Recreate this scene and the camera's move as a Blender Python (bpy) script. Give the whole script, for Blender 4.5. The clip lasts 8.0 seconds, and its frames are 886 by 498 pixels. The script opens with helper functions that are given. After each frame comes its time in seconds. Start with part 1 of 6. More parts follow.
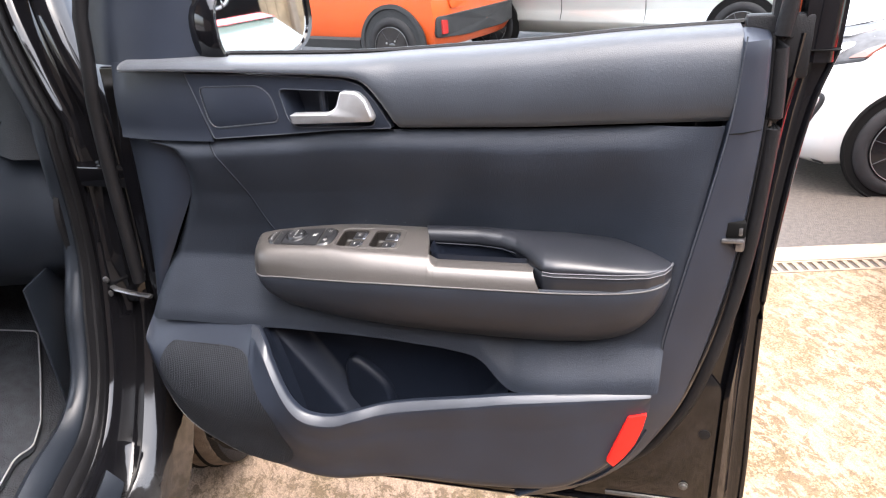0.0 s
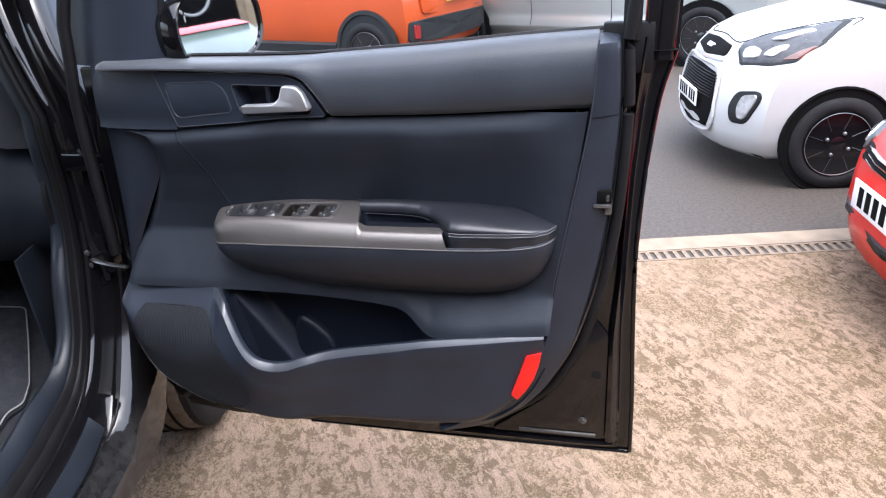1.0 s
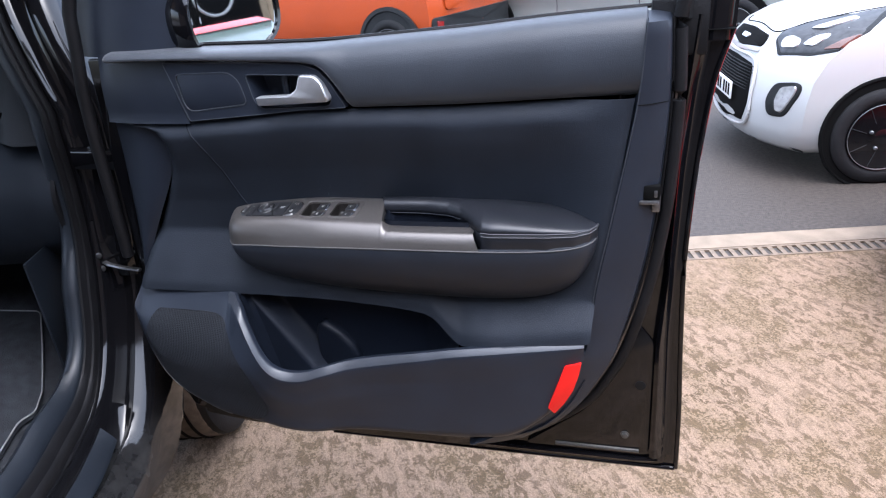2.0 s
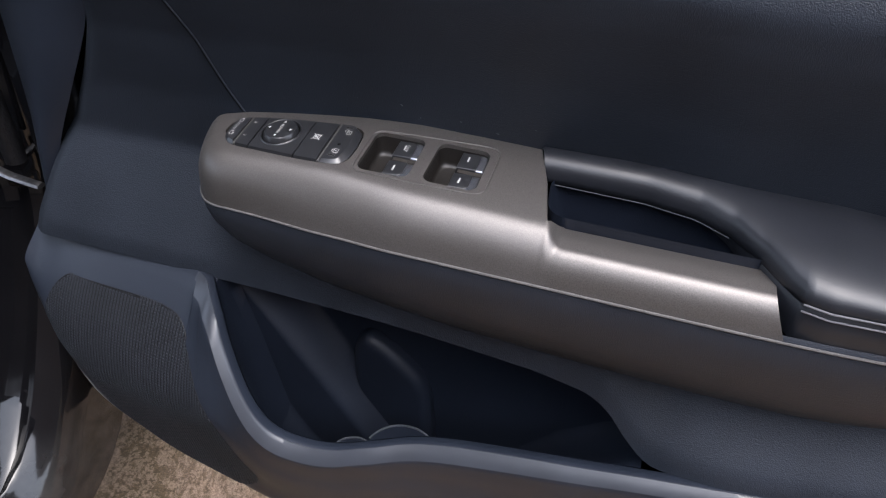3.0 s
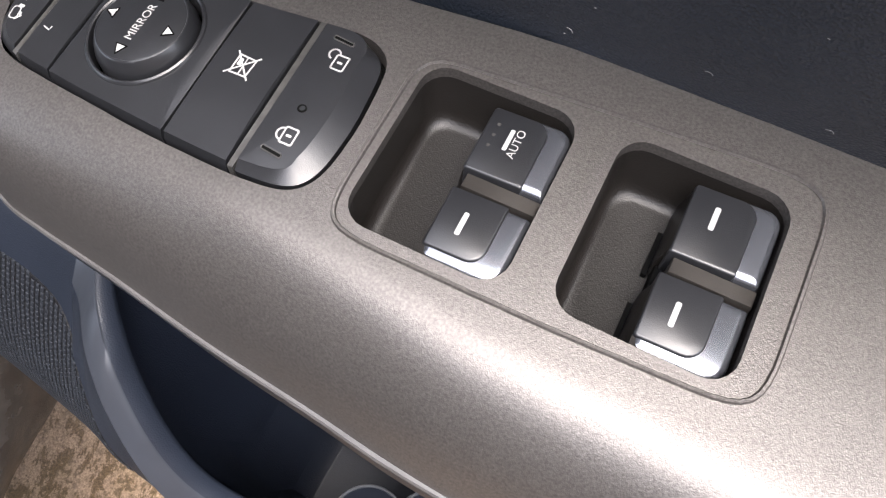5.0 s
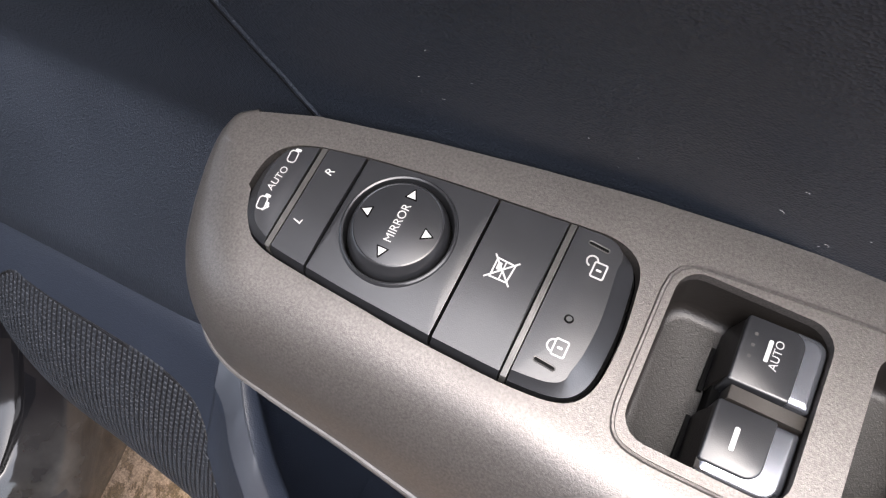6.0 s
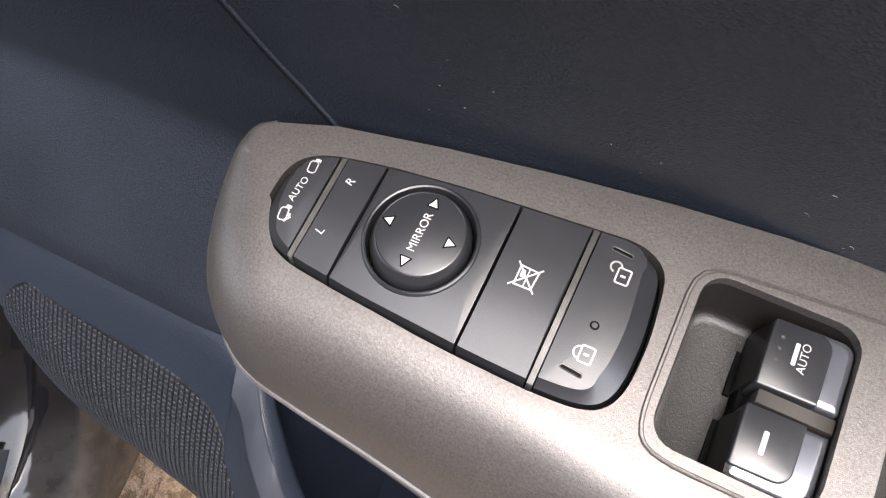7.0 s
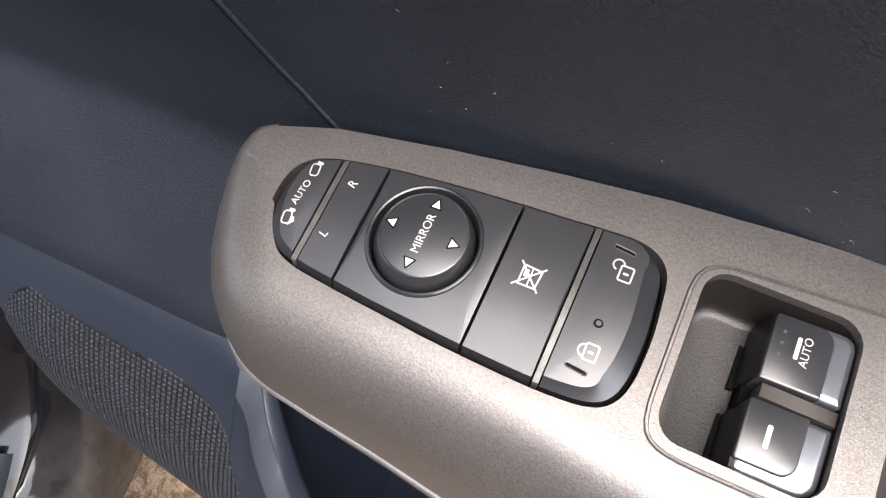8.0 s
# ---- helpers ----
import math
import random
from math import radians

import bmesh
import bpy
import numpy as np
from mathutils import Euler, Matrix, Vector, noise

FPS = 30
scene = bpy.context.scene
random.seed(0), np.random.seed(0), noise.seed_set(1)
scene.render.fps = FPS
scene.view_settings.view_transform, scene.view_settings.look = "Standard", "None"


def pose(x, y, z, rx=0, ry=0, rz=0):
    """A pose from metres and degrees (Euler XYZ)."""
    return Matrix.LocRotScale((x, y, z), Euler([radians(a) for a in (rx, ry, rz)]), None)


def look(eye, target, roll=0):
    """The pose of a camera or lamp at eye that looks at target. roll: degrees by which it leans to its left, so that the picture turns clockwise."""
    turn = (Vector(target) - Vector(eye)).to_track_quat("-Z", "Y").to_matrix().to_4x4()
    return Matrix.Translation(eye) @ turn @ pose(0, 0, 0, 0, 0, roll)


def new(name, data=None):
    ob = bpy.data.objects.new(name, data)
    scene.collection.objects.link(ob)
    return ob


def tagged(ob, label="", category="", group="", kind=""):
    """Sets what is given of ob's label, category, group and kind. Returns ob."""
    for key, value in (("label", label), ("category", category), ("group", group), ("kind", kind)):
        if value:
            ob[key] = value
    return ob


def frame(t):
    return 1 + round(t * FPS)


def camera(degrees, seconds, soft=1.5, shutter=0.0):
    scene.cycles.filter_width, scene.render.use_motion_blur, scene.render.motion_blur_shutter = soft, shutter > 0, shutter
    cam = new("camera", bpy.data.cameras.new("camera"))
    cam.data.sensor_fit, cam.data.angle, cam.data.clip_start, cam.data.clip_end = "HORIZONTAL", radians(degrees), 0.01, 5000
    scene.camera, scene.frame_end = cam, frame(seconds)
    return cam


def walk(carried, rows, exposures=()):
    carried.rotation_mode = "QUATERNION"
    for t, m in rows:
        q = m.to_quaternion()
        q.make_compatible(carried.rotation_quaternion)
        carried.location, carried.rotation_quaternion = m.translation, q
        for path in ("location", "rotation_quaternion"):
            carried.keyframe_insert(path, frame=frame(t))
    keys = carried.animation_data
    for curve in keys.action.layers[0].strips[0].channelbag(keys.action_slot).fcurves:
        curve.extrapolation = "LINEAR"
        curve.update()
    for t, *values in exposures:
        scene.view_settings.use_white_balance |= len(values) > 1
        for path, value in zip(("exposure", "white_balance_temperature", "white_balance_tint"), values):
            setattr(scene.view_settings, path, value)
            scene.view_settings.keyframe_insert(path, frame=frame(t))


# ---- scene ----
cam = camera(64.5, 8.0, soft=1.2)
PATH = [
    (0, (0.799, -0.989, 1.392), (0.318, 0.764, 0.559), -3.5),
    (0.5, (0.857, -1.117, 1.413), (0.48, 0.661, 0.578), -1.7),
    (1, (0.963, -1.188, 1.416), (0.521, 0.58, 0.592), -3.5),
    (1.5, (1.001, -1.208, 1.414), (0.521, 0.555, 0.603), -4.4),
    (2, (0.928, -1.099, 1.379), (0.421, 0.652, 0.556), -4.6),
    (2.2, (0.84, -0.977, 1.343), (0.336, 0.76, 0.49), -3.7),
    (3.3, (0.504, -0.298, 1.182), (0.053, 1.006, -0.265), 4.6),
    (3.5, (0.478, -0.204, 1.143), (0.01, 0.93, -0.437), 4.4),
    (4, (0.432, -0.114, 1.082), (-0.025, 0.816, -0.629), 2.8),
    (4.2, (0.429, -0.098, 1.075), (-0.035, 0.796, -0.653), 1.3),
    (5.3, (0.396, -0.095, 1.09), (-0.01, 0.772, -0.666), 2.3),
    (5.5, (0.371, -0.094, 1.101), (-0.035, 0.772, -0.655), 2.4),
    (6, (0.33, -0.088, 1.115), (-0.078, 0.773, -0.643), 2.0),
    (6.5, (0.323, -0.089, 1.115), (-0.097, 0.772, -0.64), 1.0),
    (7, (0.324, -0.089, 1.116), (-0.094, 0.771, -0.641), 0.5),
    (7.5, (0.324, -0.088, 1.113), (-0.091, 0.771, -0.645), 0.0),
    (8, (0.322, -0.089, 1.118), (-0.084, 0.763, -0.646), -0.1),
]
EXPOSURES = [(0, 3.38, 6600, 12), (0.3, 3.08, 6550, 12), (0.6, 2.72, 6400, 12), (1.0, 2.58, 5950, 12), (1.5, 2.42, 5700, 12), (2.2, 2.34, 5650, 12), (3.3, 2.22, 6250, 12), (3.5, 2.28, 6300, 12), (4.0, 2.64, 6450, 12), (5.5, 2.74, 6450, 12), (8.0, 3.02, 6600, 12)]
walk(cam, [(t, look(eye, target, roll)) for t, eye, target, roll in PATH], EXPOSURES)

# ---- world, sun and exposure ----
world = bpy.data.worlds.new("overcast_sky")
scene.world = world
world.use_nodes = True
wn = world.node_tree
sky = wn.nodes.new("ShaderNodeTexSky")
sky.sky_type = "NISHITA"
sky.sun_disc = False
sky.sun_elevation = radians(72)
sky.sun_rotation = radians(140)
sky.dust_density = 4.0
sky_soft = wn.nodes.new("ShaderNodeHueSaturation")
sky_soft.inputs["Saturation"].default_value = 0.6
wn.links.new(sky.outputs[0], sky_soft.inputs["Color"])
wn.links.new(sky_soft.outputs[0], wn.nodes["Background"].inputs["Color"])
wn.nodes["Background"].inputs["Strength"].default_value = 0.14
sun = new("sun", bpy.data.lights.new("sun", "SUN"))
sun.data.energy, sun.data.angle, sun.data.color = 0.7, radians(150), (1.0, 0.97, 0.93)
sun.matrix_world = look((1.2, -1.0, 5.0), (0.3, 0, 0.8))


# ---- materials ----
def material(name, color, rough=0.5, metal=0.0, spec=0.5, grain=0.0, grain_size=0.001, mottle=0.0, mottle_size=0.05,
             coat=0.0, tint=None, rough_var=0.0):
    """A surface with a fine grain in relief and an uneven tone at a larger scale; sizes are in metres."""
    mat = bpy.data.materials.new(name)
    mat.use_nodes = True
    n, links = mat.node_tree.nodes, mat.node_tree.links
    b = n["Principled BSDF"]
    b.inputs["Base Color"].default_value = (*color, 1)
    b.inputs["Roughness"].default_value = rough
    b.inputs["Metallic"].default_value = metal
    b.inputs["Specular IOR Level"].default_value = spec
    b.inputs["Coat Weight"].default_value = coat
    b.inputs["Coat Roughness"].default_value = 0.03
    pos = n.new("ShaderNodeTexCoord").outputs["Object"]
    if mottle:
        tex = n.new("ShaderNodeTexNoise")
        tex.inputs["Scale"].default_value = 1 / mottle_size
        tex.inputs["Detail"].default_value = 6
        links.new(pos, tex.inputs["Vector"])
        ramp = n.new("ShaderNodeMapRange")
        ramp.inputs["From Min"].default_value, ramp.inputs["From Max"].default_value = 0.3, 0.7
        links.new(tex.outputs["Fac"], ramp.inputs["Value"])
        mix = n.new("ShaderNodeMix")
        mix.data_type = "RGBA"
        mix.inputs["A"].default_value = (*[c * (1 - mottle) for c in color], 1)
        mix.inputs["B"].default_value = (*(tint or [min(1, c * (1 + mottle)) for c in color]), 1)
        links.new(ramp.outputs[0], mix.inputs["Factor"])
        links.new(mix.outputs["Result"], b.inputs["Base Color"])
        if rough_var:
            rr = n.new("ShaderNodeMapRange")
            rr.inputs["To Min"].default_value, rr.inputs["To Max"].default_value = rough - rough_var, rough + rough_var
            links.new(tex.outputs["Fac"], rr.inputs["Value"])
            links.new(rr.outputs[0], b.inputs["Roughness"])
    if grain:
        g = n.new("ShaderNodeTexVoronoi")
        g.inputs["Scale"].default_value = 1 / grain_size
        links.new(pos, g.inputs["Vector"])
        g2 = n.new("ShaderNodeTexNoise")
        g2.inputs["Scale"].default_value = 0.35 / grain_size
        g2.inputs["Detail"].default_value = 4
        links.new(pos, g2.inputs["Vector"])
        add = n.new("ShaderNodeMath")
        links.new(g.outputs["Distance"], add.inputs[0])
        links.new(g2.outputs["Fac"], add.inputs[1])
        bump = n.new("ShaderNodeBump")
        bump.inputs["Strength"].default_value = min(1, grain)
        bump.inputs["Distance"].default_value = grain_size * 0.5
        links.new(add.outputs[0], bump.inputs["Height"])
        links.new(bump.outputs[0], b.inputs["Normal"])
    return mat


SOFT = material("soft_touch_plastic", (0.0168, 0.0208, 0.0288), 0.48, spec=0.24, grain=0.65, grain_size=0.0009, mottle=0.18, mottle_size=0.10, rough_var=0.08)
UPPER_SOFT = material("soft_touch_upper_trim", (0.0165, 0.0210, 0.0290), 0.44, spec=0.42, grain=0.3, grain_size=0.0013, mottle=0.18, mottle_size=0.10, rough_var=0.08)
UPPER_SOFT.node_tree.nodes["Principled BSDF"].inputs["Sheen Weight"].default_value = 0.28
PLASTIC = material("moulded_black_plastic", (0.0145, 0.0188, 0.0290), 0.42, spec=0.42, grain=0.2, grain_size=0.0009, mottle=0.15, mottle_size=0.1, rough_var=0.06)
DARK_TRIM = material("dark_sill_plastic", (0.0135, 0.0170, 0.0230), 0.36, spec=0.40, grain=0.3, grain_size=0.0012, mottle=0.2, mottle_size=0.08, rough_var=0.08)
GRILLE = material("speaker_grille_plastic", (0.0145, 0.0170, 0.0220), 0.50, spec=0.36, mottle=0.1, mottle_size=0.05)
# darker than the moulded plastic: the shade under the armrest is in this colour
SHADED_BIN = material("shaded_pocket_plastic", (0.0078, 0.0106, 0.0180), 0.46, spec=0.30, grain=0.3, grain_size=0.0009, mottle=0.15, mottle_size=0.08)
LEATHER = material("black_leather", (0.0155, 0.0186, 0.0255), 0.45, spec=0.36, grain=0.35, grain_size=0.0010, mottle=0.12, mottle_size=0.05, rough_var=0.06)
PAD_LEATHER = material("creased_black_leather", (0.0110, 0.0122, 0.0160), 0.40, spec=0.55, grain=0.07, grain_size=0.0012, mottle=0.12, mottle_size=0.05, rough_var=0.05)
BRONZE = material("satin_bronze_grey_paint", (0.138, 0.128, 0.121), 0.42, metal=0.74, spec=0.5, grain=0.28, grain_size=0.00035, mottle=0.22, mottle_size=0.0008, rough_var=0.03)
for node in list(PAD_LEATHER.node_tree.nodes):
    if node.type == "BUMP":
        tree = PAD_LEATHER.node_tree
        lay = tree.nodes.new("ShaderNodeMapping")
        lay.inputs["Scale"].default_value = (0.35, 1.0, 1.2)
        tree.links.new(tree.nodes["Texture Coordinate"].outputs["Object"], lay.inputs["Vector"])
        for tex in tree.nodes:
            if tex.type == "TEX_VORONOI":
                tex.feature = "SMOOTH_F1"
            if tex.type == "TEX_VORONOI" or (tex.type == "TEX_NOISE" and tex.inputs["Scale"].default_value > 100):
                tree.links.new(lay.outputs[0], tex.inputs["Vector"])
POCKET = material("dark_pocket_plastic", (0.0118, 0.0103, 0.0092), 0.38, spec=0.40, grain=0.25, grain_size=0.0004, mottle=0.12, mottle_size=0.01)
KEY = material("black_key_plastic", (0.0155, 0.0160, 0.0178), 0.30, spec=0.72, grain=0.12, grain_size=0.0003, mottle=0.1, mottle_size=0.01)
GAP = material("dark_gap", (0.004, 0.004, 0.004), 0.8, spec=0.08)
BAR = material("satin_grey_bar", (0.080, 0.078, 0.074), 0.34, metal=0.4, mottle=0.2, mottle_size=0.004)
SATIN = material("satin_chrome", (0.29, 0.305, 0.34), 0.25, metal=0.9, mottle=0.05, mottle_size=0.01)
LEVER_SILVER = material("satin_silver_lever", (0.50, 0.51, 0.53), 0.36, metal=0.7, mottle=0.04, mottle_size=0.01)
DIVIDER = material("dull_brown_grey_divider", (0.040, 0.036, 0.032), 0.36, metal=0.3, spec=0.4, grain=0.15, grain_size=0.0004, mottle=0.1, mottle_size=0.01)
LATCH = material("bright_latch_steel", (0.17, 0.17, 0.175), 0.3, metal=0.8, mottle=0.3, mottle_size=0.006)
BEAD = material("edge_bead_plastic", (0.045, 0.050, 0.060), 0.35, mottle=0.1, mottle_size=0.02)
EDGE_BEAD = material("pale_edge_bead", (0.085, 0.082, 0.080), 0.32, spec=0.6, mottle=0.15, mottle_size=0.01)
TAN_BEAD = material("brownish_rubber_bead", (0.060, 0.044, 0.034), 0.5, mottle=0.4, mottle_size=0.02)
LINT = material("pale_lint", (0.26, 0.26, 0.26), 0.9)
PRINT = material("white_print", (0.38, 0.38, 0.37), 0.5)
GLOSS = material("gloss_black_paint", (0.0040, 0.0040, 0.0050), 0.08, spec=0.5, mottle=0.2, mottle_size=0.06, rough_var=0.03)
PAINT = material("gloss_black_body_paint", (0.0050, 0.0050, 0.0060), 0.08, spec=0.5, mottle=0.2, mottle_size=0.06, rough_var=0.02)


def sky_greyed(mat, low, high, color):
    """Grey painted in for the sky reflection on a body's lowest part, thinning out unevenly upwards."""
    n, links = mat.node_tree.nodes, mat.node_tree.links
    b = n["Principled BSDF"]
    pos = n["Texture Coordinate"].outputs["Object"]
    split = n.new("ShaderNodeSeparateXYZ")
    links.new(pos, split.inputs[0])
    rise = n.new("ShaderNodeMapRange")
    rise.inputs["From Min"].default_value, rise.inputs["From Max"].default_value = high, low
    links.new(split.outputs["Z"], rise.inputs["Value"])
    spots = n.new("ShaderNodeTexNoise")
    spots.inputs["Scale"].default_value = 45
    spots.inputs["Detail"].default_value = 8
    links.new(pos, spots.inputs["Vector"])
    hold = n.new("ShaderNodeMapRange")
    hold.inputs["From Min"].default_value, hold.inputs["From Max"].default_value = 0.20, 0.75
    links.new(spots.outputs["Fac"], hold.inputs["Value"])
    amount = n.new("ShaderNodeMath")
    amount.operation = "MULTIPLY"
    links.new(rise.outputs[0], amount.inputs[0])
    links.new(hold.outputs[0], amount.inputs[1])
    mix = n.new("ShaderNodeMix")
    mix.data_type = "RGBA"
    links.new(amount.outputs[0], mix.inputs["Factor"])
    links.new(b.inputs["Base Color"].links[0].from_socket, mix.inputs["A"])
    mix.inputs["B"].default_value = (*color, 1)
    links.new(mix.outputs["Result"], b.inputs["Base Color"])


# the low sill's sky reflection, put into its base colour as grey
sky_greyed(PAINT, 0.41, 0.47, (0.032, 0.032, 0.032))
# a paler copy of the panel plastic, with the lip's sky light in its colour
SKYLIT_LIP = material("skylit_smooth_lip_plastic", (0.030, 0.034, 0.043), 0.34, spec=0.6, mottle=0.15, mottle_size=0.05, rough_var=0.05)
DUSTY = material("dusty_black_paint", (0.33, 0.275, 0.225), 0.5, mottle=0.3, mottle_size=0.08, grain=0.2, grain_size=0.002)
RUBBER = material("black_rubber", (0.008, 0.008, 0.009), 0.5, spec=0.2, grain=0.4, grain_size=0.002, mottle=0.2, mottle_size=0.05)
RED_REFLECTOR = material("red_reflector", (0.75, 0.012, 0.008), 0.3)
BROOM = -60


def concrete():
    """Weathered concrete: a pale worn face with brown stains in clusters, fine sand grain and some pits."""
    mat = bpy.data.materials.new("mottled_concrete")
    mat.use_nodes = True
    n, links = mat.node_tree.nodes, mat.node_tree.links
    bsdf = n["Principled BSDF"]
    bsdf.inputs["Roughness"].default_value = 0.75
    pos = n.new("ShaderNodeTexCoord").outputs["Object"]
    def tex(scale, detail, rough, lo, hi, warp=0.0, at=None):
        t = n.new("ShaderNodeTexNoise")
        t.inputs["Scale"].default_value, t.inputs["Detail"].default_value, t.inputs["Roughness"].default_value = scale, detail, rough
        t.inputs["Distortion"].default_value = warp
        links.new(at or pos, t.inputs["Vector"])
        r = n.new("ShaderNodeMapRange")
        r.inputs["From Min"].default_value, r.inputs["From Max"].default_value = lo, hi
        links.new(t.outputs["Fac"], r.inputs["Value"])
        return r.outputs[0]
    def blend(fac, a, c):
        m = n.new("ShaderNodeMix")
        m.data_type = "RGBA"
        links.new(fac, m.inputs["Factor"])
        for sock, v in (("A", a), ("B", c)):
            if isinstance(v, tuple):
                m.inputs[sock].default_value = (*v, 1)
            else:
                links.new(v, m.inputs[sock])
        return m.outputs["Result"]
    def product(a, c):
        m = n.new("ShaderNodeMath")
        m.operation = "MULTIPLY"
        links.new(a, m.inputs[0])
        links.new(c, m.inputs[1])
        return m.outputs[0]
    def between(fac, lo, hi):
        m = n.new("ShaderNodeMapRange")
        m.inputs["To Min"].default_value, m.inputs["To Max"].default_value = lo, hi
        links.new(fac, m.inputs["Value"])
        return m.outputs[0]
    # brushed lines that the broom left, across the apron
    lean = n.new("ShaderNodeMapping")
    lean.vector_type = "TEXTURE"
    lean.inputs["Rotation"].default_value = (0, 0, radians(BROOM))
    lean.inputs["Scale"].default_value = (1.0, 0.09, 1.0)
    links.new(pos, lean.inputs["Vector"])
    broom = n.new("ShaderNodeTexNoise")
    broom.inputs["Scale"].default_value, broom.inputs["Detail"].default_value, broom.inputs["Roughness"].default_value = 6, 5, 0.65
    links.new(lean.outputs[0], broom.inputs["Vector"])
    lines = n.new("ShaderNodeMapRange")
    lines.inputs["From Min"].default_value, lines.inputs["From Max"].default_value = 0.40, 0.62
    links.new(broom.outputs["Fac"], lines.inputs["Value"])
    drawn = n.new("ShaderNodeMapping")
    drawn.vector_type = "TEXTURE"
    drawn.inputs["Rotation"].default_value = (0, 0, radians(BROOM))
    drawn.inputs["Scale"].default_value = (1.45, 0.85, 1.0)
    links.new(pos, drawn.inputs["Vector"])
    stain = tex(27, 14, 0.80, 0.502, 0.528, 0.5, drawn.outputs[0])
    fleck = tex(130, 5, 0.7, 0.48, 0.56)
    large = tex(1.9, 5, 0.62, 0.36, 0.62)
    moss = tex(4.0, 8, 0.74, 0.47, 0.57)
    grain = tex(300, 4, 0.75, 0.42, 0.58)
    pale = blend(grain, (0.200, 0.132, 0.084), (0.365, 0.253, 0.166))
    worn = blend(product(lines.outputs[0], between(fleck, 0.15, 0.7)), pale, (0.105, 0.070, 0.044))
    dark = blend(grain, (0.046, 0.027, 0.008), (0.105, 0.063, 0.022))
    spots = product(stain, between(large, 0.50, 1.0))
    speckled = blend(spots, worn, dark)
    olive = blend(fleck, (0.165, 0.110, 0.045), (0.075, 0.048, 0.018))
    links.new(blend(product(moss, between(fleck, 0.30, 0.95)), speckled, olive), bsdf.inputs["Base Color"])
    bump = n.new("ShaderNodeBump")
    bump.inputs["Strength"].default_value, bump.inputs["Distance"].default_value = 0.5, 0.004
    links.new(grain, bump.inputs["Height"])
    links.new(bump.outputs[0], bsdf.inputs["Normal"])
    return mat


CONCRETE = concrete()
ASPHALT = material("grey_asphalt", (0.038, 0.030, 0.0245), 0.62, grain=0.8, grain_size=0.006, mottle=0.35, mottle_size=0.02, tint=(0.072, 0.058, 0.047))
KERB = material("pale_concrete_edging", (0.215, 0.168, 0.120), 0.8, grain=0.5, grain_size=0.004, mottle=0.2, mottle_size=0.1)
STEEL = material("grating_steel", (0.20, 0.150, 0.105), 0.55, metal=0.3, mottle=0.3, mottle_size=0.03)
ORANGE = material("orange_car_paint", (0.44, 0.062, 0.008), 0.32, metal=0.2, coat=0.6, mottle=0.06, mottle_size=0.5)
WHITE = material("white_car_paint", (0.46, 0.46, 0.45), 0.30, coat=0.3, mottle=0.03, mottle_size=0.4)
SILVER = material("silver_car_paint", (0.40, 0.42, 0.405), 0.3, metal=0.5, coat=0.6, mottle=0.05, mottle_size=0.4)
REDPAINT = material("red_car_paint", (0.52, 0.016, 0.010), 0.3, spec=0.3, mottle=0.05, mottle_size=0.4)
CARPET = material("black_carpet", (0.034, 0.037, 0.043), 0.95, grain=0.8, grain_size=0.003, mottle=0.3, mottle_size=0.03)
MIRROR = material("mirror_glass", (0.85, 0.86, 0.88), 0.02, metal=1.0)
GLASS = bpy.data.materials.new("window_glass")
GLASS.use_nodes = True
gb = GLASS.node_tree.nodes["Principled BSDF"]
gb.inputs["Transmission Weight"].default_value = 1.0
gb.inputs["Roughness"].default_value = 0.0
gb.inputs["IOR"].default_value = 1.02
gb.inputs["Base Color"].default_value = (0.93, 0.95, 0.95, 1)


# ---- building blocks ----
def part(name, bm, mat, parent=None, label="", sharp=40, flat=False):
    """Links a bmesh as one mesh object, under parent where one is given."""
    bmesh.ops.remove_doubles(bm, verts=bm.verts, dist=2e-6)
    bm.normal_update()
    for f in bm.faces:
        f.smooth = not flat
    for e in bm.edges:
        if len(e.link_faces) == 2 and e.calc_face_angle(0) > radians(sharp):
            e.smooth = False
    me = bpy.data.meshes.new(name)
    bm.to_mesh(me)
    bm.free()
    me.materials.append(mat)
    ob = new(name, me)
    if parent is not None:
        ob.parent = parent
    if label:
        ob["label"] = label
    return ob


def empty(name, at=(0, 0, 0)):
    ob = new(name)
    ob.location = at
    ob.empty_display_size = 0.05
    return ob


def spline(pts, n=8, closed=False):
    """Points along a smooth curve through pts, n to each span."""
    p = [np.array(q, float) for q in pts]
    k = len(p)
    out = []
    for i in range(k if closed else k - 1):
        if closed:
            a, b, c, d = p[i - 1], p[i], p[(i + 1) % k], p[(i + 2) % k]
        else:
            b, c = p[i], p[i + 1]
            a = p[i - 1] if i else 2 * b - c
            d = p[i + 2] if i + 2 < k else 2 * c - b
        for j in range(n):
            t = j / n
            out.append(0.5 * (2 * b + (c - a) * t + (2 * a - 5 * b + 4 * c - d) * t * t + (3 * b - a - 3 * c + d) * t ** 3))
    if not closed:
        out.append(p[-1])
    return out


def along(pts, n=8):
    """A smooth function of the first coordinate through pts."""
    s = spline(pts, n)
    xs, zs = [q[0] for q in s], [q[1] for q in s]
    return lambda x: float(np.interp(x, xs, zs))


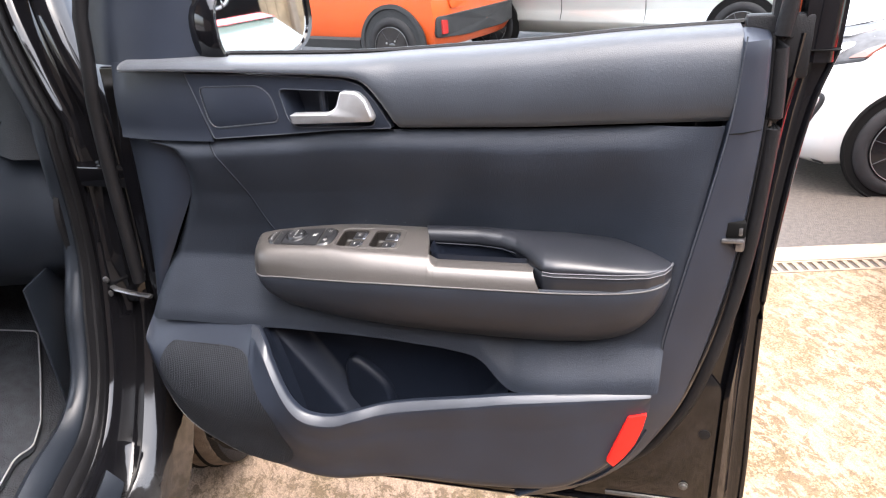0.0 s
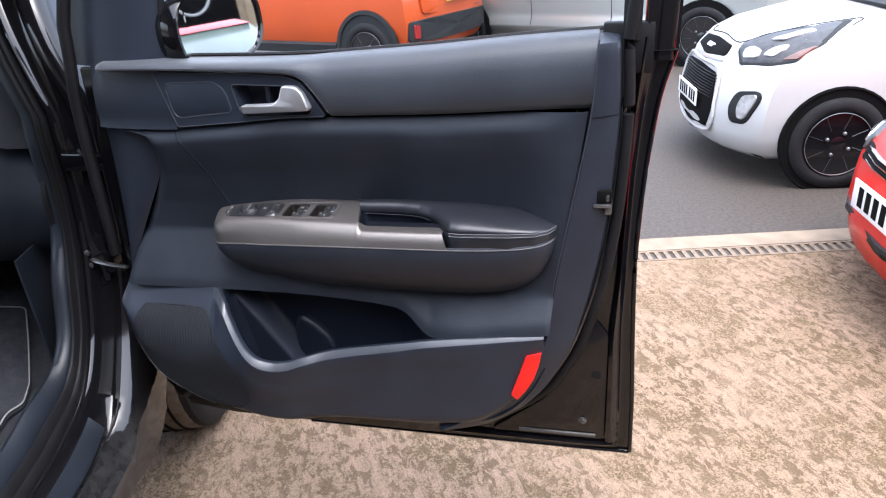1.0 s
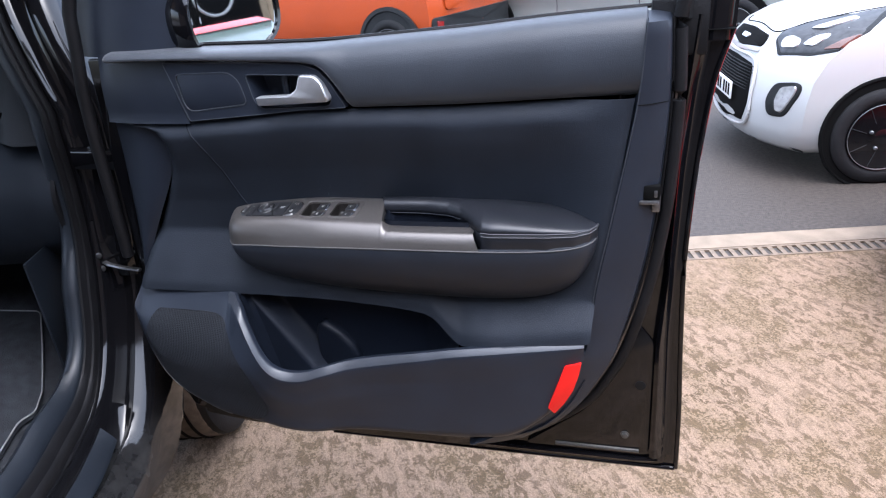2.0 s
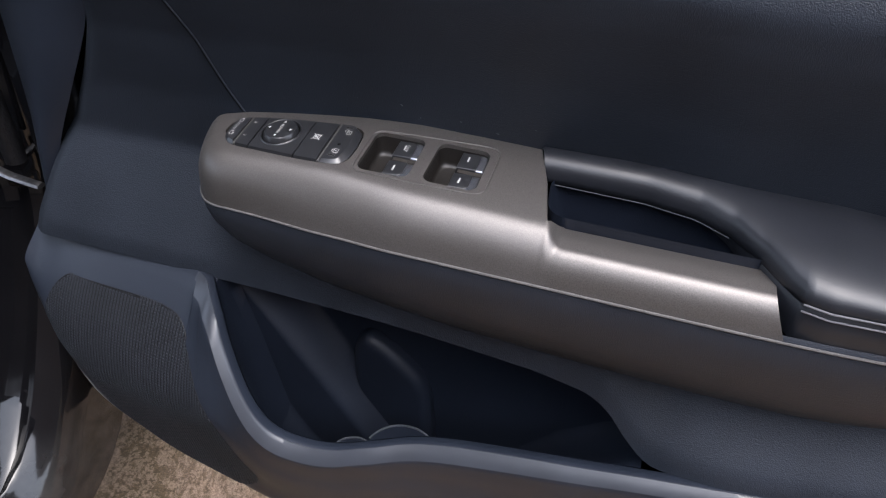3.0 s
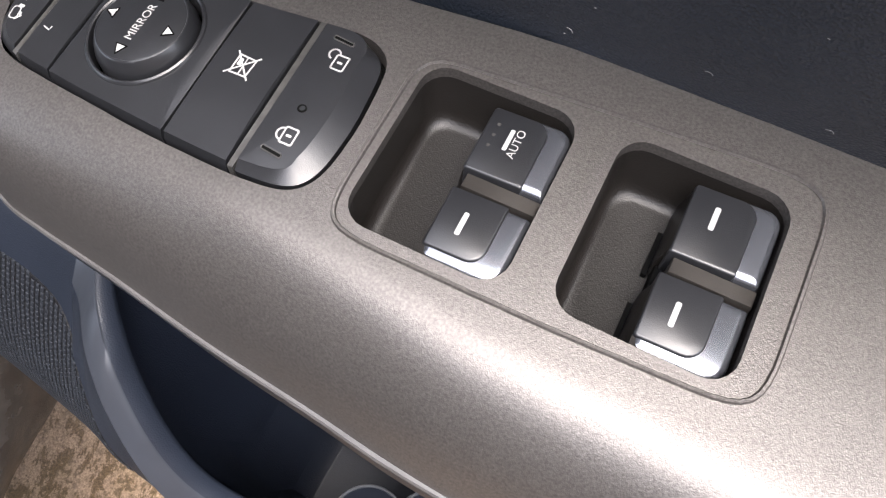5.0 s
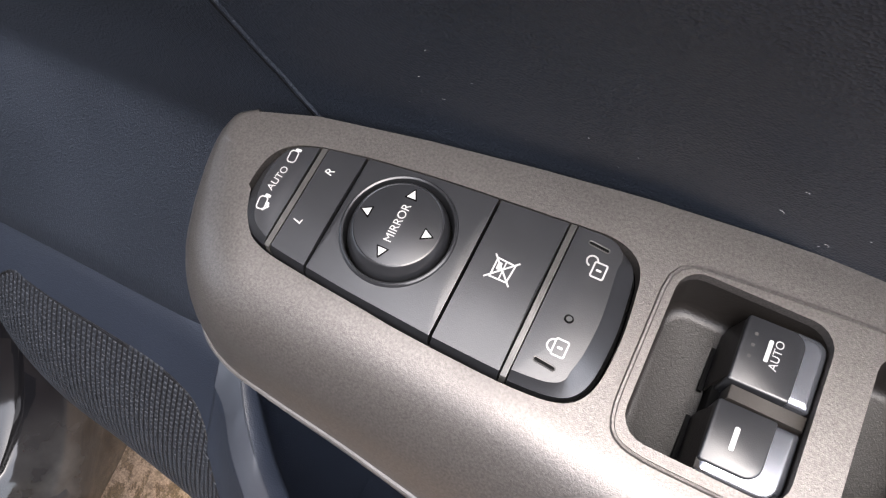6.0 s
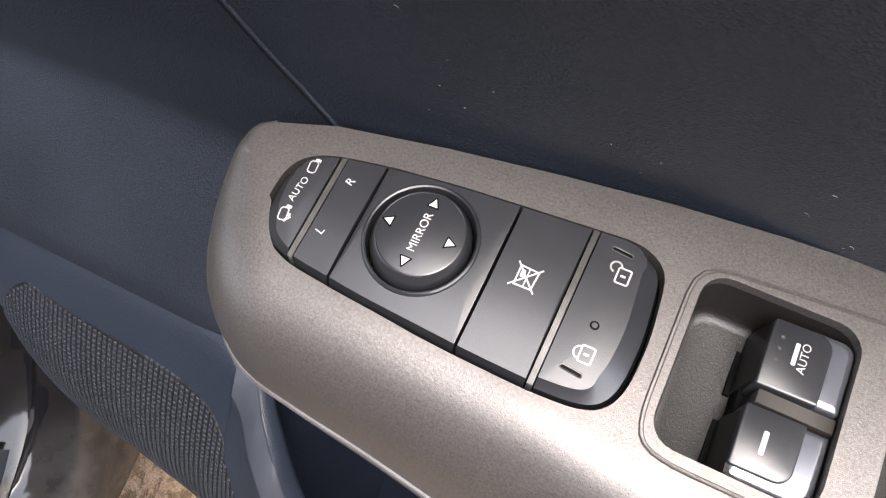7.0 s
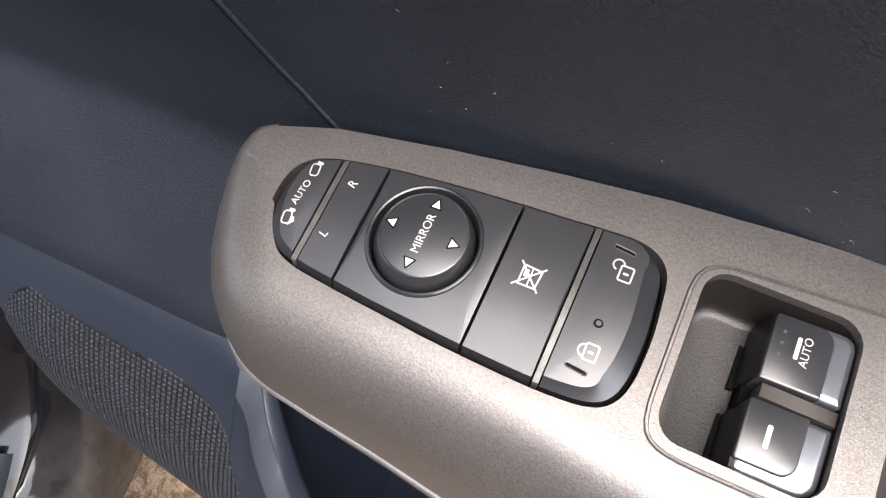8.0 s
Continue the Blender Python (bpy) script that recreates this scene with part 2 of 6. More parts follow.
def loft(rows, bm=None, ring=False, caps=False):
    """A skin over rows of points, all of one length; ring joins the last column to the first."""
    bm = bm or bmesh.new()
    vs = [[bm.verts.new(tuple(map(float, q))) for q in r] for r in rows]
    for a, b in zip(vs, vs[1:]):
        m = len(a)
        for j in range(m if ring else m - 1):
            q = [a[j], a[(j + 1) % m], b[(j + 1) % m], b[j]]
            bm.faces.new(q)
    if caps:
        bm.faces.new(vs[0][::-1])
        bm.faces.new(vs[-1])
    return bm


def facing(bm, way):
    """Turns the faces of an open skin towards way."""
    bm.normal_update()
    w = Vector(way)
    if sum(f.normal.dot(w) * f.calc_area() for f in bm.faces) < 0:
        bmesh.ops.reverse_faces(bm, faces=bm.faces[:])
    return bm


def skin(rows, way=(0, -1, 0), d=0.003, ring=False):
    """A loft that faces way, with thickness d behind it."""
    bm = facing(loft(rows, ring=ring), way)
    bm.normal_update()
    front = bm.faces[:]
    back = {v: bm.verts.new(v.co - v.normal * d) for v in bm.verts[:]}
    edges = [e for e in bm.edges if len(e.link_faces) == 1]
    for f in front:
        bm.faces.new([back[v] for v in reversed(f.verts)])
    for e in edges:
        a, b = e.link_loops[0].vert, e.link_loops[0].link_loop_next.vert
        bm.faces.new([b, a, back[a], back[b]])
    return bm


def tube(path, r, n=8, bm=None, flatten=1.0, up=(0, 0, 1), closed=False, radii=None):
    """A round rod along a path of points."""
    p = [Vector(tuple(map(float, q))) for q in path]
    rows = []
    for i, q in enumerate(p):
        a = p[i - 1] if i or closed else p[0]
        b = p[(i + 1) % len(p)] if i + 1 < len(p) or closed else p[-1]
        t = (b - a).normalized()
        s = t.cross(Vector(up))
        s = s.normalized() if s.length > 1e-4 else t.orthogonal().normalized()
        w = s.cross(t).normalized()
        rr = radii[i] if radii else r
        rows.append([q + (s * math.cos(2 * math.pi * k / n) + w * flatten * math.sin(2 * math.pi * k / n)) * rr for k in range(n)])
    if closed:
        rows.append(rows[0])
    return loft(rows, bm, ring=True, caps=not closed)


def prism(poly, y0, y1, bm=None, axis="y", bevel=0.0, seg=2):
    """A slab with the outline poly, in x and z (axis y), x and y (axis z) or y and z (axis x), from y0 to y1; bevel rounds the rim at y0."""
    own = bmesh.new()
    def at(u, v, w):
        return {"y": (u, w, v), "z": (u, v, w), "x": (w, u, v)}[axis]
    lo = [own.verts.new(at(float(u), float(v), y0)) for u, v in poly]
    hi = [own.verts.new(at(float(u), float(v), y1)) for u, v in poly]
    face = own.faces.new(lo)
    own.faces.new(hi[::-1])
    k = len(poly)
    for i in range(k):
        own.faces.new([lo[(i + 1) % k], lo[i], hi[i], hi[(i + 1) % k]])
    bmesh.ops.recalc_face_normals(own, faces=own.faces[:])
    if bevel:
        bmesh.ops.bevel(own, geom=list(face.edges), offset=bevel, segments=seg, profile=0.5, affect="EDGES", clamp_overlap=True)
    if bm is None:
        return own
    me = bpy.data.meshes.new("tmp")
    own.to_mesh(me)
    own.free()
    bm.from_mesh(me)
    bpy.data.meshes.remove(me)
    return bm


def box(x0, x1, y0, y1, z0, z1, bevel=0.0, bm=None, seg=2):
    own = bmesh.new()
    bmesh.ops.create_cube(own, size=1, matrix=Matrix.LocRotScale(((x0 + x1) / 2, (y0 + y1) / 2, (z0 + z1) / 2), None, (abs(x1 - x0), abs(y1 - y0), abs(z1 - z0))))
    if bevel:
        bmesh.ops.bevel(own, geom=own.edges[:], offset=bevel, segments=seg, profile=0.5, affect="EDGES", clamp_overlap=True)
    if bm is None:
        return own
    me = bpy.data.meshes.new("tmp")
    own.to_mesh(me)
    own.free()
    bm.from_mesh(me)
    bpy.data.meshes.remove(me)
    return bm


def turned(profile, n=32, m=None, bm=None):
    """A body of revolution round z from (radius, height) pairs, posed by m."""
    rows = [[Vector((r * math.cos(2 * math.pi * k / n), r * math.sin(2 * math.pi * k / n), z)) for k in range(n)] for r, z in profile]
    if m is not None:
        rows = [[m @ v for v in r] for r in rows]
    return loft(rows, bm, ring=True, caps=True)


def holed(outer, holes, z, axis="z", fine=0):
    """A flat sheet with holes; z is a number or a function of the two coordinates."""
    bm = bmesh.new()
    edges = []
    for loop in [outer, *holes]:
        vs = [bm.verts.new((float(u), float(v), 0.0)) for u, v in loop]
        edges += [bm.edges.new((vs[i], vs[(i + 1) % len(vs)])) for i in range(len(vs))]
    bmesh.ops.triangle_fill(bm, use_beauty=True, use_dissolve=False, edges=edges)
    for _ in range(fine):
        inner = [e for e in bm.edges if len(e.link_faces) == 2 and e.calc_length() > 0.005]
        bmesh.ops.subdivide_edges(bm, edges=inner, cuts=1)
        bmesh.ops.triangulate(bm, faces=bm.faces[:])
    for v in bm.verts:
        h = z(v.co.x, v.co.y) if callable(z) else z
        v.co = (v.co.x, h, v.co.y) if axis == "y" else (v.co.x, v.co.y, h)
    return bm


def rounded(x0, x1, y0, y1, r, n=5):
    """The outline of a rectangle with round corners."""
    out = []
    for cx, cy, a in ((x1 - r, y1 - r, 0), (x0 + r, y1 - r, 90), (x0 + r, y0 + r, 180), (x1 - r, y0 + r, 270)):
        for i in range(n + 1):
            b = radians(a + 90 * i / n)
            out.append((cx + r * math.cos(b), cy + r * math.sin(b)))
    return out


def rounded_poly(pts, r, n=4):
    """A polygon with its corners rounded by r."""
    out = []
    k = len(pts)
    for i in range(k):
        p, a, b = Vector(pts[i]), Vector(pts[i - 1]), Vector(pts[(i + 1) % k])
        da, db = a - p, b - p
        ra, rb = min(r, da.length * 0.45), min(r, db.length * 0.45)
        q0, q1 = p + da.normalized() * ra, p + db.normalized() * rb
        for j in range(n + 1):
            t = j / n
            out.append(tuple(q0 * (1 - t) ** 2 + p * 2 * t * (1 - t) + q1 * t * t))
    return out


# ---- ground ----
def ground_sheet():
    s = 60
    bm = bmesh.new()
    vs = [bm.verts.new(v) for v in ((-s, -s, 0), (s, -s, 0), (s, s, 0), (-s, s, 0))]
    bm.faces.new(vs)
    return bm


tagged(part("ground", ground_sheet(), ASPHALT), "grey asphalt car park ground with fine grit", "ground", kind="structure")

# the concrete apron ends at a drain channel; its edge line runs along EDGE
EDGE_P, EDGE_D = Vector((1.104, 1.782, 0)), Vector((1.024, 0.238, 0)).normalized()
EDGE_N = Vector((-EDGE_D.y, EDGE_D.x, 0))


def edge_at(s, d, z=0.0):
    return EDGE_P + EDGE_D * s + EDGE_N * d + Vector((0, 0, z))


def strip(s0, s1, d0, d1, z0, z1, bm=None, bevel=0.0):
    bm = bm or bmesh.new()
    lo = [bm.verts.new(edge_at(s, d, z0)) for s, d in ((s0, d0), (s1, d0), (s1, d1), (s0, d1))]
    hi = [bm.verts.new(edge_at(s, d, z1)) for s, d in ((s0, d0), (s1, d0), (s1, d1), (s0, d1))]
    bm.faces.new(lo[::-1])
    bm.faces.new(hi)
    for i in range(4):
        j = (i + 1) % 4
        bm.faces.new([lo[i], lo[j], hi[j], hi[i]])
    return bm


tagged(part("pavement", strip(-14, 14, -3.3, 0.0, -0.02, 0.006), CONCRETE), "mottled weathered brown concrete apron", "pavement", kind="structure")


# ---- the open front door: x runs from its hinge to its free edge, y through it to the outside ----
door = tagged(empty("door_assembly", (0, 0, 0)), "open black car door with dark moulded trim panel", "car door")

BELT = along([(-0.05, 1.222), (0.1, 1.222), (0.32, 1.220), (0.43, 1.221), (0.54, 1.226), (0.67, 1.233), (0.77, 1.241), (0.87, 1.247), (0.98, 1.252)])
SEAM = along([(-0.06, 1.090), (0.02, 1.091), (0.15, 1.097), (0.28, 1.107), (0.37, 1.115), (0.46, 1.117), (0.66, 1.120), (0.81, 1.126), (1.0, 1.133)])
FOLD = along([(-0.06, 1.205), (0.1, 1.206), (0.3, 1.200), (0.39, 1.194), (0.42, 1.184), (0.44, 1.160), (0.466, 1.118)])
STRIP_IN = along([(0.44, 0.770), (0.664, 0.856), (0.8, 0.876), (0.917, 0.898), (1.025, 0.918), (1.135, 0.936), (1.26, 0.945)])
STRIP_OUT = along([(0.42, 0.640), (0.437, 0.690), (0.450, 0.735), (0.487, 0.793), (0.538, 0.851), (0.604, 0.891), (0.666, 0.918), (0.79, 0.950), (0.907, 0.970), (1.016, 0.980), (1.137, 0.985), (1.26, 0.980)])
CUT = along([(0.75, -0.051), (0.835, -0.024), (0.903, 0.012), (0.98, 0.055), (1.03, 0.073), (1.06, 0.073), (1.082, 0.055), (1.094, 0.0)])
LEFT = along([(0.50, -0.045), (0.569, -0.070), (0.66, -0.072), (0.778, -0.062), (0.888, -0.050), (1.017, -0.042), (1.092, -0.040), (1.21, -0.036)])


def xs(a, b, n):
    return [a + (b - a) * i / n for i in range(n + 1)]


def upper_pad():
    rows = []
    for x in xs(-0.004, 0.944, 110):
        b = BELT(x)
        lo = FOLD(x) if x < 0.466 else SEAM(x)
        h = b - lo
        end = 0.012 * max(0, 1 - (x + 0.004) / 0.012) ** 2
        r = []
        for f, y in ((1.02, 0.085), (1.02, 0.06), (1.0, 0.04), (0.97, 0.024), (0.9, 0.012), (0.78, 0.003), (0.6, -0.003), (0.4, -0.006), (0.22, -0.006), (0.1, -0.002), (0.03, 0.004), (0.0, 0.014)):
            r.append((x, y + end, lo + h * f))
        rows.append(r)
    return skin(rows)


part("upper_pad", upper_pad(), UPPER_SOFT, door, "dark soft padded top of the trim")


def front_corner():
    rows = []
    for t in xs(0, 1, 24):
        r = []
        for v in xs(0, 1, 10):
            z_hi, z_lo = FOLD(0.0) + 0.012, SEAM(0.05) + 0.001
            z = z_hi + (z_lo - z_hi) * v
            left, right = LEFT(z), 0.116 + 0.032 * v
            x = left + (right - left) * t
            y = 0.016 - 0.008 * math.sin(math.pi * min(1, v * 1.1)) - 0.012 * v ** 2 + 0.02 * (1 - t) ** 3
            r.append((x, y, z))
        rows.append(r)
    return skin(rows)


part("front_corner_trim", front_corner(), PLASTIC, door)

BEZEL = rounded_poly([(0.119, 1.203), (0.3, 1.1975), (0.388, 1.192), (0.414, 1.183), (0.434, 1.160), (0.458, 1.1185), (0.37, 1.1155), (0.28, 1.1075), (0.151, 1.098)], 0.004)
TWEETER = rounded_poly([(0.140, 1.182), (0.246, 1.183), (0.263, 1.168), (0.2725, 1.1275), (0.158, 1.1165), (0.148, 1.128)], 0.012)
RECESS = rounded_poly([(0.2775, 1.179), (0.385, 1.175), (0.413, 1.164), (0.4345, 1.1335), (0.428, 1.121), (0.302, 1.1185), (0.288, 1.130)], 0.010)


def grown(poly, d):
    c = sum((Vector(q) for q in poly), Vector((0, 0))) / len(poly)
    return [tuple(Vector(q) + (Vector(q) - c).normalized() * d) for q in poly]


def walls(bm, loop, y0, y1, inner=None, axis="y"):
    """Walls round a hole, from y0 to y1, narrowing to the loop inner where given."""
    inner = inner or loop
    put = (lambda q, w: (q[0], w, q[1])) if axis == "y" else (lambda q, w: (q[0], q[1], w))
    return loft([[put(q, y0) for q in loop + loop[:1]], [put(q, y1) for q in inner + inner[:1]]], bm)


def bezel():
    bm = holed(BEZEL, [grown(TWEETER, 0.0012), RECESS], 0.004, "y")
    facing(bm, (0, -1, 0))
    walls(bm, BEZEL, 0.004, 0.016, grown(BEZEL, 0.002))
    walls(bm, grown(TWEETER, 0.0012), 0.004, 0.009)
    walls(bm, RECESS, 0.004, 0.012, grown(RECESS, -0.003))
    walls(bm, grown(RECESS, -0.003), 0.012, 0.045, grown(RECESS, -0.012))
    bmesh.ops.remove_doubles(bm, verts=bm.verts, dist=1e-5)
    return bm


handle_bezel = part("handle_bezel", bezel(), PLASTIC, door)
bm = bmesh.new()
bm.faces.new([bm.verts.new((u, 0.045, v)) for u, v in grown(RECESS, -0.0119)])
part("recess_floor", facing(bm, (0, -1, 0)), PLASTIC, handle_bezel)
for name, loop, depth in (("tweeter_rim", grown(TWEETER, 0.0012), 0.0036), ("recess_rim", RECESS, 0.0036), ("bezel_rim", BEZEL, 0.0042)):
    part(name, tube([(u, depth, v) for u, v in loop], 0.0009, 6, up=(0, 1, 0), closed=True), BEAD, handle_bezel)
part("tweeter_cover", prism(TWEETER, 0.0035, 0.010, bevel=0.002), PLASTIC, door)


LEVER = rounded_poly([(0.296, 1.1245), (0.295, 1.1405), (0.362, 1.1440), (0.3755, 1.1530), (0.3830, 1.1765), (0.4100, 1.1755), (0.4225, 1.1640), (0.4350, 1.1365), (0.4310, 1.1310)], 0.006, 5)


def handle():
    """The release lever: a bar that widens into a grip plate, dished towards its top."""
    bm = prism(LEVER, -0.010, 0.004, bevel=0.0035, seg=4)
    for v in bm.verts:
        v.co.y += 0.10 * max(0.0, 0.30 + 0.05 - v.co.x) + 0.12 * max(0.0, v.co.z - 1.150) - 0.006 * math.exp(-((v.co.z - 1.143) / 0.006) ** 2) * (v.co.y < 0)
    return bm


part("door_handle", handle(), LEVER_SILVER, door, "satin silver release lever", sharp=60)
part("lever_pivot", tube([(0.34, 0.03, 1.175), (0.34, 0.03, 1.13)], 0.007), PLASTIC, door)

# ---- middle of the trim ----
LIP = [(0.176, 0.757), (0.190, 0.7555), (0.204, 0.751), (0.2155, 0.741), (0.224, 0.727), (0.238, 0.704), (0.251, 0.680), (0.265, 0.657), (0.283, 0.639), (0.311, 0.629), (0.345, 0.630), (0.378, 0.639), (0.449, 0.653), (0.574, 0.674), (0.643, 0.686), (0.748, 0.697), (0.862, 0.708)]
MOUTH = along([(-0.08, 0.752), (0.05, 0.755), (0.18, 0.7555), (0.253, 0.756), (0.396, 0.753), (0.543, 0.741), (0.586, 0.731), (0.612, 0.706), (0.636, 0.688), (0.66, 0.688), (0.748, 0.697), (0.87, 0.709)])


def mid_y(x, v):
    low = float(np.interp(x, (0.1, 0.52, 0.57, 0.60, 0.63, 0.66, 0.70, 0.9), (-0.016, -0.015, -0.019, -0.026, -0.036, -0.044, -0.049, -0.040)))
    deep = float(np.interp(x, (0.22, 0.34), (0.0, 0.011)))
    y = float(np.interp(v, (0, 0.025, 0.07, 0.15, 0.30, 0.48, 0.66, 0.84, 0.95, 1.0), (0.016, 0.008, 0.000, 0.007, 0.024 + 0.3 * deep, 0.035 + deep, 0.040 + 0.6 * deep, 0.5 * (0.03 + low), low + 0.004, low)))
    return y - 0.02 * max(0.0, (0.13 - x) / 0.2) * (1 - v) * 0.3


def mid_depth(x, v, right):
    g = min(1.0, max(0.0, (right - x) / 0.13))
    g = g * g * (3 - 2 * g)
    low = mid_y(x, v)
    return low * g + (1 - g) * min(low, -0.006)


def middle_panel():
    rows = []
    for v in xs(0, 1, 48):
        zn = 1.094 - v * 0.340
        left, right = CUT(zn), STRIP_IN(zn) + 0.001
        r = []
        for s in xs(0, 1, 120):
            x = left + (right - left) * s
            z = SEAM(x) * (1 - v) + MOUTH(x) * v - 0.003 * (1 - v)
            edge = max(0.0, 1 - (x - left) / 0.03)
            y = mid_depth(x, v, right) + 0.016 * edge ** 2.5 + 0.003 * max(0.0, 1 - (right - x) / 0.008) ** 2
            r.append((x, y, z))
        rows.append(r)
    return skin(rows)


part("middle_panel", middle_panel(), SOFT, door, "dark soft-grained middle panel", sharp=50)


def front_recess():
    rows = []
    for z in xs(0.748, 1.093, 40):
        left, right = LEFT(z), CUT(z) + 0.004
        rows.append([(left + (right - left) * s, 0.040 - 0.012 * math.sin(math.pi * s) - 0.006 * s, z) for s in xs(0, 1, 16)])
    return skin(rows)


part("front_recess_panel", front_recess(), PLASTIC, door)

# fine parting line that runs from the bezel's corner down to the armrest
LINE = [(0.134, 1.097), (0.138, 1.084), (0.147, 1.070), (0.160, 1.046), (0.175, 1.014), (0.187, 0.986), (0.1945, 0.966), (0.204, 0.943), (0.211, 0.930), (0.219, 0.9175), (0.229, 0.902)]


def parting_line(shift, lift, r):
    pts = []
    for x, z in spline(LINE, 8):
        v = (SEAM(x) - 0.003 - z) / (SEAM(x) - 0.003 - MOUTH(x))
        pts.append((x + shift, mid_y(x, v) + 0.016 * max(0.0, 1 - (x - CUT(1.094 - v * 0.34)) / 0.03) ** 2.5 - lift, z))
    return tube(pts, r, 6, up=(0, 1, 0))


part("parting_line", parting_line(0.0, 0.0003, 0.0008), GAP, door)
part("parting_edge", parting_line(0.0013, 0.0, 0.0010), SOFT, door)

# ---- lower panel with its map pocket ----
BOTTOM = along([(-0.060, 0.640), (-0.052, 0.610), (-0.039, 0.585), (0.015, 0.538), (0.078, 0.501), (0.145, 0.478), (0.285, 0.466), (0.42, 0.464), (0.55, 0.465), (0.676, 0.473), (0.736, 0.487), (0.797, 0.537), (0.844, 0.601), (0.863, 0.680)])
LIPTOP = along([(-0.072, 0.750), (0.1, 0.755), *LIP])


LOW_OUT = along([(-0.075, -0.010), (-0.03, -0.030), (0.01, -0.045), (0.09, -0.060), (0.17, -0.076), (0.21, -0.088), (0.26, -0.099), (0.32, -0.096), (0.38, -0.083), (0.45, -0.067), (0.64, -0.060), (0.75, -0.053), (0.865, -0.042)])
LOW_TOP = along([(-0.075, 0.018), (-0.03, 0.006), (0.05, -0.008), (0.15, -0.018), (0.18, -0.028), (0.198, -0.048), (0.213, -0.064), (0.224, -0.076), (0.238, -0.088), (0.251, -0.096), (0.265, -0.100), (0.283, -0.100), (0.311, -0.096), (0.34, -0.092), (0.378, -0.083), (0.45, -0.065), (0.64, -0.059), (0.75, -0.051), (0.865, -0.041)])


LOW_BASE = along([(-0.075, -0.010), (-0.03, -0.030), (0.01, -0.045), (0.09, -0.058), (0.17, -0.070), (0.26, -0.084), (0.32, -0.085), (0.38, -0.070), (0.45, -0.060), (0.64, -0.060), (0.75, -0.053), (0.865, -0.042)])


# how far the loudspeaker swells out of the lower panel
SWELL = along([(-0.075, 0.004), (-0.04, 0.018), (0.03, 0.030), (0.09, 0.027), (0.16, 0.022), (0.20, 0.018), (0.24, 0.011), (0.28, 0.003), (0.31, 0.0), (0.34, 0.0), (0.87, 0.0)])


def low_y(x, f):
    """Depth of the lower panel; f runs from 0 at its top to 1 at its bottom."""
    h = min(1.0, max(0.0, (f - 0.3) / 0.5))
    h = h * h * (3 - 2 * h)
    out, top = LOW_OUT(x) * (1 - h) + LOW_BASE(x) * h, LOW_TOP(x)
    swell = SWELL(x)
    g = min(1.0, f / (0.22 + 12.0 * swell))
    k = swell / 0.030
    g = (g * g * (3 - 2 * g)) * (1 - k) + (1 - (1 - g) ** 2) * k
    y = top + (out - top) * g - swell * g * (1 - 0.55 * max(0.0, (f - 0.55) / 0.45))
    return y + 0.006 * f + 0.028 * max(0.0, (f - 0.86) / 0.14) ** 2


LIP_OUT = along([(-0.06, 0.0), (0.150, 0.0), (0.175, 0.7), (0.19, 1.0), (0.45, 1.0), (0.62, 0.75), (0.862, 0.45)])


def lip_y(x, f):
    """The lower panel below the chamfered lip of the pocket."""
    k = min(1.0, max(0.0, (f - 0.03) / 0.30))
    return low_y(x, f) - 0.0065 * LIP_OUT(x) * (1 - k * k * (3 - 2 * k))


def chamfer(x):
    """Upper and lower edge of the lip's chamfer, as (y, z)."""
    hi, a = LIPTOP(x), max(0.05, LIP_OUT(x))
    zl = hi - 0.0012 - 0.0095 * a
    return (low_y(x, 0) + 0.0050, hi + 0.0018), (lip_y(x, (hi - zl) / (hi - BOTTOM(x))), zl)


def lip():
    """The smooth chamfer along the rim of the pocket, coloured paler for the sky light on it."""
    rows = []
    for x in xs(0.168, 0.862, 220):
        (y0, z0), (y1, z1) = chamfer(x)
        rows.append([(x, y0 + 0.004, z0 - 0.0012), (x, y0 + 0.001, z0 + 0.0001), *[(x, y0 + (y1 - y0) * k - 0.0006 - 0.0007 * math.sin(math.pi * k), z0 + (z1 - z0) * k + 0.0004) for k in (0, 0.25, 0.5, 0.75, 1.0)], (x, y1 + 0.0015, z1 - 0.0014)])
    return facing(loft(rows), (0, -1, 0.6))


def lower_panel():
    cols = sorted(set([round(x, 5) for x in xs(-0.060, 0.862, 110) + xs(0.170, 0.300, 44)]))
    rows = []
    for x in cols:
        hi, lo = LIPTOP(x), BOTTOM(x)
        y0 = low_y(x, 0)
        lead = [(x, y0 + 0.0170, hi - 0.004), (x, y0 + 0.0165, hi - 0.001), (x, y0 + 0.0150, hi + 0.0008), (x, y0 + 0.0060, hi + 0.0020), (x, *chamfer(x)[0])]
        f0 = (hi - chamfer(x)[1][1]) / (hi - lo)
        rows.append(lead + [(x, lip_y(x, f), hi + (lo - hi) * f) for f in xs(f0, 1, 26)])
    return skin(rows)


lower = part("lower_panel", lower_panel(), PLASTIC, door, "hard black lower panel with map pocket", sharp=50)
part("pocket_lip", lip(), SKYLIT_LIP, lower, "smooth lip of the pocket, coloured paler for sky light", sharp=50)


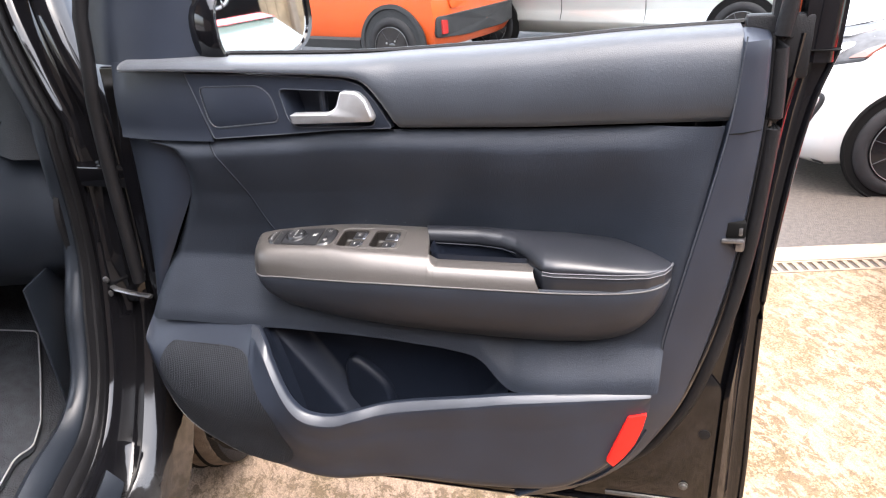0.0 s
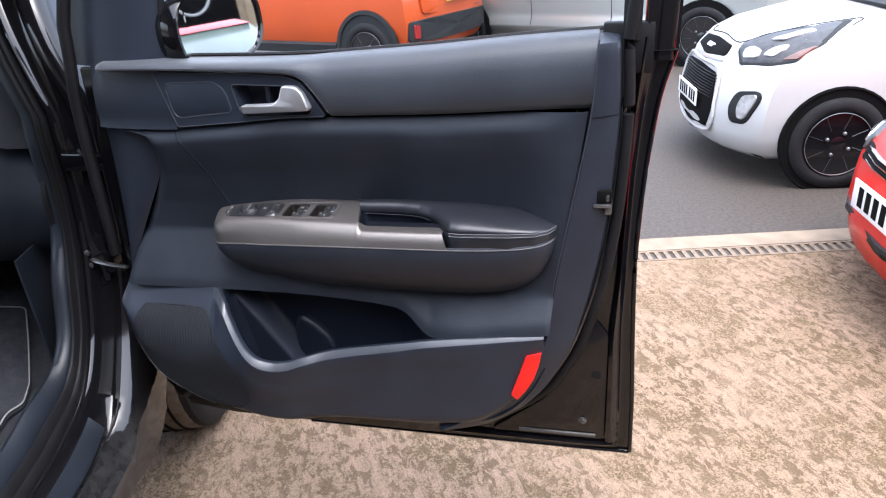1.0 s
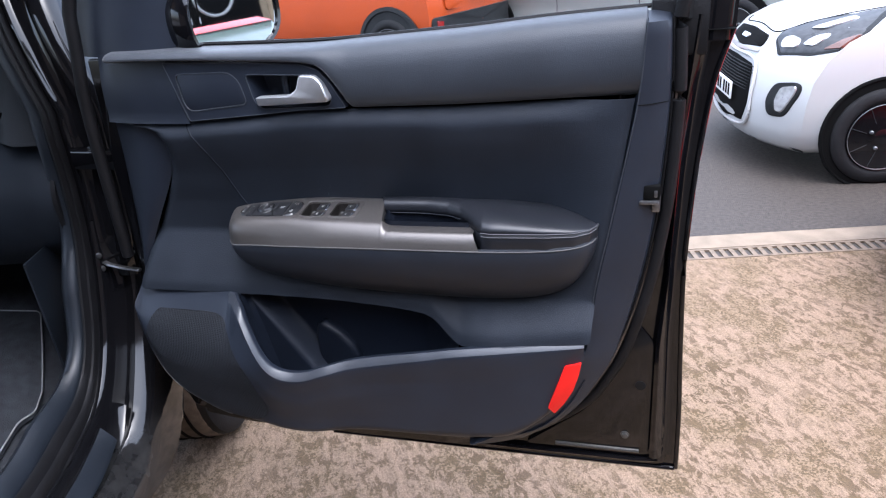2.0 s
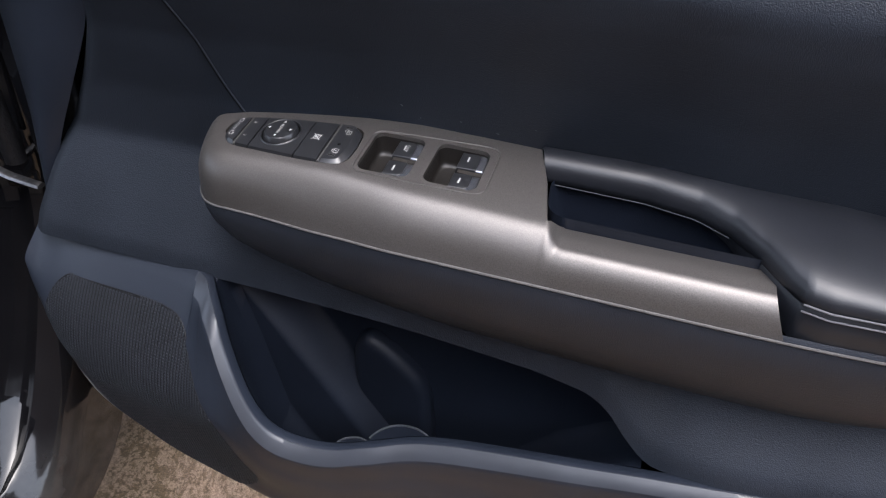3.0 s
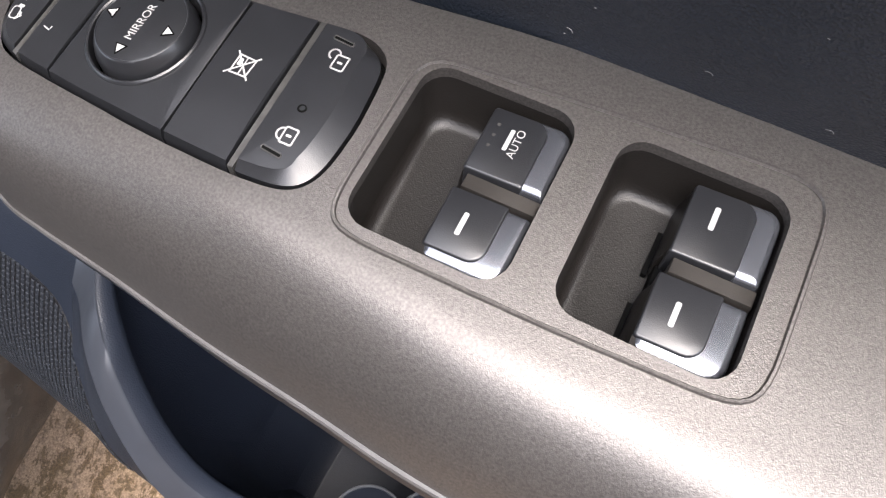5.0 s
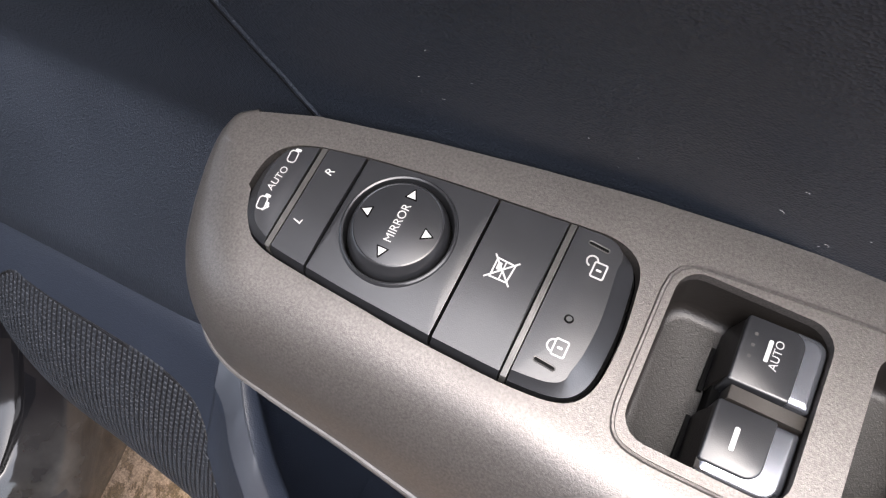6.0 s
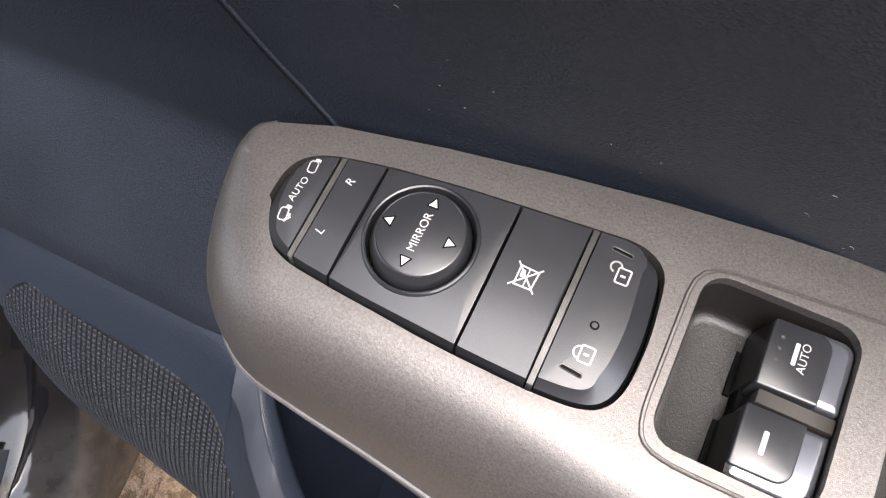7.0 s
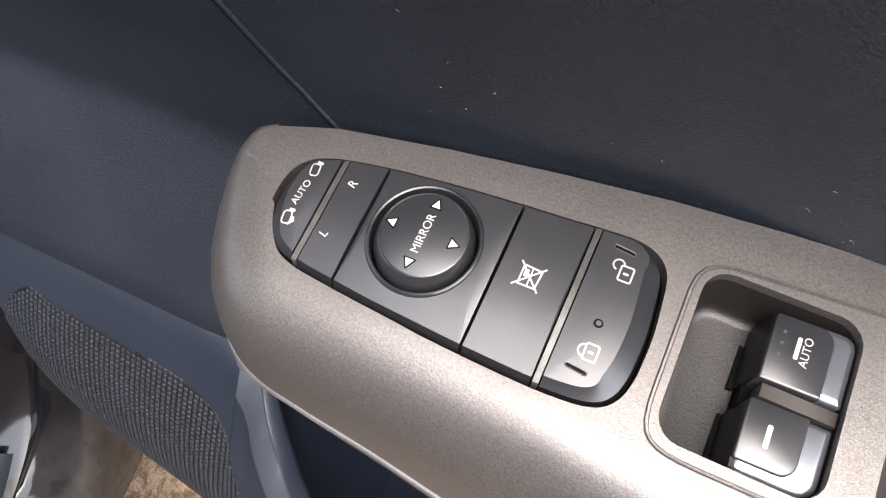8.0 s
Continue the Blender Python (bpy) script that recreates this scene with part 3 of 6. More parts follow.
def pocket():
    """The bin behind the rim: back wall, floor and front wall."""
    rows = []
    for x in sorted(set(round(x, 5) for x in xs(0.180, 0.634, 90) + xs(0.180, 0.36, 110))):
        lip, up = LIPTOP(x), MOUTH(x)
        f = low_y(x, 0) + 0.004
        floor = max(0.482, lip - 0.155 * min(1.0, max(0.0, x - 0.190) / 0.05) * float(np.interp(x, (0.5, 0.634), (1, 0.05))))
        close = float(np.interp(x, (0.55, 0.60, 0.634), (1, 0.65, 0.0)))
        def back(z):
            """The shallow bottle side gives way to the deep bin along a slanting ridge."""
            g = min(1.0, max(0.0, (x - (0.182 + (0.755 - z) * 0.70)) / 0.034))
            return (0.004 + 0.048 * g * g * (3 - 2 * g)) * close
        col = [(x, -0.012, up + 0.002), (x, -0.008 + 0.3 * (back(up - 0.008) + 0.008), up - 0.006)]
        for k in range(1, 33):
            z = up - 0.012 - (up - 0.012 - floor - 0.012) * k / 32
            col.append((x, back(z), z))
        col += [(x, back(floor) - 0.012, floor), (x, min(f + 0.040, back(floor) - 0.014), floor), (x, f + 0.026, floor + 0.4 * (lip - floor)), (x, f + 0.0145, lip - 0.03 * min(1.0, (lip - floor) / 0.06)), (x, f + 0.0135, lip - 0.001)]
        rows.append(col)
    return facing(loft(rows), (0, -1, 0.6))


part("pocket_bin", pocket(), SHADED_BIN, lower, sharp=70)


def bottle_rest():
    """The low twin-lobed rest that a bottle stands against, in the bottom of the pocket."""
    bm = bmesh.new()
    for cx, cy, r, h in ((0.402, -0.054, 0.040, 0.608), (0.350, -0.060, 0.026, 0.590)):
        rows = []
        for s, z in ((1.0, 0.572), (1.0, h - 0.010), (0.985, h - 0.004), (0.95, h - 0.001), (0.88, h), (0.02, h + 0.001)):
            rows.append([(cx + r * s * math.cos(a), cy + r * s * math.sin(a) * (1 if math.sin(a) > 0 else 0.3), z) for a in xs(0, 2 * math.pi * 31 / 32, 31)])
        loft(rows, bm, ring=True)
    return bm


part("bottle_rest", bottle_rest(), SHADED_BIN, lower, sharp=28)
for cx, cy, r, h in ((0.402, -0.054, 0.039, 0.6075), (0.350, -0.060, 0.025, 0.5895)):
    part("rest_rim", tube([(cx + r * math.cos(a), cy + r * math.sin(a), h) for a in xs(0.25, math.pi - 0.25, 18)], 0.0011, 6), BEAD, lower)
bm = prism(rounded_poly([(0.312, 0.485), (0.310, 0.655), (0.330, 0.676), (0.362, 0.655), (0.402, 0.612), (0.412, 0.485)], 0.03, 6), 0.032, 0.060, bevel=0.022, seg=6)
part("pocket_rib", bm, SHADED_BIN, lower, sharp=60)

# loudspeaker grille with rows of small ribs
SPEAKER = spline([(-0.020, 0.690), (0.000, 0.716), (0.022, 0.7200), (0.08, 0.722), (0.136, 0.722), (0.164, 0.710), (0.190, 0.664), (0.212, 0.625), (0.228, 0.580), (0.240, 0.522), (0.20, 0.490), (0.14, 0.489), (0.08, 0.510), (0.022, 0.550), (-0.022, 0.598), (-0.030, 0.65)], 5, closed=True)
SPEAKER = [(x + 0.004, z + 0.008 * min(1.0, (0.74 - z) / 0.1)) for x, z in SPEAKER]


def inside(poly, x, z):
    hit = False
    for (x0, z0), (x1, z1) in zip(poly, poly[1:] + poly[:1]):
        if (z0 > z) != (z1 > z) and x < (x1 - x0) * (z - z0) / (z1 - z0) + x0:
            hit = not hit
    return hit


def speaker_y(x, z):
    hi, lo = LIPTOP(x), BOTTOM(x)
    return lip_y(x, (hi - z) / (hi - lo))


def grille():
    return tube([(x, speaker_y(x, z) + 0.0004, z) for x, z in SPEAKER], 0.0009, 6, up=(0, 1, 0), closed=True)


speaker = part("speaker_grille", grille(), RUBBER, door, "speaker grille of fine raised dots")
rim = [q for q in SPEAKER if q[1] < 0.62 and q[0] < 0.15]
# a pale bead drawn as the sky highlight on the panel's edge
part("grille_edge_glint", tube([(x, speaker_y(x, z) - 0.0004, z - 0.0015) for x, z in rim], 0.0011, 6, up=(0, 1, 0)), EDGE_BEAD, speaker, "thin pale line drawn as the glint under the grille")


def grille_ground():
    """The skin between the dots, coloured dark for the shade there."""
    verts, faces, poly, c = [], [], [(float(q[0]), float(q[1])) for q in SPEAKER], 0.0015
    for i in range(190):
        for j in range(170):
            x, z = -0.034 + c * i, 0.486 + c * j
            if inside(poly, x + c / 2, z + c / 2):
                k = len(verts)
                verts += [(u, speaker_y(u, v) - 0.0002, v) for u, v in ((x, z), (x + c, z), (x + c, z + c), (x, z + c))]
                faces.append((k, k + 1, k + 2, k + 3))
    me = bpy.data.meshes.new("grille_ground")
    me.from_pydata(verts, [], faces)
    me.materials.append(RUBBER)
    new("grille_ground", me).parent = speaker


def grille_dots():
    """Small blunt pegs in upright rows."""
    verts, faces, poly, c = [], [], [(float(q[0]), float(q[1])) for q in SPEAKER], 0.0040
    for i in range(72):
        for j in range(88):
            x, z = -0.036 + c * i, 0.484 + 0.75 * c * j
            if not inside(poly, x, z):
                continue
            k = len(verts)
            for h, out in ((0.00130, 0.0), (0.00115, -0.0008), (0.00080, -0.0011)):
                verts += [(x + u * h, speaker_y(x + u * h, z + v * h) + out, z + v * h) for u, v in ((-1, -1), (1, -1), (1, 1), (-1, 1))]
            faces += [(k + 4 * r + a, k + 4 * r + (a + 1) % 4, k + 4 * r + 4 + (a + 1) % 4, k + 4 * r + 4 + a) for r in range(2) for a in range(4)]
            faces.append((k + 8, k + 9, k + 10, k + 11))
    me = bpy.data.meshes.new("grille_dots")
    me.from_pydata(verts, [], faces)
    me.materials.append(GRILLE)
    ob = new("grille_dots", me)
    ob.parent = speaker
    ob["kind"] = "stuff"


grille_ground()
grille_dots()

REFLECTOR = rounded_poly([(0.829, 0.664), (0.858, 0.671), (0.853, 0.643), (0.843, 0.611), (0.828, 0.584), (0.811, 0.562), (0.799, 0.574), (0.813, 0.616)], 0.003)
bm = prism(REFLECTOR, -0.004, 0.004, bevel=0.0012)
for v in bm.verts:
    v.co.y += low_y(v.co.x, 0.3) - 0.001
part("reflector", bm, RED_REFLECTOR, door, "red plastic safety reflector")


def rear_strip():
    rows = []
    for z in xs(0.46, 1.249, 70):
        a, b = STRIP_IN(z), STRIP_OUT(z)
        if z < 0.66:
            a = max(0.5, min(a, b - 0.03) - 0.4 * (0.66 - z))
        rows.append([(a + (b - a) * s, float(np.interp(s, (-0.06, 0, 0.06, 0.5, 0.94, 1.0), (0.03, -0.003, -0.008, 0.000, 0.014, 0.03))) - 0.035 * max(0, (0.70 - z) / 0.25) * (1 - 0.6 * s) + 0.05 * max(0, (z - 1.234) / 0.015) ** 2, z) for s in (-0.06, 0, 0.03, 0.06, 0.2, 0.4, 0.6, 0.8, 0.92, 0.97, 1.0)])
    return skin(rows)


part("rear_edge_trim", rear_strip(), PLASTIC, door)
part("strip_bead", tube([(STRIP_IN(z) + 0.0015, -0.0070, z) for z in xs(0.715, 1.245, 40)], 0.0010, 6), BEAD, door)
part("strip_seam", tube([(STRIP_IN(1.118) + 0.002, -0.0078, 1.118), (0.955, -0.0030, 1.1185), (STRIP_OUT(1.118) - 0.004, 0.0138, 1.119)], 0.0008, 6), GAP, door)


def bottom_curl():
    """The trim's lower edge, which runs from the speaker along the bottom and up round the rear corner."""
    line = [(-0.055, 0.605), (-0.039, 0.578), (0.015, 0.525), (0.078, 0.488), (0.145, 0.466), (0.285, 0.459), (0.42, 0.456), (0.55, 0.455), (0.66, 0.458), (0.735, 0.468), (0.79, 0.495), (0.835, 0.545), (0.862, 0.600)]
    rows = []
    for x, z in spline(line, 6):
        f = low_y(min(x, 0.86), 1.0)
        rows.append([(x, f, z + 0.012), (x, f + 0.004, z + 0.004), (x, f + 0.012, z - 0.001), (x, f + 0.03, z - 0.003), (x, 0.055, z - 0.002)])
    return skin(rows, (0, -1, -0.5))


part("lower_edge_trim", bottom_curl(), PLASTIC, door)


# ---- armrest ----
CROWN = along([(0.18, -0.0125), (0.19, -0.0115), (0.22, -0.0080), (0.244, -0.0062), (0.272, -0.0040), (0.306, -0.0020), (0.335, -0.0003), (0.39, 0.0003), (0.45, 0.0), (0.52, -0.001)])


def top_z(y, x):
    """The height of the switch panel's gently crowned top."""
    return 0.9335 + 0.13 * y + CROWN(x)


FRONT = along([(0.186, 0.030), (0.1905, 0.012), (0.1915, -0.002), (0.1955, -0.015), (0.203, -0.029), (0.215, -0.041), (0.230, -0.0475), (0.250, -0.0505), (0.28, -0.0535), (0.32, -0.0585), (0.36, -0.062), (0.40, -0.0655), (0.50, -0.0670), (0.70, -0.0660), (0.80, -0.061), (0.845, -0.050), (0.868, -0.032), (0.879, -0.008), (0.884, 0.02), (0.886, 0.04)])
CREASE = along([(0.186, 0.876), (0.215, 0.875), (0.25, 0.879), (0.32, 0.8825), (0.40, 0.8865), (0.50, 0.8885), (0.70, 0.890), (0.80, 0.893), (0.89, 0.898)])
UNDER = along([(0.188, 0.885), (0.194, 0.872), (0.202, 0.850), (0.215, 0.828), (0.245, 0.805), (0.306, 0.789), (0.465, 0.775), (0.652, 0.770), (0.763, 0.776), (0.828, 0.797), (0.864, 0.838), (0.882, 0.885), (0.887, 0.896)])


def bolster():
    cols = sorted(set(round(x, 5) for x in xs(0.189, 0.8855, 90) + xs(0.189, 0.24, 24) + xs(0.84, 0.8855, 20)))
    rows = []
    for x in cols:
        f, zc, zb = FRONT(x), CREASE(x), UNDER(x)
        h = max(zc - zb, 0.002)
        d = 0.045 - f
        rows.append([(x, f + 0.003, zc + 0.004), (x, f + 0.0005, zc), (x, f - 0.001, zc - 0.06 * h), (x, f, zc - 0.2 * h), (x, f + 0.04 * d, zc - 0.42 * h), (x, f + 0.13 * d, zc - 0.64 * h),
                     (x, f + 0.27 * d, zc - 0.83 * h), (x, f + 0.45 * d, zc - 0.95 * h), (x, f + 0.68 * d, zc - h), (x, 0.050, zc - 1.0 * h)])
    return skin(rows, (0, -1, -0.3), 0.002)


part("armrest_bolster", bolster(), LEATHER, door, "dark leather-grained lower bolster", sharp=60)

def evened(loop, n, passes=3):
    """The loop with n points at even steps, softened."""
    p = [np.array(q, float) for q in loop]
    p.append(p[0])
    run = [0.0]
    for a, e in zip(p, p[1:]):
        run.append(run[-1] + float(np.linalg.norm(e - a)))
    pts = [np.array([np.interp(run[-1] * k / n, run, [q[i] for q in p]) for i in (0, 1)]) for k in range(n)]
    for _ in range(passes):
        pts = [0.25 * pts[k - 1] + 0.5 * pts[k] + 0.25 * pts[(k + 1) % n] for k in range(n)]
    return [tuple(q) for q in pts]


# switch panel: a domed shell whose flat top is cut for the key cluster and the two window-switch pits
RIM = [(0.2065, 0.0240), (0.1985, 0.0222), (0.1936, 0.0175), (0.1908, 0.0100), (0.1915, -0.002), (0.1955, -0.0150), (0.2030, -0.0290), (0.2150, -0.0410), (0.2300, -0.0475), (0.250, -0.0505), (0.28, -0.0535), (0.32, -0.0585), (0.36, -0.062), (0.40, -0.0655), (0.45, -0.0662), (0.495, -0.0668), (0.5135, -0.0668), (0.527, -0.0668), (0.56, -0.0665), (0.62, -0.0660), (0.694, -0.0650)]
PANEL_END = 0.5135
BACK = [(0.5135, -0.0440), (0.5115, -0.030), (0.5040, 0.005), (0.4895, 0.0500), (0.482, 0.0500), (0.453, 0.0489), (0.397, 0.0466), (0.370, 0.0450), (0.337, 0.0421), (0.302, 0.0385), (0.266, 0.0340), (0.228, 0.0283)]
CLUSTER = rounded_poly([(0.2192, 0.0075), (0.2232, 0.0145), (0.2330, 0.0183), (0.252, 0.0212), (0.277, 0.0234), (0.296, 0.0245), (0.334, 0.0264), (0.3425, 0.0215), (0.3448, 0.0), (0.3440, -0.0157), (0.3408, -0.0232), (0.334, -0.0260), (0.3206, -0.0268), (0.296, -0.0260), (0.2657, -0.0242), (0.238, -0.0213), (0.2260, -0.0176), (0.2212, -0.0120), (0.2195, -0.0038)], 0.005)
CLUSTER = evened(CLUSTER, 180, 4)
PIT_1 = rounded(0.3525, 0.3970, -0.0250, 0.0265, 0.0075)
PIT_2 = rounded(0.4085, 0.4530, -0.0235, 0.0275, 0.0075)
FRAME = rounded_poly([(0.3495, 0.0275), (0.397, 0.0310), (0.452, 0.0345), (0.4605, 0.0300), (0.4605, -0.0200), (0.4550, -0.0265), (0.410, -0.0285), (0.356, -0.0290), (0.3495, -0.0240)], 0.010)


def switch_panel():
    pts = [np.array(q) for q in spline(RIM, 10)]
    n = len(pts)
    last = [i for i, q in enumerate(pts) if q[0] <= PANEL_END + 1e-6][-1]
    rings = []
    tight = ((1.0, -0.0006), (0.80, 0.0), (0.60, 0.0005), (0.44, 0.0016), (0.30, 0.0036), (0.19, 0.0064), (0.11, 0.0097), (0.055, 0.0135), (0.02, 0.018), (0.004, 0.0225), (0.0, 0.028))
    wide = ((1.0, -0.0006), (0.80, 0.0016), (0.62, 0.0036), (0.47, 0.0060), (0.34, 0.0088), (0.225, 0.0122), (0.135, 0.0158), (0.07, 0.0192), (0.03, 0.0224), (0.008, 0.0256), (0.0, 0.0288))
    for (drop_a, inset_a), (drop_b, inset_b) in zip(tight, wide):
        ring = []
        for i, q in enumerate(pts):
            t = pts[min(i + 1, n - 1)] - pts[max(i - 1, 0)]
            t = t / np.linalg.norm(t)
            nrm = np.array([-t[1], t[0]])
            w = min(1.0, 0.06 + 0.94 * i / 50)
            g = min(1.0, max(0.0, (q[0] - 0.225) / 0.10))
            drop, inset = drop_a + (drop_b - drop_a) * g, inset_a + (inset_b - inset_a) * g
            slim = 1 - 0.42 * min(1.0, max(0.0, (q[0] - PANEL_END) / 0.013))
            p = q + nrm * inset * w * slim
            if i >= last - 2:
                p[0] = q[0]
            zt = top_z(p[1], min(p[0], PANEL_END))
            # the rounded step down to the rail before the pull cup, and the rail's slanting end
            s = min(1.0, max(0.0, (q[0] - PANEL_END) / 0.013))
            zt -= (zt - 0.9165 - 0.02 * (p[1] + 0.045)) * s * s * (3 - 2 * s)
            z = zt - drop * (zt - CREASE(q[0])) * min(1.0, 0.05 + 0.95 * i / 40)
            lean = 0.016 * (z - 0.881) / 0.036 * max(0.0, (q[0] - 0.6) / 0.094)
            ring.append((p[0] - lean, p[1], z))
        rings.append(ring)
    rail = [r[last:] for r in rings]
    for dy, dz in ((0.010, 0.0003), (0.0235, 0.0004), (0.0252, -0.0010), (0.0258, -0.030)):
        rail.append([(x, y + dy * min(1.0, 0.02 + (x - PANEL_END) / 0.012), z + dz) for x, y, z in rings[-1][last:]])
    bm = loft(rings)
    loft(rail[len(rings) - 1:], bm)
    bmesh.ops.remove_doubles(bm, verts=bm.verts, dist=2e-6)
    facing(bm, (0, -1, 1))
    flat_edge = [(q[0], q[1]) for q in rings[-1][:last + 1]]
    outer = flat_edge + [q for q in BACK[1:]]
    top = holed(outer, [CLUSTER, PIT_1, PIT_2], lambda x, y: top_z(y, x), fine=2)
    facing(top, (0, 0, 1))
    me = bpy.data.meshes.new("tmp")
    top.to_mesh(me)
    top.free()
    bm.from_mesh(me)
    bpy.data.meshes.remove(me)
    # down-turned skirts along the back edge and the step
    edge = [flat_edge[-1]] + BACK[1:] + [flat_edge[0]]
    loft([[(x, y, top_z(y, x)) for x, y in edge], [(x + 0.0006, y + 0.0008, top_z(y, x) - 0.002) for x, y in edge], [(x + 0.001, y + 0.001, top_z(y, x) - 0.03) for x, y in edge]], bm)
    # short rounded walls that lead into the holes
    for loop, depth in ((CLUSTER, 0.006), (PIT_1, 0.004), (PIT_2, 0.004)):
        loft([[(x, y, top_z(y, x)) for x, y in loop + loop[:1]], [(x, y, top_z(y, x) - 0.0004) for x, y in loop + loop[:1]], [(x, y, top_z(y, x) - depth) for x, y in loop + loop[:1]]], bm)
    return bm


panel = part("switch_panel", switch_panel(), BRONZE, door, "satin bronze-grey switch panel and pull rail", sharp=45)


def pit(loop, name):
    """The well of a window switch: dark walls, sloped front end and a flat floor."""
    deep = [(x, y, top_z(y, x) - 0.004) for x, y in loop]
    c = Vector((sum(q[0] for q in loop) / len(loop), sum(q[1] for q in loop) / len(loop)))
    rows = []
    for d, s in ((0.0035, 1.0), (0.0160, 0.975), (0.0185, 0.945), (0.0203, 0.89), (0.0208, 0.82)):
        rows.append([(c.x + (x - c.x) * s, c.y + (y - c.y) * s, top_z(y, x) - d) for x, y in loop])
    bm = loft(rows, ring=True)
    bm.verts.ensure_lookup_table()
    bm.faces.new(bm.verts[-len(loop):])
    return part(name, facing(bm, (0, 0, 1)), POCKET, panel, sharp=60)


for loop in (PIT_1, PIT_2):
    pit(loop, "switch_well")


def groove_ring(loop, z_up=0.0002, r=0.0007):
    return tube([(x, y, top_z(y, x) + z_up) for x, y in loop], r, 6, closed=True)


part("frame_line", groove_ring(FRAME), BRONZE, panel)


def pillow(poly, zf, d0, d1, bm=None, inset=0.0008, soft=0.0008):
    """A key-like slab on the outline poly: its top follows zf, d0 below it, its foot d1 below; the rim is rounded."""
    c = Vector((sum(q[0] for q in poly) / len(poly), sum(q[1] for q in poly) / len(poly)))
    def small(q, k):
        v = Vector((float(q[0]), float(q[1]))) - c
        return tuple(c + v * (1 - k / max(v.length, 1e-6)))
    rows = [[(*q, zf(*q) - d1) for q in poly], [(*q, zf(*q) - d0 - soft) for q in poly]]
    rows.append([(*small(q, inset * 0.3), zf(*q) - d0 - soft * 0.3) for q in poly])
    rows.append([(*small(q, inset), zf(*small(q, inset)) - d0) for q in poly])
    return loft(rows, bm, ring=True, caps=True)


def printed(poly, zf, bm, lift=0.00012):
    f = bm.faces.new([bm.verts.new((float(x), float(y), zf(x, y) + lift)) for x, y in poly])
    f.normal_update()
    if f.normal.z < 0:
        f.normal_flip()
    return bm


def letters(text, size, x, y, zf, turn, parent, bold=0.0, wide=1.0):
    """Printed letters, lying on the surface zf, centred at x, y."""
    cu = bpy.data.curves.new("letters", "FONT")
    cu.body, cu.size, cu.align_x, cu.align_y, cu.offset = text, size, "CENTER", "CENTER", bold
    ob = bpy.data.objects.new("letters", cu)
    scene.collection.objects.link(ob)
    bpy.context.view_layer.update()
    me = bpy.data.meshes.new_from_object(ob.evaluated_get(bpy.context.evaluated_depsgraph_get()))
    bpy.data.objects.remove(ob)
    a = radians(turn)
    for v in me.vertices:
        u, w = v.co.x * wide, v.co.y
        px, py = x + u * math.cos(a) - w * math.sin(a), y + u * math.sin(a) + w * math.cos(a)
        v.co = (px, py, zf(px, py) + 0.00015)
    me.materials.append(PRINT)
    made = new("lettering", me)
    made.parent = parent
    return made


def mark(x, y, w, h, zf, bm):
    return printed(rounded(x - w / 2, x + w / 2, y - h / 2, y + h / 2, min(w, h) * 0.3, 2), zf, bm)


def stroke(pts, w, zf, bm):
    """A printed line of width w along pts."""
    p = [Vector((float(a), float(b))) for a, b in pts]
    for a, b in zip(p, p[1:]):
        d = (b - a).normalized() * w / 2
        n = Vector((-d.y, d.x))
        printed([tuple(q) for q in (a - d + n, b + d + n, b + d - n, a - d - n)], zf, bm)
    return bm


def arc(cx, cy, r, a0, a1, n=12):
    return [(cx + r * math.cos(radians(a0 + (a1 - a0) * i / n)), cy + r * math.sin(radians(a0 + (a1 - a0) * i / n))) for i in range(n + 1)]


def corner_rect(x0, x1, y0, y1, radii, n=5):
    """A rectangle with its own radius at each corner: rear-far, front-far, front-near, rear-near."""
    out = []
    for (cx, cy, a), r in zip(((x1, y1, 0), (x0, y1, 90), (x0, y0, 180), (x1, y0, 270)), radii):
        mx = cx - r if cx == x1 else cx + r
        my = cy - r if cy == y1 else cy + r
        out += [(mx + r * math.cos(radians(a + 90 * i / n)), my + r * math.sin(radians(a + 90 * i / n))) for i in range(n + 1)]
    return out


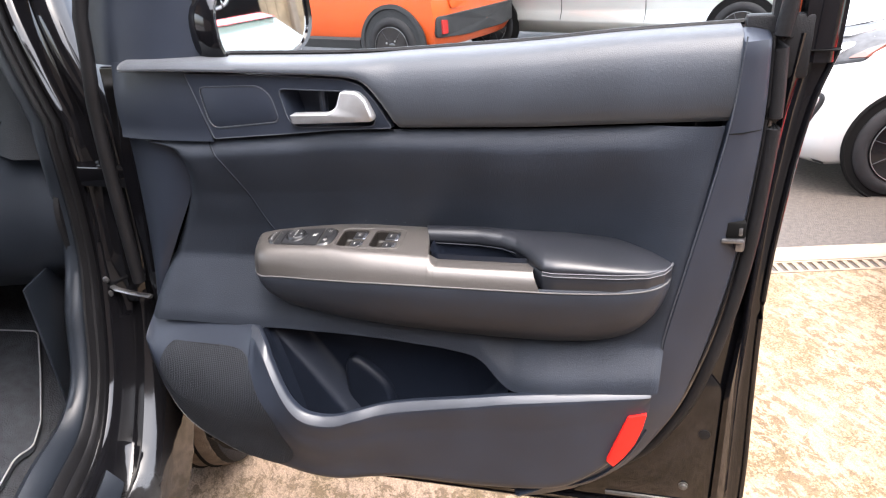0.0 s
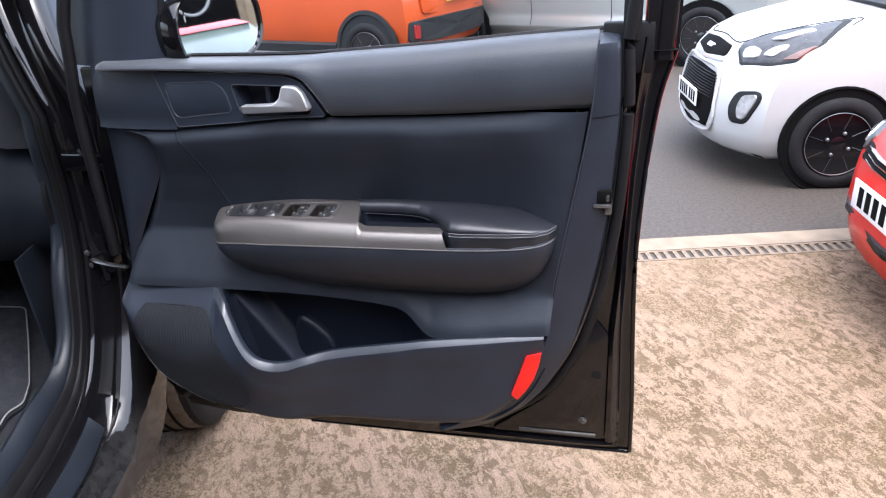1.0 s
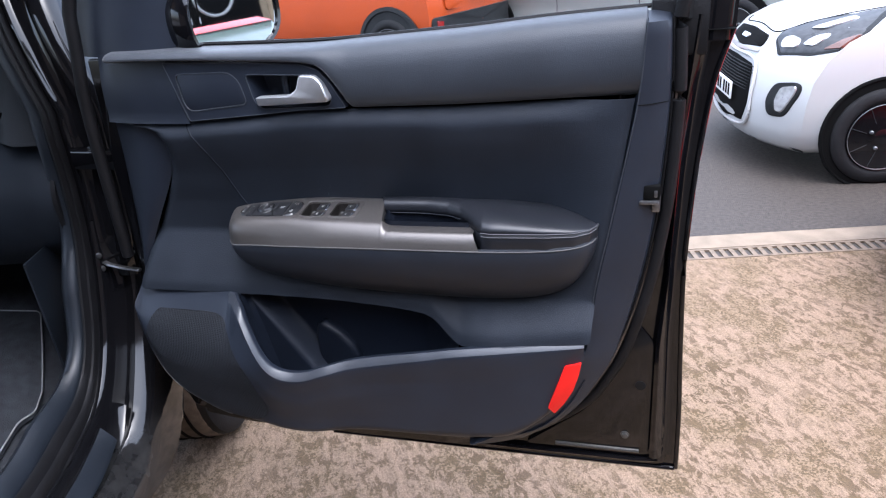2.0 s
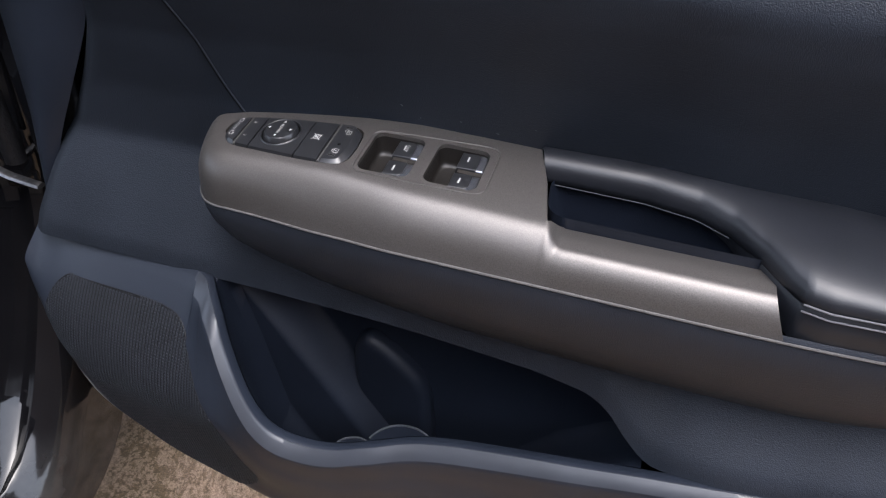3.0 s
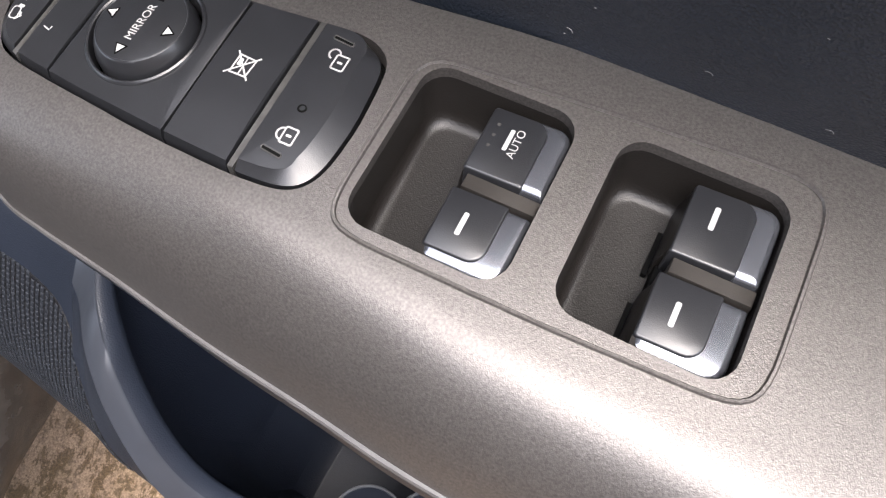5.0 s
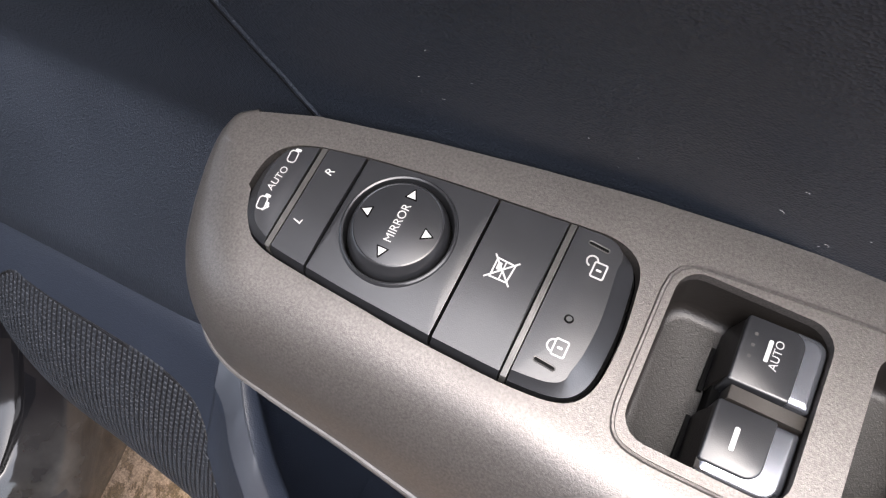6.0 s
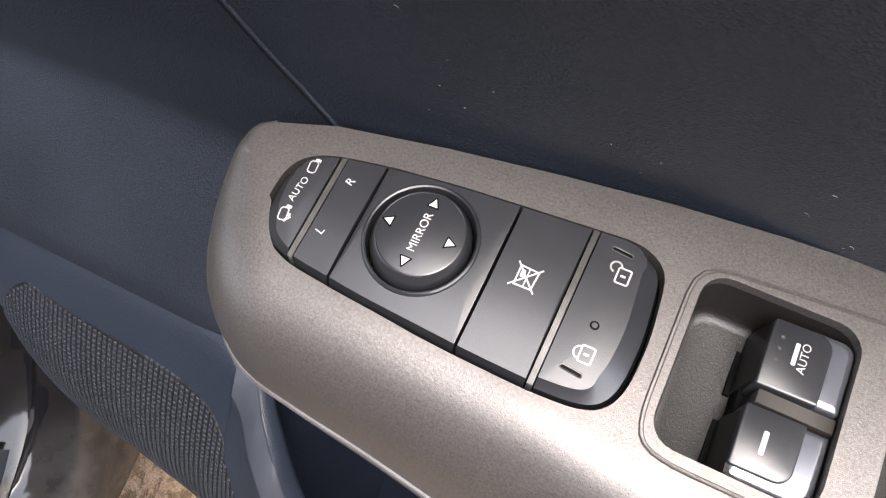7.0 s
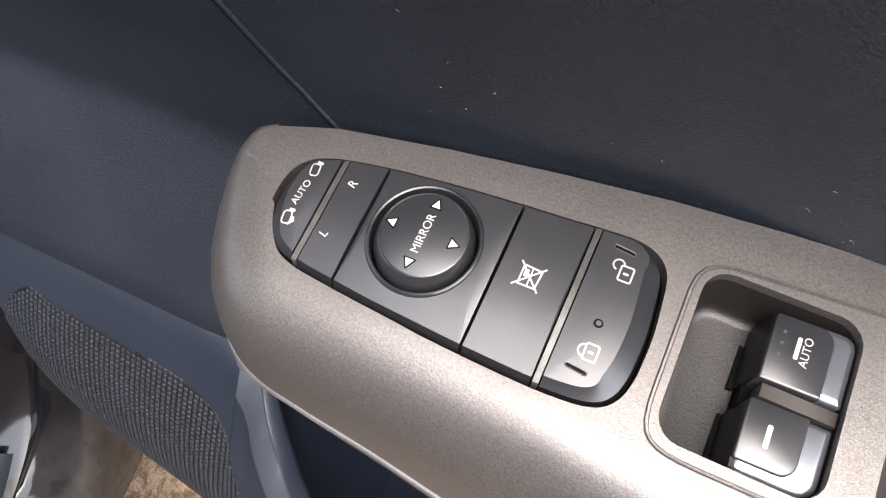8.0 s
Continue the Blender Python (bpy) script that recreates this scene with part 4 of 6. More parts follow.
for px0, off, auto in ((0.3743, 0.0, True), (0.4297, 0.0012, False)):
    px1 = px0 + 0.0222
    switch = part("window_switch", box(px0 - 0.001, px1 - 0.001, -0.0225 + off, 0.0215 + off, top_z(0, px0) - 0.0207, top_z(0, px0) - 0.0125, 0.001), GAP, door, "black window switch with satin metal edges")
    for y0, y1, lift, end in ((0.0023 + off, 0.0232 + off, -0.0012, 1), (-0.0242 + off, -0.0034 + off, -0.0022, -1)):
        def key_z(x, y, lift=lift, px1=px1):
            return top_z(y, x) + lift - 0.05 * (px1 - x)
        m = 0.0060
        if end > 0:
            metal = corner_rect(px0, px1, y0, y1, (0.004, 0.001, 0.0006, 0.0008))
            black = corner_rect(px0 - 0.0002, px1 - m, y0 - 0.0002, y1 - 0.0010, (0.0045, 0.001, 0.0006, 0.0006))
        else:
            metal = corner_rect(px0, px1, y0, y1, (0.0008, 0.0006, 0.001, 0.005))
            black = corner_rect(px0 - 0.0002, px1 - m - 0.0004, y0 + 0.0034, y1 + 0.0002, (0.0006, 0.0006, 0.001, 0.0045))
        edge = part("metal_edge", pillow(metal, key_z, 0.0006, 0.011, inset=0.0026, soft=0.0014), SATIN, switch, "satin metal key edge", sharp=60)
        part("key", pillow(black, key_z, -0.0002, 0.010, inset=0.0007, soft=0.0006), KEY, switch, sharp=50)
        zt = top_z((y0 + y1) / 2, px0)
        part("key_skirt", loft([[(px0 + dx, yy, zt + dz) for dx, dz in ((0.003, -0.0200), (-0.0017, -0.0200), (-0.0016, -0.0130), (-0.0002, lift - 0.0030), (0.003, lift - 0.0030))] for yy in (y0 + 0.0010, y1 - 0.0014)], ring=True, caps=True), POCKET, switch, sharp=25)
        part("key_gap", box(px0 - 0.0031, px0 - 0.0017, y0 + 0.0004, y1 - 0.0006, zt - 0.0214, zt - 0.0198), GAP, switch)
        up = lambda x, y, key_z=key_z: key_z(x, y) + 0.0002
        cy = (y0 + y1) / 2
        if end > 0 and auto:
            part("bar_print", mark(px0 + 0.0073, cy + 0.0010, 0.0012, 0.0066, up, bmesh.new()), PRINT, switch)
            for k in range(3):
                part("dot_print", mark(px0 + 0.0030, cy + 0.0044 - 0.0034 * k, 0.0010, 0.0010, up, bmesh.new()), BAR, switch)
            letters("AUTO", 0.0032, px0 + 0.0097, cy + 0.0006, up, 90, switch)
        else:
            part("bar_print", mark(px0 + 0.0068, cy + 0.0016, 0.0014, 0.0066, up, bmesh.new()), PRINT, switch)
    yb = -0.0026 + off
    part("divider", pillow([(px0 + 0.0015, yb), (px1 + 0.0002, yb), (px1 + 0.0002, yb + 0.0041), (px0 + 0.0015, yb + 0.0041)], lambda x, y: top_z(y, x) - 0.0030, 0, 0.008, inset=0.0006, soft=0.0008), DIVIDER, switch, "dull brown-grey divider bar")


# ---- key cluster ----
def clipped(poly, x0, x1):
    """The part of a polygon between two values of x."""
    for lim, keep in ((x0, 1), (x1, -1)):
        out = []
        for a, b in zip(poly, poly[1:] + poly[:1]):
            ia, ib = (a[0] - lim) * keep >= 0, (b[0] - lim) * keep >= 0
            if ia:
                out.append(a)
            if ia != ib:
                t = (lim - a[0]) / (b[0] - a[0])
                out.append((lim, a[1] + (b[1] - a[1]) * t))
        poly = out
    return poly


def inset(loop, d):
    """The loop moved inwards by d, square to its own run."""
    c, n = Vector((sum(q[0] for q in loop) / len(loop), sum(q[1] for q in loop) / len(loop))), len(loop)
    out = []
    for k in range(n):
        t = (Vector(loop[(k + 1) % n]) - Vector(loop[k - 1])).normalized()
        m = Vector((t.y, -t.x))
        m = -m if m.dot(Vector(loop[k]) - c) < 0 else m
        out.append(tuple(Vector(loop[k]) - m * d))
    return out


KEY_EDGE = inset(evened(CLUSTER, 300, 1), 0.0017)
KEY_TOP = 0.0030


def face(x, y):
    """The crowned tops of the keys, which fall away towards the near side."""
    return top_z(y, x) + KEY_TOP - 2.0 * max(0.0, 0.008 - y) ** 2



def slope_in(x, y, rear, front):
    """How far the top of a key stands back from its foot at a point of the cluster's outline."""
    k = min(range(300), key=lambda i: (KEY_EDGE[i][0] - x) ** 2 + (KEY_EDGE[i][1] - y) ** 2)
    a, e = Vector(KEY_EDGE[k - 4]), Vector(KEY_EDGE[(k + 4) % 300])
    if (Vector(KEY_EDGE[k]) - Vector((x, y))).length > 0.0016:
        return Vector((0, 0))
    t = (e - a).normalized()
    n = Vector((t.y, -t.x))
    c = Vector((0.285, 0.0))
    if n.dot(Vector((x, y)) - c) < 0:
        n = -n
    d = 0.0009 * max(0, -n.y) ** 1.5 + 0.0006 * max(0, n.y) + (0.0056 if rear else 0.0) * max(0, n.x) ** 1.5 + (0.0034 if front else 0.0) * max(0, -n.x) ** 2 + (0.0030 if front else 0.0) * max(0, -n.x) * max(0, -n.y)
    if rear:
        d += 0.0016 * max(0, -n.y)
    return Vector((-n.x * d if rear or front else 0.0, -n.y * d))


def keyblock(x0, x1, rear=False, dish=None):
    """One key of the cluster; its near side, and on the outer keys its end, slope away."""
    foot = clipped(KEY_EDGE, x0, x1)
    top = []
    for x, y in foot:
        s = slope_in(x, y, rear, x0 < 0.22)
        top.append((x + s.x, y + s.y))
    rows = [[(x, y, top_z(y, x) - 0.007) for x, y in foot], [(x, y, top_z(y, x) - 0.0010) for x, y in foot],
            [(0.06 * x + 0.94 * a, 0.06 * y + 0.94 * b, face(a, b) - 0.00025) for (x, y), (a, b) in zip(foot, top)], [(a, b, face(a, b)) for a, b in top]]
    bm = loft(rows, ring=True)
    holes = []
    if dish:
        cx, cy, r = dish
        turn = [(math.cos(2 * math.pi * k / 48), math.sin(2 * math.pi * k / 48)) for k in range(48)]
        holes = [[(cx + r * c, cy + r * e) for c, e in turn]]
        prof = ((r, 0.0), (r - 0.0003, 0.0006), (r - 0.0008, 0.0009), (r - 0.0013, 0.0006), (r - 0.0016, -0.0006), (r - 0.0017, -0.006))
        loft([[(cx + q * c, cy + q * e, face(cx + q * c, cy + q * e) + h) for c, e in turn] for q, h in prof], bm, ring=True)
    cap = facing(holed(top, holes, lambda x, y: face(x, y), fine=2), (0, 0, 1))
    me = bpy.data.meshes.new("tmp")
    cap.to_mesh(me)
    cap.free()
    bm.from_mesh(me)
    bpy.data.meshes.remove(me)
    return bm


cluster = part("mirror_control", pillow([tuple(q) for q in grown(CLUSTER, -0.0002)], lambda x, y: top_z(y, x), 0.0055, 0.009), GAP, door, "black cluster of mirror and lock keys")
KNOB = (0.2727, 0.0011, 0.0182)
for x0, x1, rear, dish in ((0.215, 0.2357, False, None), (0.2389, 0.2517, False, None), (0.2526, 0.2958, False, KNOB), (0.2968, 0.3180, False, None), (0.3209, 0.350, True, None)):
    part("key", keyblock(x0, x1, rear, dish), KEY, cluster, sharp=28)
for bx in (0.2373, 0.3195):
    strip_poly = clipped(KEY_EDGE, bx - 0.0009, bx + 0.0009)
    part("divider", pillow(strip_poly, lambda x, y: face(x, y) - 0.0007, 0, 0.006, inset=0.0003, soft=0.0003), BAR, cluster, "satin grey divider bar")


def knob_z(x, y):
    return top_z(y, x) + 0.0062


def mirror_knob():
    cx, cy, _ = KNOB
    rows = []
    for r, h in ((0.0156, -0.004), (0.0156, 0.0016), (0.0150, 0.0036), (0.0141, 0.0056), (0.0137, 0.0062), (0.0134, 0.0063), (0.0132, 0.0061), (0.0129, 0.0062), (0.0002, 0.0062)):
        rows.append([(cx + r * math.cos(2 * math.pi * k / 64), cy + r * math.sin(2 * math.pi * k / 64), top_z(cy + r * math.sin(2 * math.pi * k / 64), cx + r * math.cos(2 * math.pi * k / 64)) + h) for k in range(64)])
    return loft(rows, ring=True)


knob = part("mirror_knob", facing(mirror_knob(), (0, 0, 1)), KEY, cluster, "round mirror adjusting knob", sharp=35)
kx, ky = 0.2724, 0.0012
for dx, dy in ((0, 0.0100), (0.0100, 0), (0, -0.0100), (-0.0104, 0)):
    bm = bmesh.new()
    up, c, k = Vector((dx, dy)).normalized(), Vector((kx + dx, ky + dy)), 0.0015
    side = Vector((up.y, -up.x))
    printed([tuple(c + up * k * 1.05), tuple(c - up * k * 0.75 + side * k * 0.95), tuple(c - up * k * 0.75 - side * k * 0.95)], knob_z, bm, 0.00022)
    rim = printed(rounded_poly([tuple(c + up * k * 1.62), tuple(c - up * k * 1.05 + side * k * 1.48), tuple(c - up * k * 1.05 - side * k * 1.48)], k * 0.35, 3), knob_z, bmesh.new(), 0.00010)
    part("arrow_rim", rim, GAP, cluster)
    part("arrow_print", bm, PRINT, cluster)
letters("MIRROR", 0.0038, kx + 0.0002, ky, knob_z, 90, cluster, wide=0.95)
letters("AUTO", 0.0034, 0.2290, 0.0014, face, 84, cluster, wide=0.95)
letters("R", 0.0040, 0.2434, 0.0098, face, 75, cluster)
letters("L", 0.0040, 0.2427, -0.0084, face, 75, cluster)
for cx, cy, fill in ((0.2293, 0.0100, False), (0.2288, -0.0078, True)):
    bm = bmesh.new()
    ring = [(cx + u * math.cos(0.15) - v * math.sin(0.15), cy + u * math.sin(0.15) + v * math.cos(0.15)) for u, v in rounded(-0.0014, 0.0014, -0.0021, 0.0021, 0.0010, 4)]
    stroke(ring + ring[:1], 0.0004, face, bm)
    mark(cx + 0.0006, cy + 0.0027, 0.0020, 0.0010, face, bm)
    if fill:
        stroke([(cx + 0.0014, cy - 0.0020), (cx + 0.0026, cy - 0.0004)], 0.0006, face, bm)
        mark(cx + 0.0019, cy + 0.0002, 0.0012, 0.0012, face, bm)
    part("mirror_fold_icon", bm, PRINT, cluster)
# window lock: a framed pane, crossed out
cx, cy = 0.3064, 0.0020
bm = bmesh.new()
frame_line = [(cx - 0.0026, cy + 0.0030), (cx + 0.0030, cy + 0.0026), (cx + 0.0026, cy - 0.0030), (cx - 0.0026, cy - 0.0030)]
stroke(frame_line + frame_line[:1], 0.0005, face, bm)
stroke([(cx - 0.0036, cy + 0.0038), (cx + 0.0036, cy - 0.0038)], 0.0005, face, bm)
stroke([(cx - 0.0040, cy - 0.0036), (cx + 0.0038, cy + 0.0036)], 0.0005, face, bm)
stroke([(cx + 0.0002, cy + 0.0028), (cx + 0.0002, cy - 0.0028)], 0.0004, face, bm)
mark(cx - 0.0013, cy + 0.0008, 0.0013, 0.0024, face, bm)
part("window_lock_icon", bm, PRINT, cluster)
# padlocks: open and shut
for cx, cy, shut in ((0.3305, 0.0132, False), (0.3296, -0.0116, True)):
    bm = bmesh.new()
    frame_line = rounded(cx - 0.0011, cx + 0.0026, cy - 0.0026, cy + 0.0020, 0.0005, 2)
    stroke(frame_line + frame_line[:1], 0.0005, face, bm)
    mark(cx + 0.0007, cy - 0.0003, 0.0016, 0.0007, face, bm)
    hoop = arc(cx - 0.0012, cy - 0.0003, 0.0017, 90, 270) if shut else arc(cx - 0.0020, cy + 0.0018, 0.0016, 20, 250)
    stroke(hoop, 0.0005, face, bm)
    part("padlock_icon", bm, PRINT, cluster)
for cx, cy in ((0.3286, 0.0198), (0.3282, -0.0174)):
    slit = rounded(cx - 0.0032, cx + 0.0032, cy - 0.0006, cy + 0.0006, 0.0005, 3)
    slit = [(x, y - 0.10 * (x - cx)) for x, y in slit]
    part("indicator_slot", printed(slit, face, bmesh.new(), 0.0001), GAP, cluster)
    part("slot_rim", tube([(x, y, face(x, y) + 0.0001) for x, y in slit], 0.00022, 5, closed=True), BAR, cluster)
part("indicator_ring", tube([(0.3293 + 0.0011 * math.cos(k * math.pi / 8), -0.0034 + 0.0011 * math.sin(k * math.pi / 8), face(0.3293, -0.0034)) for k in range(16)], 0.0003, 5, closed=True), GAP, cluster)

# ---- pull cup and armrest pad ----
def pull_cup():
    outer = rounded_poly([(0.505, 0.031), (0.60, 0.029), (0.645, 0.018), (0.676, -0.024), (0.512, -0.024)], 0.018, 6)
    c = Vector((0.585, 0.008))
    rows = []
    for z, s in ((0.925, 1.02), (0.905, 1.0), (0.850, 0.98), (0.822, 0.94), (0.815, 0.85), (0.813, 0.02)):
        rows.append([(c.x + (x - c.x) * s, c.y + (y - c.y) * s, z) for x, y in outer])
    return facing(loft(rows, ring=True), (0, 0, 1))


# the cup's inner shade comes from its dark colour
part("pull_cup", pull_cup(), SHADED_BIN, door, "deep pull cup with its shade in the dark colour")


def pad():
    """The leather pad: a roll behind the pull cup that widens into the elbow rest."""
    rows = []
    for x in sorted(set(round(x, 5) for x in xs(0.4885, 0.884, 70) + xs(0.86, 0.884, 10) + xs(0.62, 0.70, 20))):
        near = float(np.interp(x, (0.49, 0.58, 0.62, 0.645, 0.665, 0.682, 0.694, 0.71, 0.80, 0.845, 0.868, 0.879, 0.884), (0.0245, 0.0230, 0.0150, 0.0, -0.022, -0.046, -0.0600, -0.0642, -0.0612, -0.050, -0.032, -0.010, 0.018)))
        far = float(np.interp(x, (0.49, 0.75, 0.85, 0.884), (0.0545, 0.0545, 0.050, 0.034)))
        top = float(np.interp(x, (0.49, 0.55, 0.62, 0.72, 0.80, 0.85, 0.875, 0.884), (0.9435, 0.9450, 0.9460, 0.9450, 0.938, 0.930, 0.922, 0.912)))
        foot = float(np.interp(x, (0.49, 0.62, 0.66, 0.69, 0.80, 0.884), (0.912, 0.912, 0.905, 0.889, 0.894, 0.899)))
        seam = float(np.interp(x, (0.49, 0.66, 0.69, 0.80, 0.884), (0.921, 0.921, 0.9195, 0.921, 0.9185)))
        w = far - near
        tuck = float(np.interp(x, (0.60, 0.68), (0.016, 0.0)))
        r = [(x, near + 0.002 + tuck, foot + 0.4 * tuck), (x, near + 0.6 * tuck, (foot + seam) / 2 + 0.2 * tuck), (x, near + 0.0012 + 0.2 * tuck, seam - 0.001), (x, near + 0.0026, seam), (x, near + 0.0004, seam + 0.0012)]
        h = top - seam
        for a in xs(0, 1, 12):
            u = 1 - math.cos(a * math.pi / 2)
            r.append((x, near + 0.0004 + w * 0.62 * u ** 1.15, seam + 0.0012 + (h - 0.0012) * math.sin(a * math.pi / 2) ** 0.75))
        r += [(x, far - 0.012, top - 0.001), (x, far - 0.004, top - 0.005), (x, far, top - 0.016)]
        fade = max(0.0, 1 - (x - 0.4915) / 0.07)
        rows.append([(px + 0.29 * max(0.0, 0.0545 - py) * fade, py, pz) for px, py, pz in r])
    return skin(rows, (0, -1, 1), 0.002)


part("armrest_pad", pad(), PAD_LEATHER, door, "black leather elbow pad with twin stitching", sharp=70)
for dz in (0.0022, -0.0036):
    line = []
    for x in xs(0.693, 0.881, 60):
        near = float(np.interp(x, (0.69, 0.71, 0.80, 0.845, 0.868, 0.879, 0.884), (-0.0590, -0.0642, -0.0612, -0.050, -0.032, -0.010, 0.018)))
        line.append((x, near - 0.0004, float(np.interp(x, (0.66, 0.69, 0.80, 0.884), (0.921, 0.9195, 0.921, 0.9185))) + dz))
    part("stitching", tube(line, 0.00075, 6), material("stitch_thread", (0.10, 0.10, 0.11), 0.7) if dz > 0 else bpy.data.materials["stitch_thread"], door)
part("cup_seam", tube([(x, float(np.interp(x, (0.49, 0.58, 0.62, 0.645), (0.0245, 0.0230, 0.0150, 0.0))) + 0.0012, 0.9205) for x in xs(0.508, 0.645, 30)], 0.0006, 6), BEAD, door)
crease = [(x, FRONT(x) - 0.0006, CREASE(x) + 0.0004) for x in sorted(set(round(x, 5) for x in xs(0.194, 0.882, 80) + xs(0.194, 0.24, 16)))]
part("crease_bead", tube(crease, 0.0011, 6), EDGE_BEAD, door, "pale edge bead under the switch panel")


# a few fibres and specks of lint on the trim above the switch panel
def lint():
    rng = random.Random(7)
    bm = bmesh.new()
    for _ in range(22):
        x = rng.uniform(0.24, 0.50)
        z = 0.945 + rng.random() ** 2 * 0.10
        v = (SEAM(x) - 0.003 - z) / (SEAM(x) - 0.003 - MOUTH(x))
        a, n = rng.uniform(0, math.pi), rng.choice((1, 1, 1, 2, 4))
        line = []
        for k in range(n + 1):
            px, pz = x + 0.0006 * k * math.cos(a + 0.25 * k), z + 0.0006 * k * math.sin(a + 0.25 * k)
            line.append((px, mid_y(px, (SEAM(px) - 0.003 - pz) / (SEAM(px) - 0.003 - MOUTH(px))) - 0.0003, pz))
        tube(line, 0.00010, 4, bm, up=(0, 1, 0))
    return bm


specks = part("lint", lint(), LINT)
tagged(specks, "pale lint fibres scattered on the dark trim", "lint", kind="stuff")

# ---- door shell, seal, window ----
DARK_GLASS = material("dark_car_glass", (0.02, 0.025, 0.028), 0.05, coat=0.5)
SHELL = [(-0.085, 0.50), (-0.05, 0.40), (0.05, 0.372), (0.36, 0.364), (0.72, 0.366), (0.90, 0.367), (1.018, 0.372), (1.020, 0.50), (1.014, 0.64), (1.008, 0.83), (1.012, 1.00), (1.026, 1.13), (1.046, 1.225), (0.70, 1.215), (0.10, 1.205), (-0.06, 1.205), (-0.095, 1.0)]


def inner_shell():
    """The pressed inner steel sheet, with a raised border and a shallow panel at its lower rear corner."""
    bm = prism(rounded_poly(SHELL, 0.02, 4), 0.062, 0.078, bevel=0.006)
    return bm


part("inner_shell", inner_shell(), GLOSS, door, "gloss black pressed steel inner door")


def corner_press(d):
    return rounded_poly([(0.735 + d, 0.398 + d), (0.985 - d, 0.398 + d), (0.985 - d, 0.66 - 2 * d), (0.955 - d, 0.70 - 3 * d), (0.925, 0.66 - 2 * d), (0.86 + d, 0.50)], 0.016, 4)


bm = prism(corner_press(0.0), 0.056, 0.064, bevel=0.004)
part("corner_pressing", bm, GLOSS, door)
part("drain_bead", tube([(0.80, 0.0555, 0.408), (0.965, 0.0555, 0.408)], 0.004, 8), BAR, door)
part("corner_bolt", turned([(0.0085, 0), (0.0085, 0.002), (0.006, 0.003), (0.0055, 0.007), (0.003, 0.008)], 16, pose(0.937, 0.057, 0.445, 90)), BAR, door, "small steel bolt head")
part("plug", turned([(0.011, 0), (0.010, 0.003), (0.004, 0.0035)], 20, pose(0.962, 0.058, 0.565, 90)), RUBBER, door)


HEM = [(-0.095, 1.02), (-0.098, 0.62), (-0.075, 0.44), (-0.02, 0.378), (0.1, 0.364), (0.5, 0.360), (0.9, 0.361), (1.0435, 0.3605), (1.040, 0.50), (1.034, 0.64), (1.029, 0.83), (1.037, 1.00), (1.052, 1.134), (1.076, 1.225), (0.5, 1.215), (-0.09, 1.205)]
part("outer_skin", prism(rounded_poly(HEM, 0.006, 3), 0.0665, 0.082, bevel=0.003), GLOSS, door, "black outer door skin with folded hem")
part("outer_panel", prism(rounded_poly([(-0.085, 0.45), (-0.02, 0.395), (0.5, 0.376), (1.028, 0.376), (1.022, 0.64), (1.017, 0.83), (1.04, 1.134), (1.06, 1.2), (-0.08, 1.2)], 0.02), 0.082, 0.150, bevel=0.0), GLOSS, door)


part("hem_roll", tube(spline([(1.0380, 0.0655, 0.368), (1.0365, 0.0655, 0.50), (1.0305, 0.0655, 0.64), (1.0255, 0.0655, 0.83), (1.0335, 0.0655, 1.00), (1.0485, 0.0655, 1.134), (1.070, 0.0655, 1.215)], 6), 0.0042, 8), GLOSS, door, "rolled hem of the door skin")
part("lower_hem_roll", tube([(0.30, 0.0655, 0.3655), (0.70, 0.0655, 0.3650), (1.036, 0.0655, 0.3655)], 0.0042, 8), GLOSS, door, "rolled hem of the door skin")
part("pressed_ridge", tube(spline([(0.62, 0.0610, 0.384), (0.85, 0.0610, 0.384), (0.985, 0.0610, 0.386), (1.004, 0.0610, 0.405), (1.004, 0.060, 0.50), (1.001, 0.058, 0.62), (0.998, 0.056, 0.74)], 6), 0.0065, 8), GLOSS, door, "pressed ridge of the inner door")
part("trim_bead", tube(spline([(0.46, 0.020, 0.447), (0.60, 0.014, 0.444), (0.70, 0.008, 0.452), (0.775, 0.004, 0.478), (0.835, 0.006, 0.530), (0.878, 0.012, 0.590), (0.918, 0.022, 0.665), (0.955, 0.028, 0.79), (0.977, 0.028, 0.907), (0.988, 0.028, 1.016), (0.993, 0.028, 1.14)], 6), 0.0022, 6), TAN_BEAD, door, "thin brownish bead round the trim")


def rear_flange():
    """The narrow rear face between seal and hem, with its long crease."""
    rows = []
    for z in xs(0.40, 1.24, 40):
        x0 = float(np.interp(z, (0.4, 0.66, 0.8, 1.0, 1.1, 1.24), (0.985, 0.985, 0.996, 1.000, 1.003, 1.012)))
        x1 = float(np.interp(z, (0.36, 0.5, 0.64, 0.83, 1.0, 1.134, 1.24), (1.030, 1.026, 1.020, 1.015, 1.022, 1.036, 1.058)))
        rows.append([(x0, 0.050, z), (x0 + 0.2 * (x1 - x0), 0.044, z), (x0 + 0.45 * (x1 - x0), 0.052, z), (x0 + 0.6 * (x1 - x0), 0.060, z), (x0 + 0.8 * (x1 - x0), 0.064, z), (x1, 0.064, z)])
    return skin(rows, (0, -1, 0), 0.002)


part("rear_flange", rear_flange(), GLOSS, door, sharp=60)


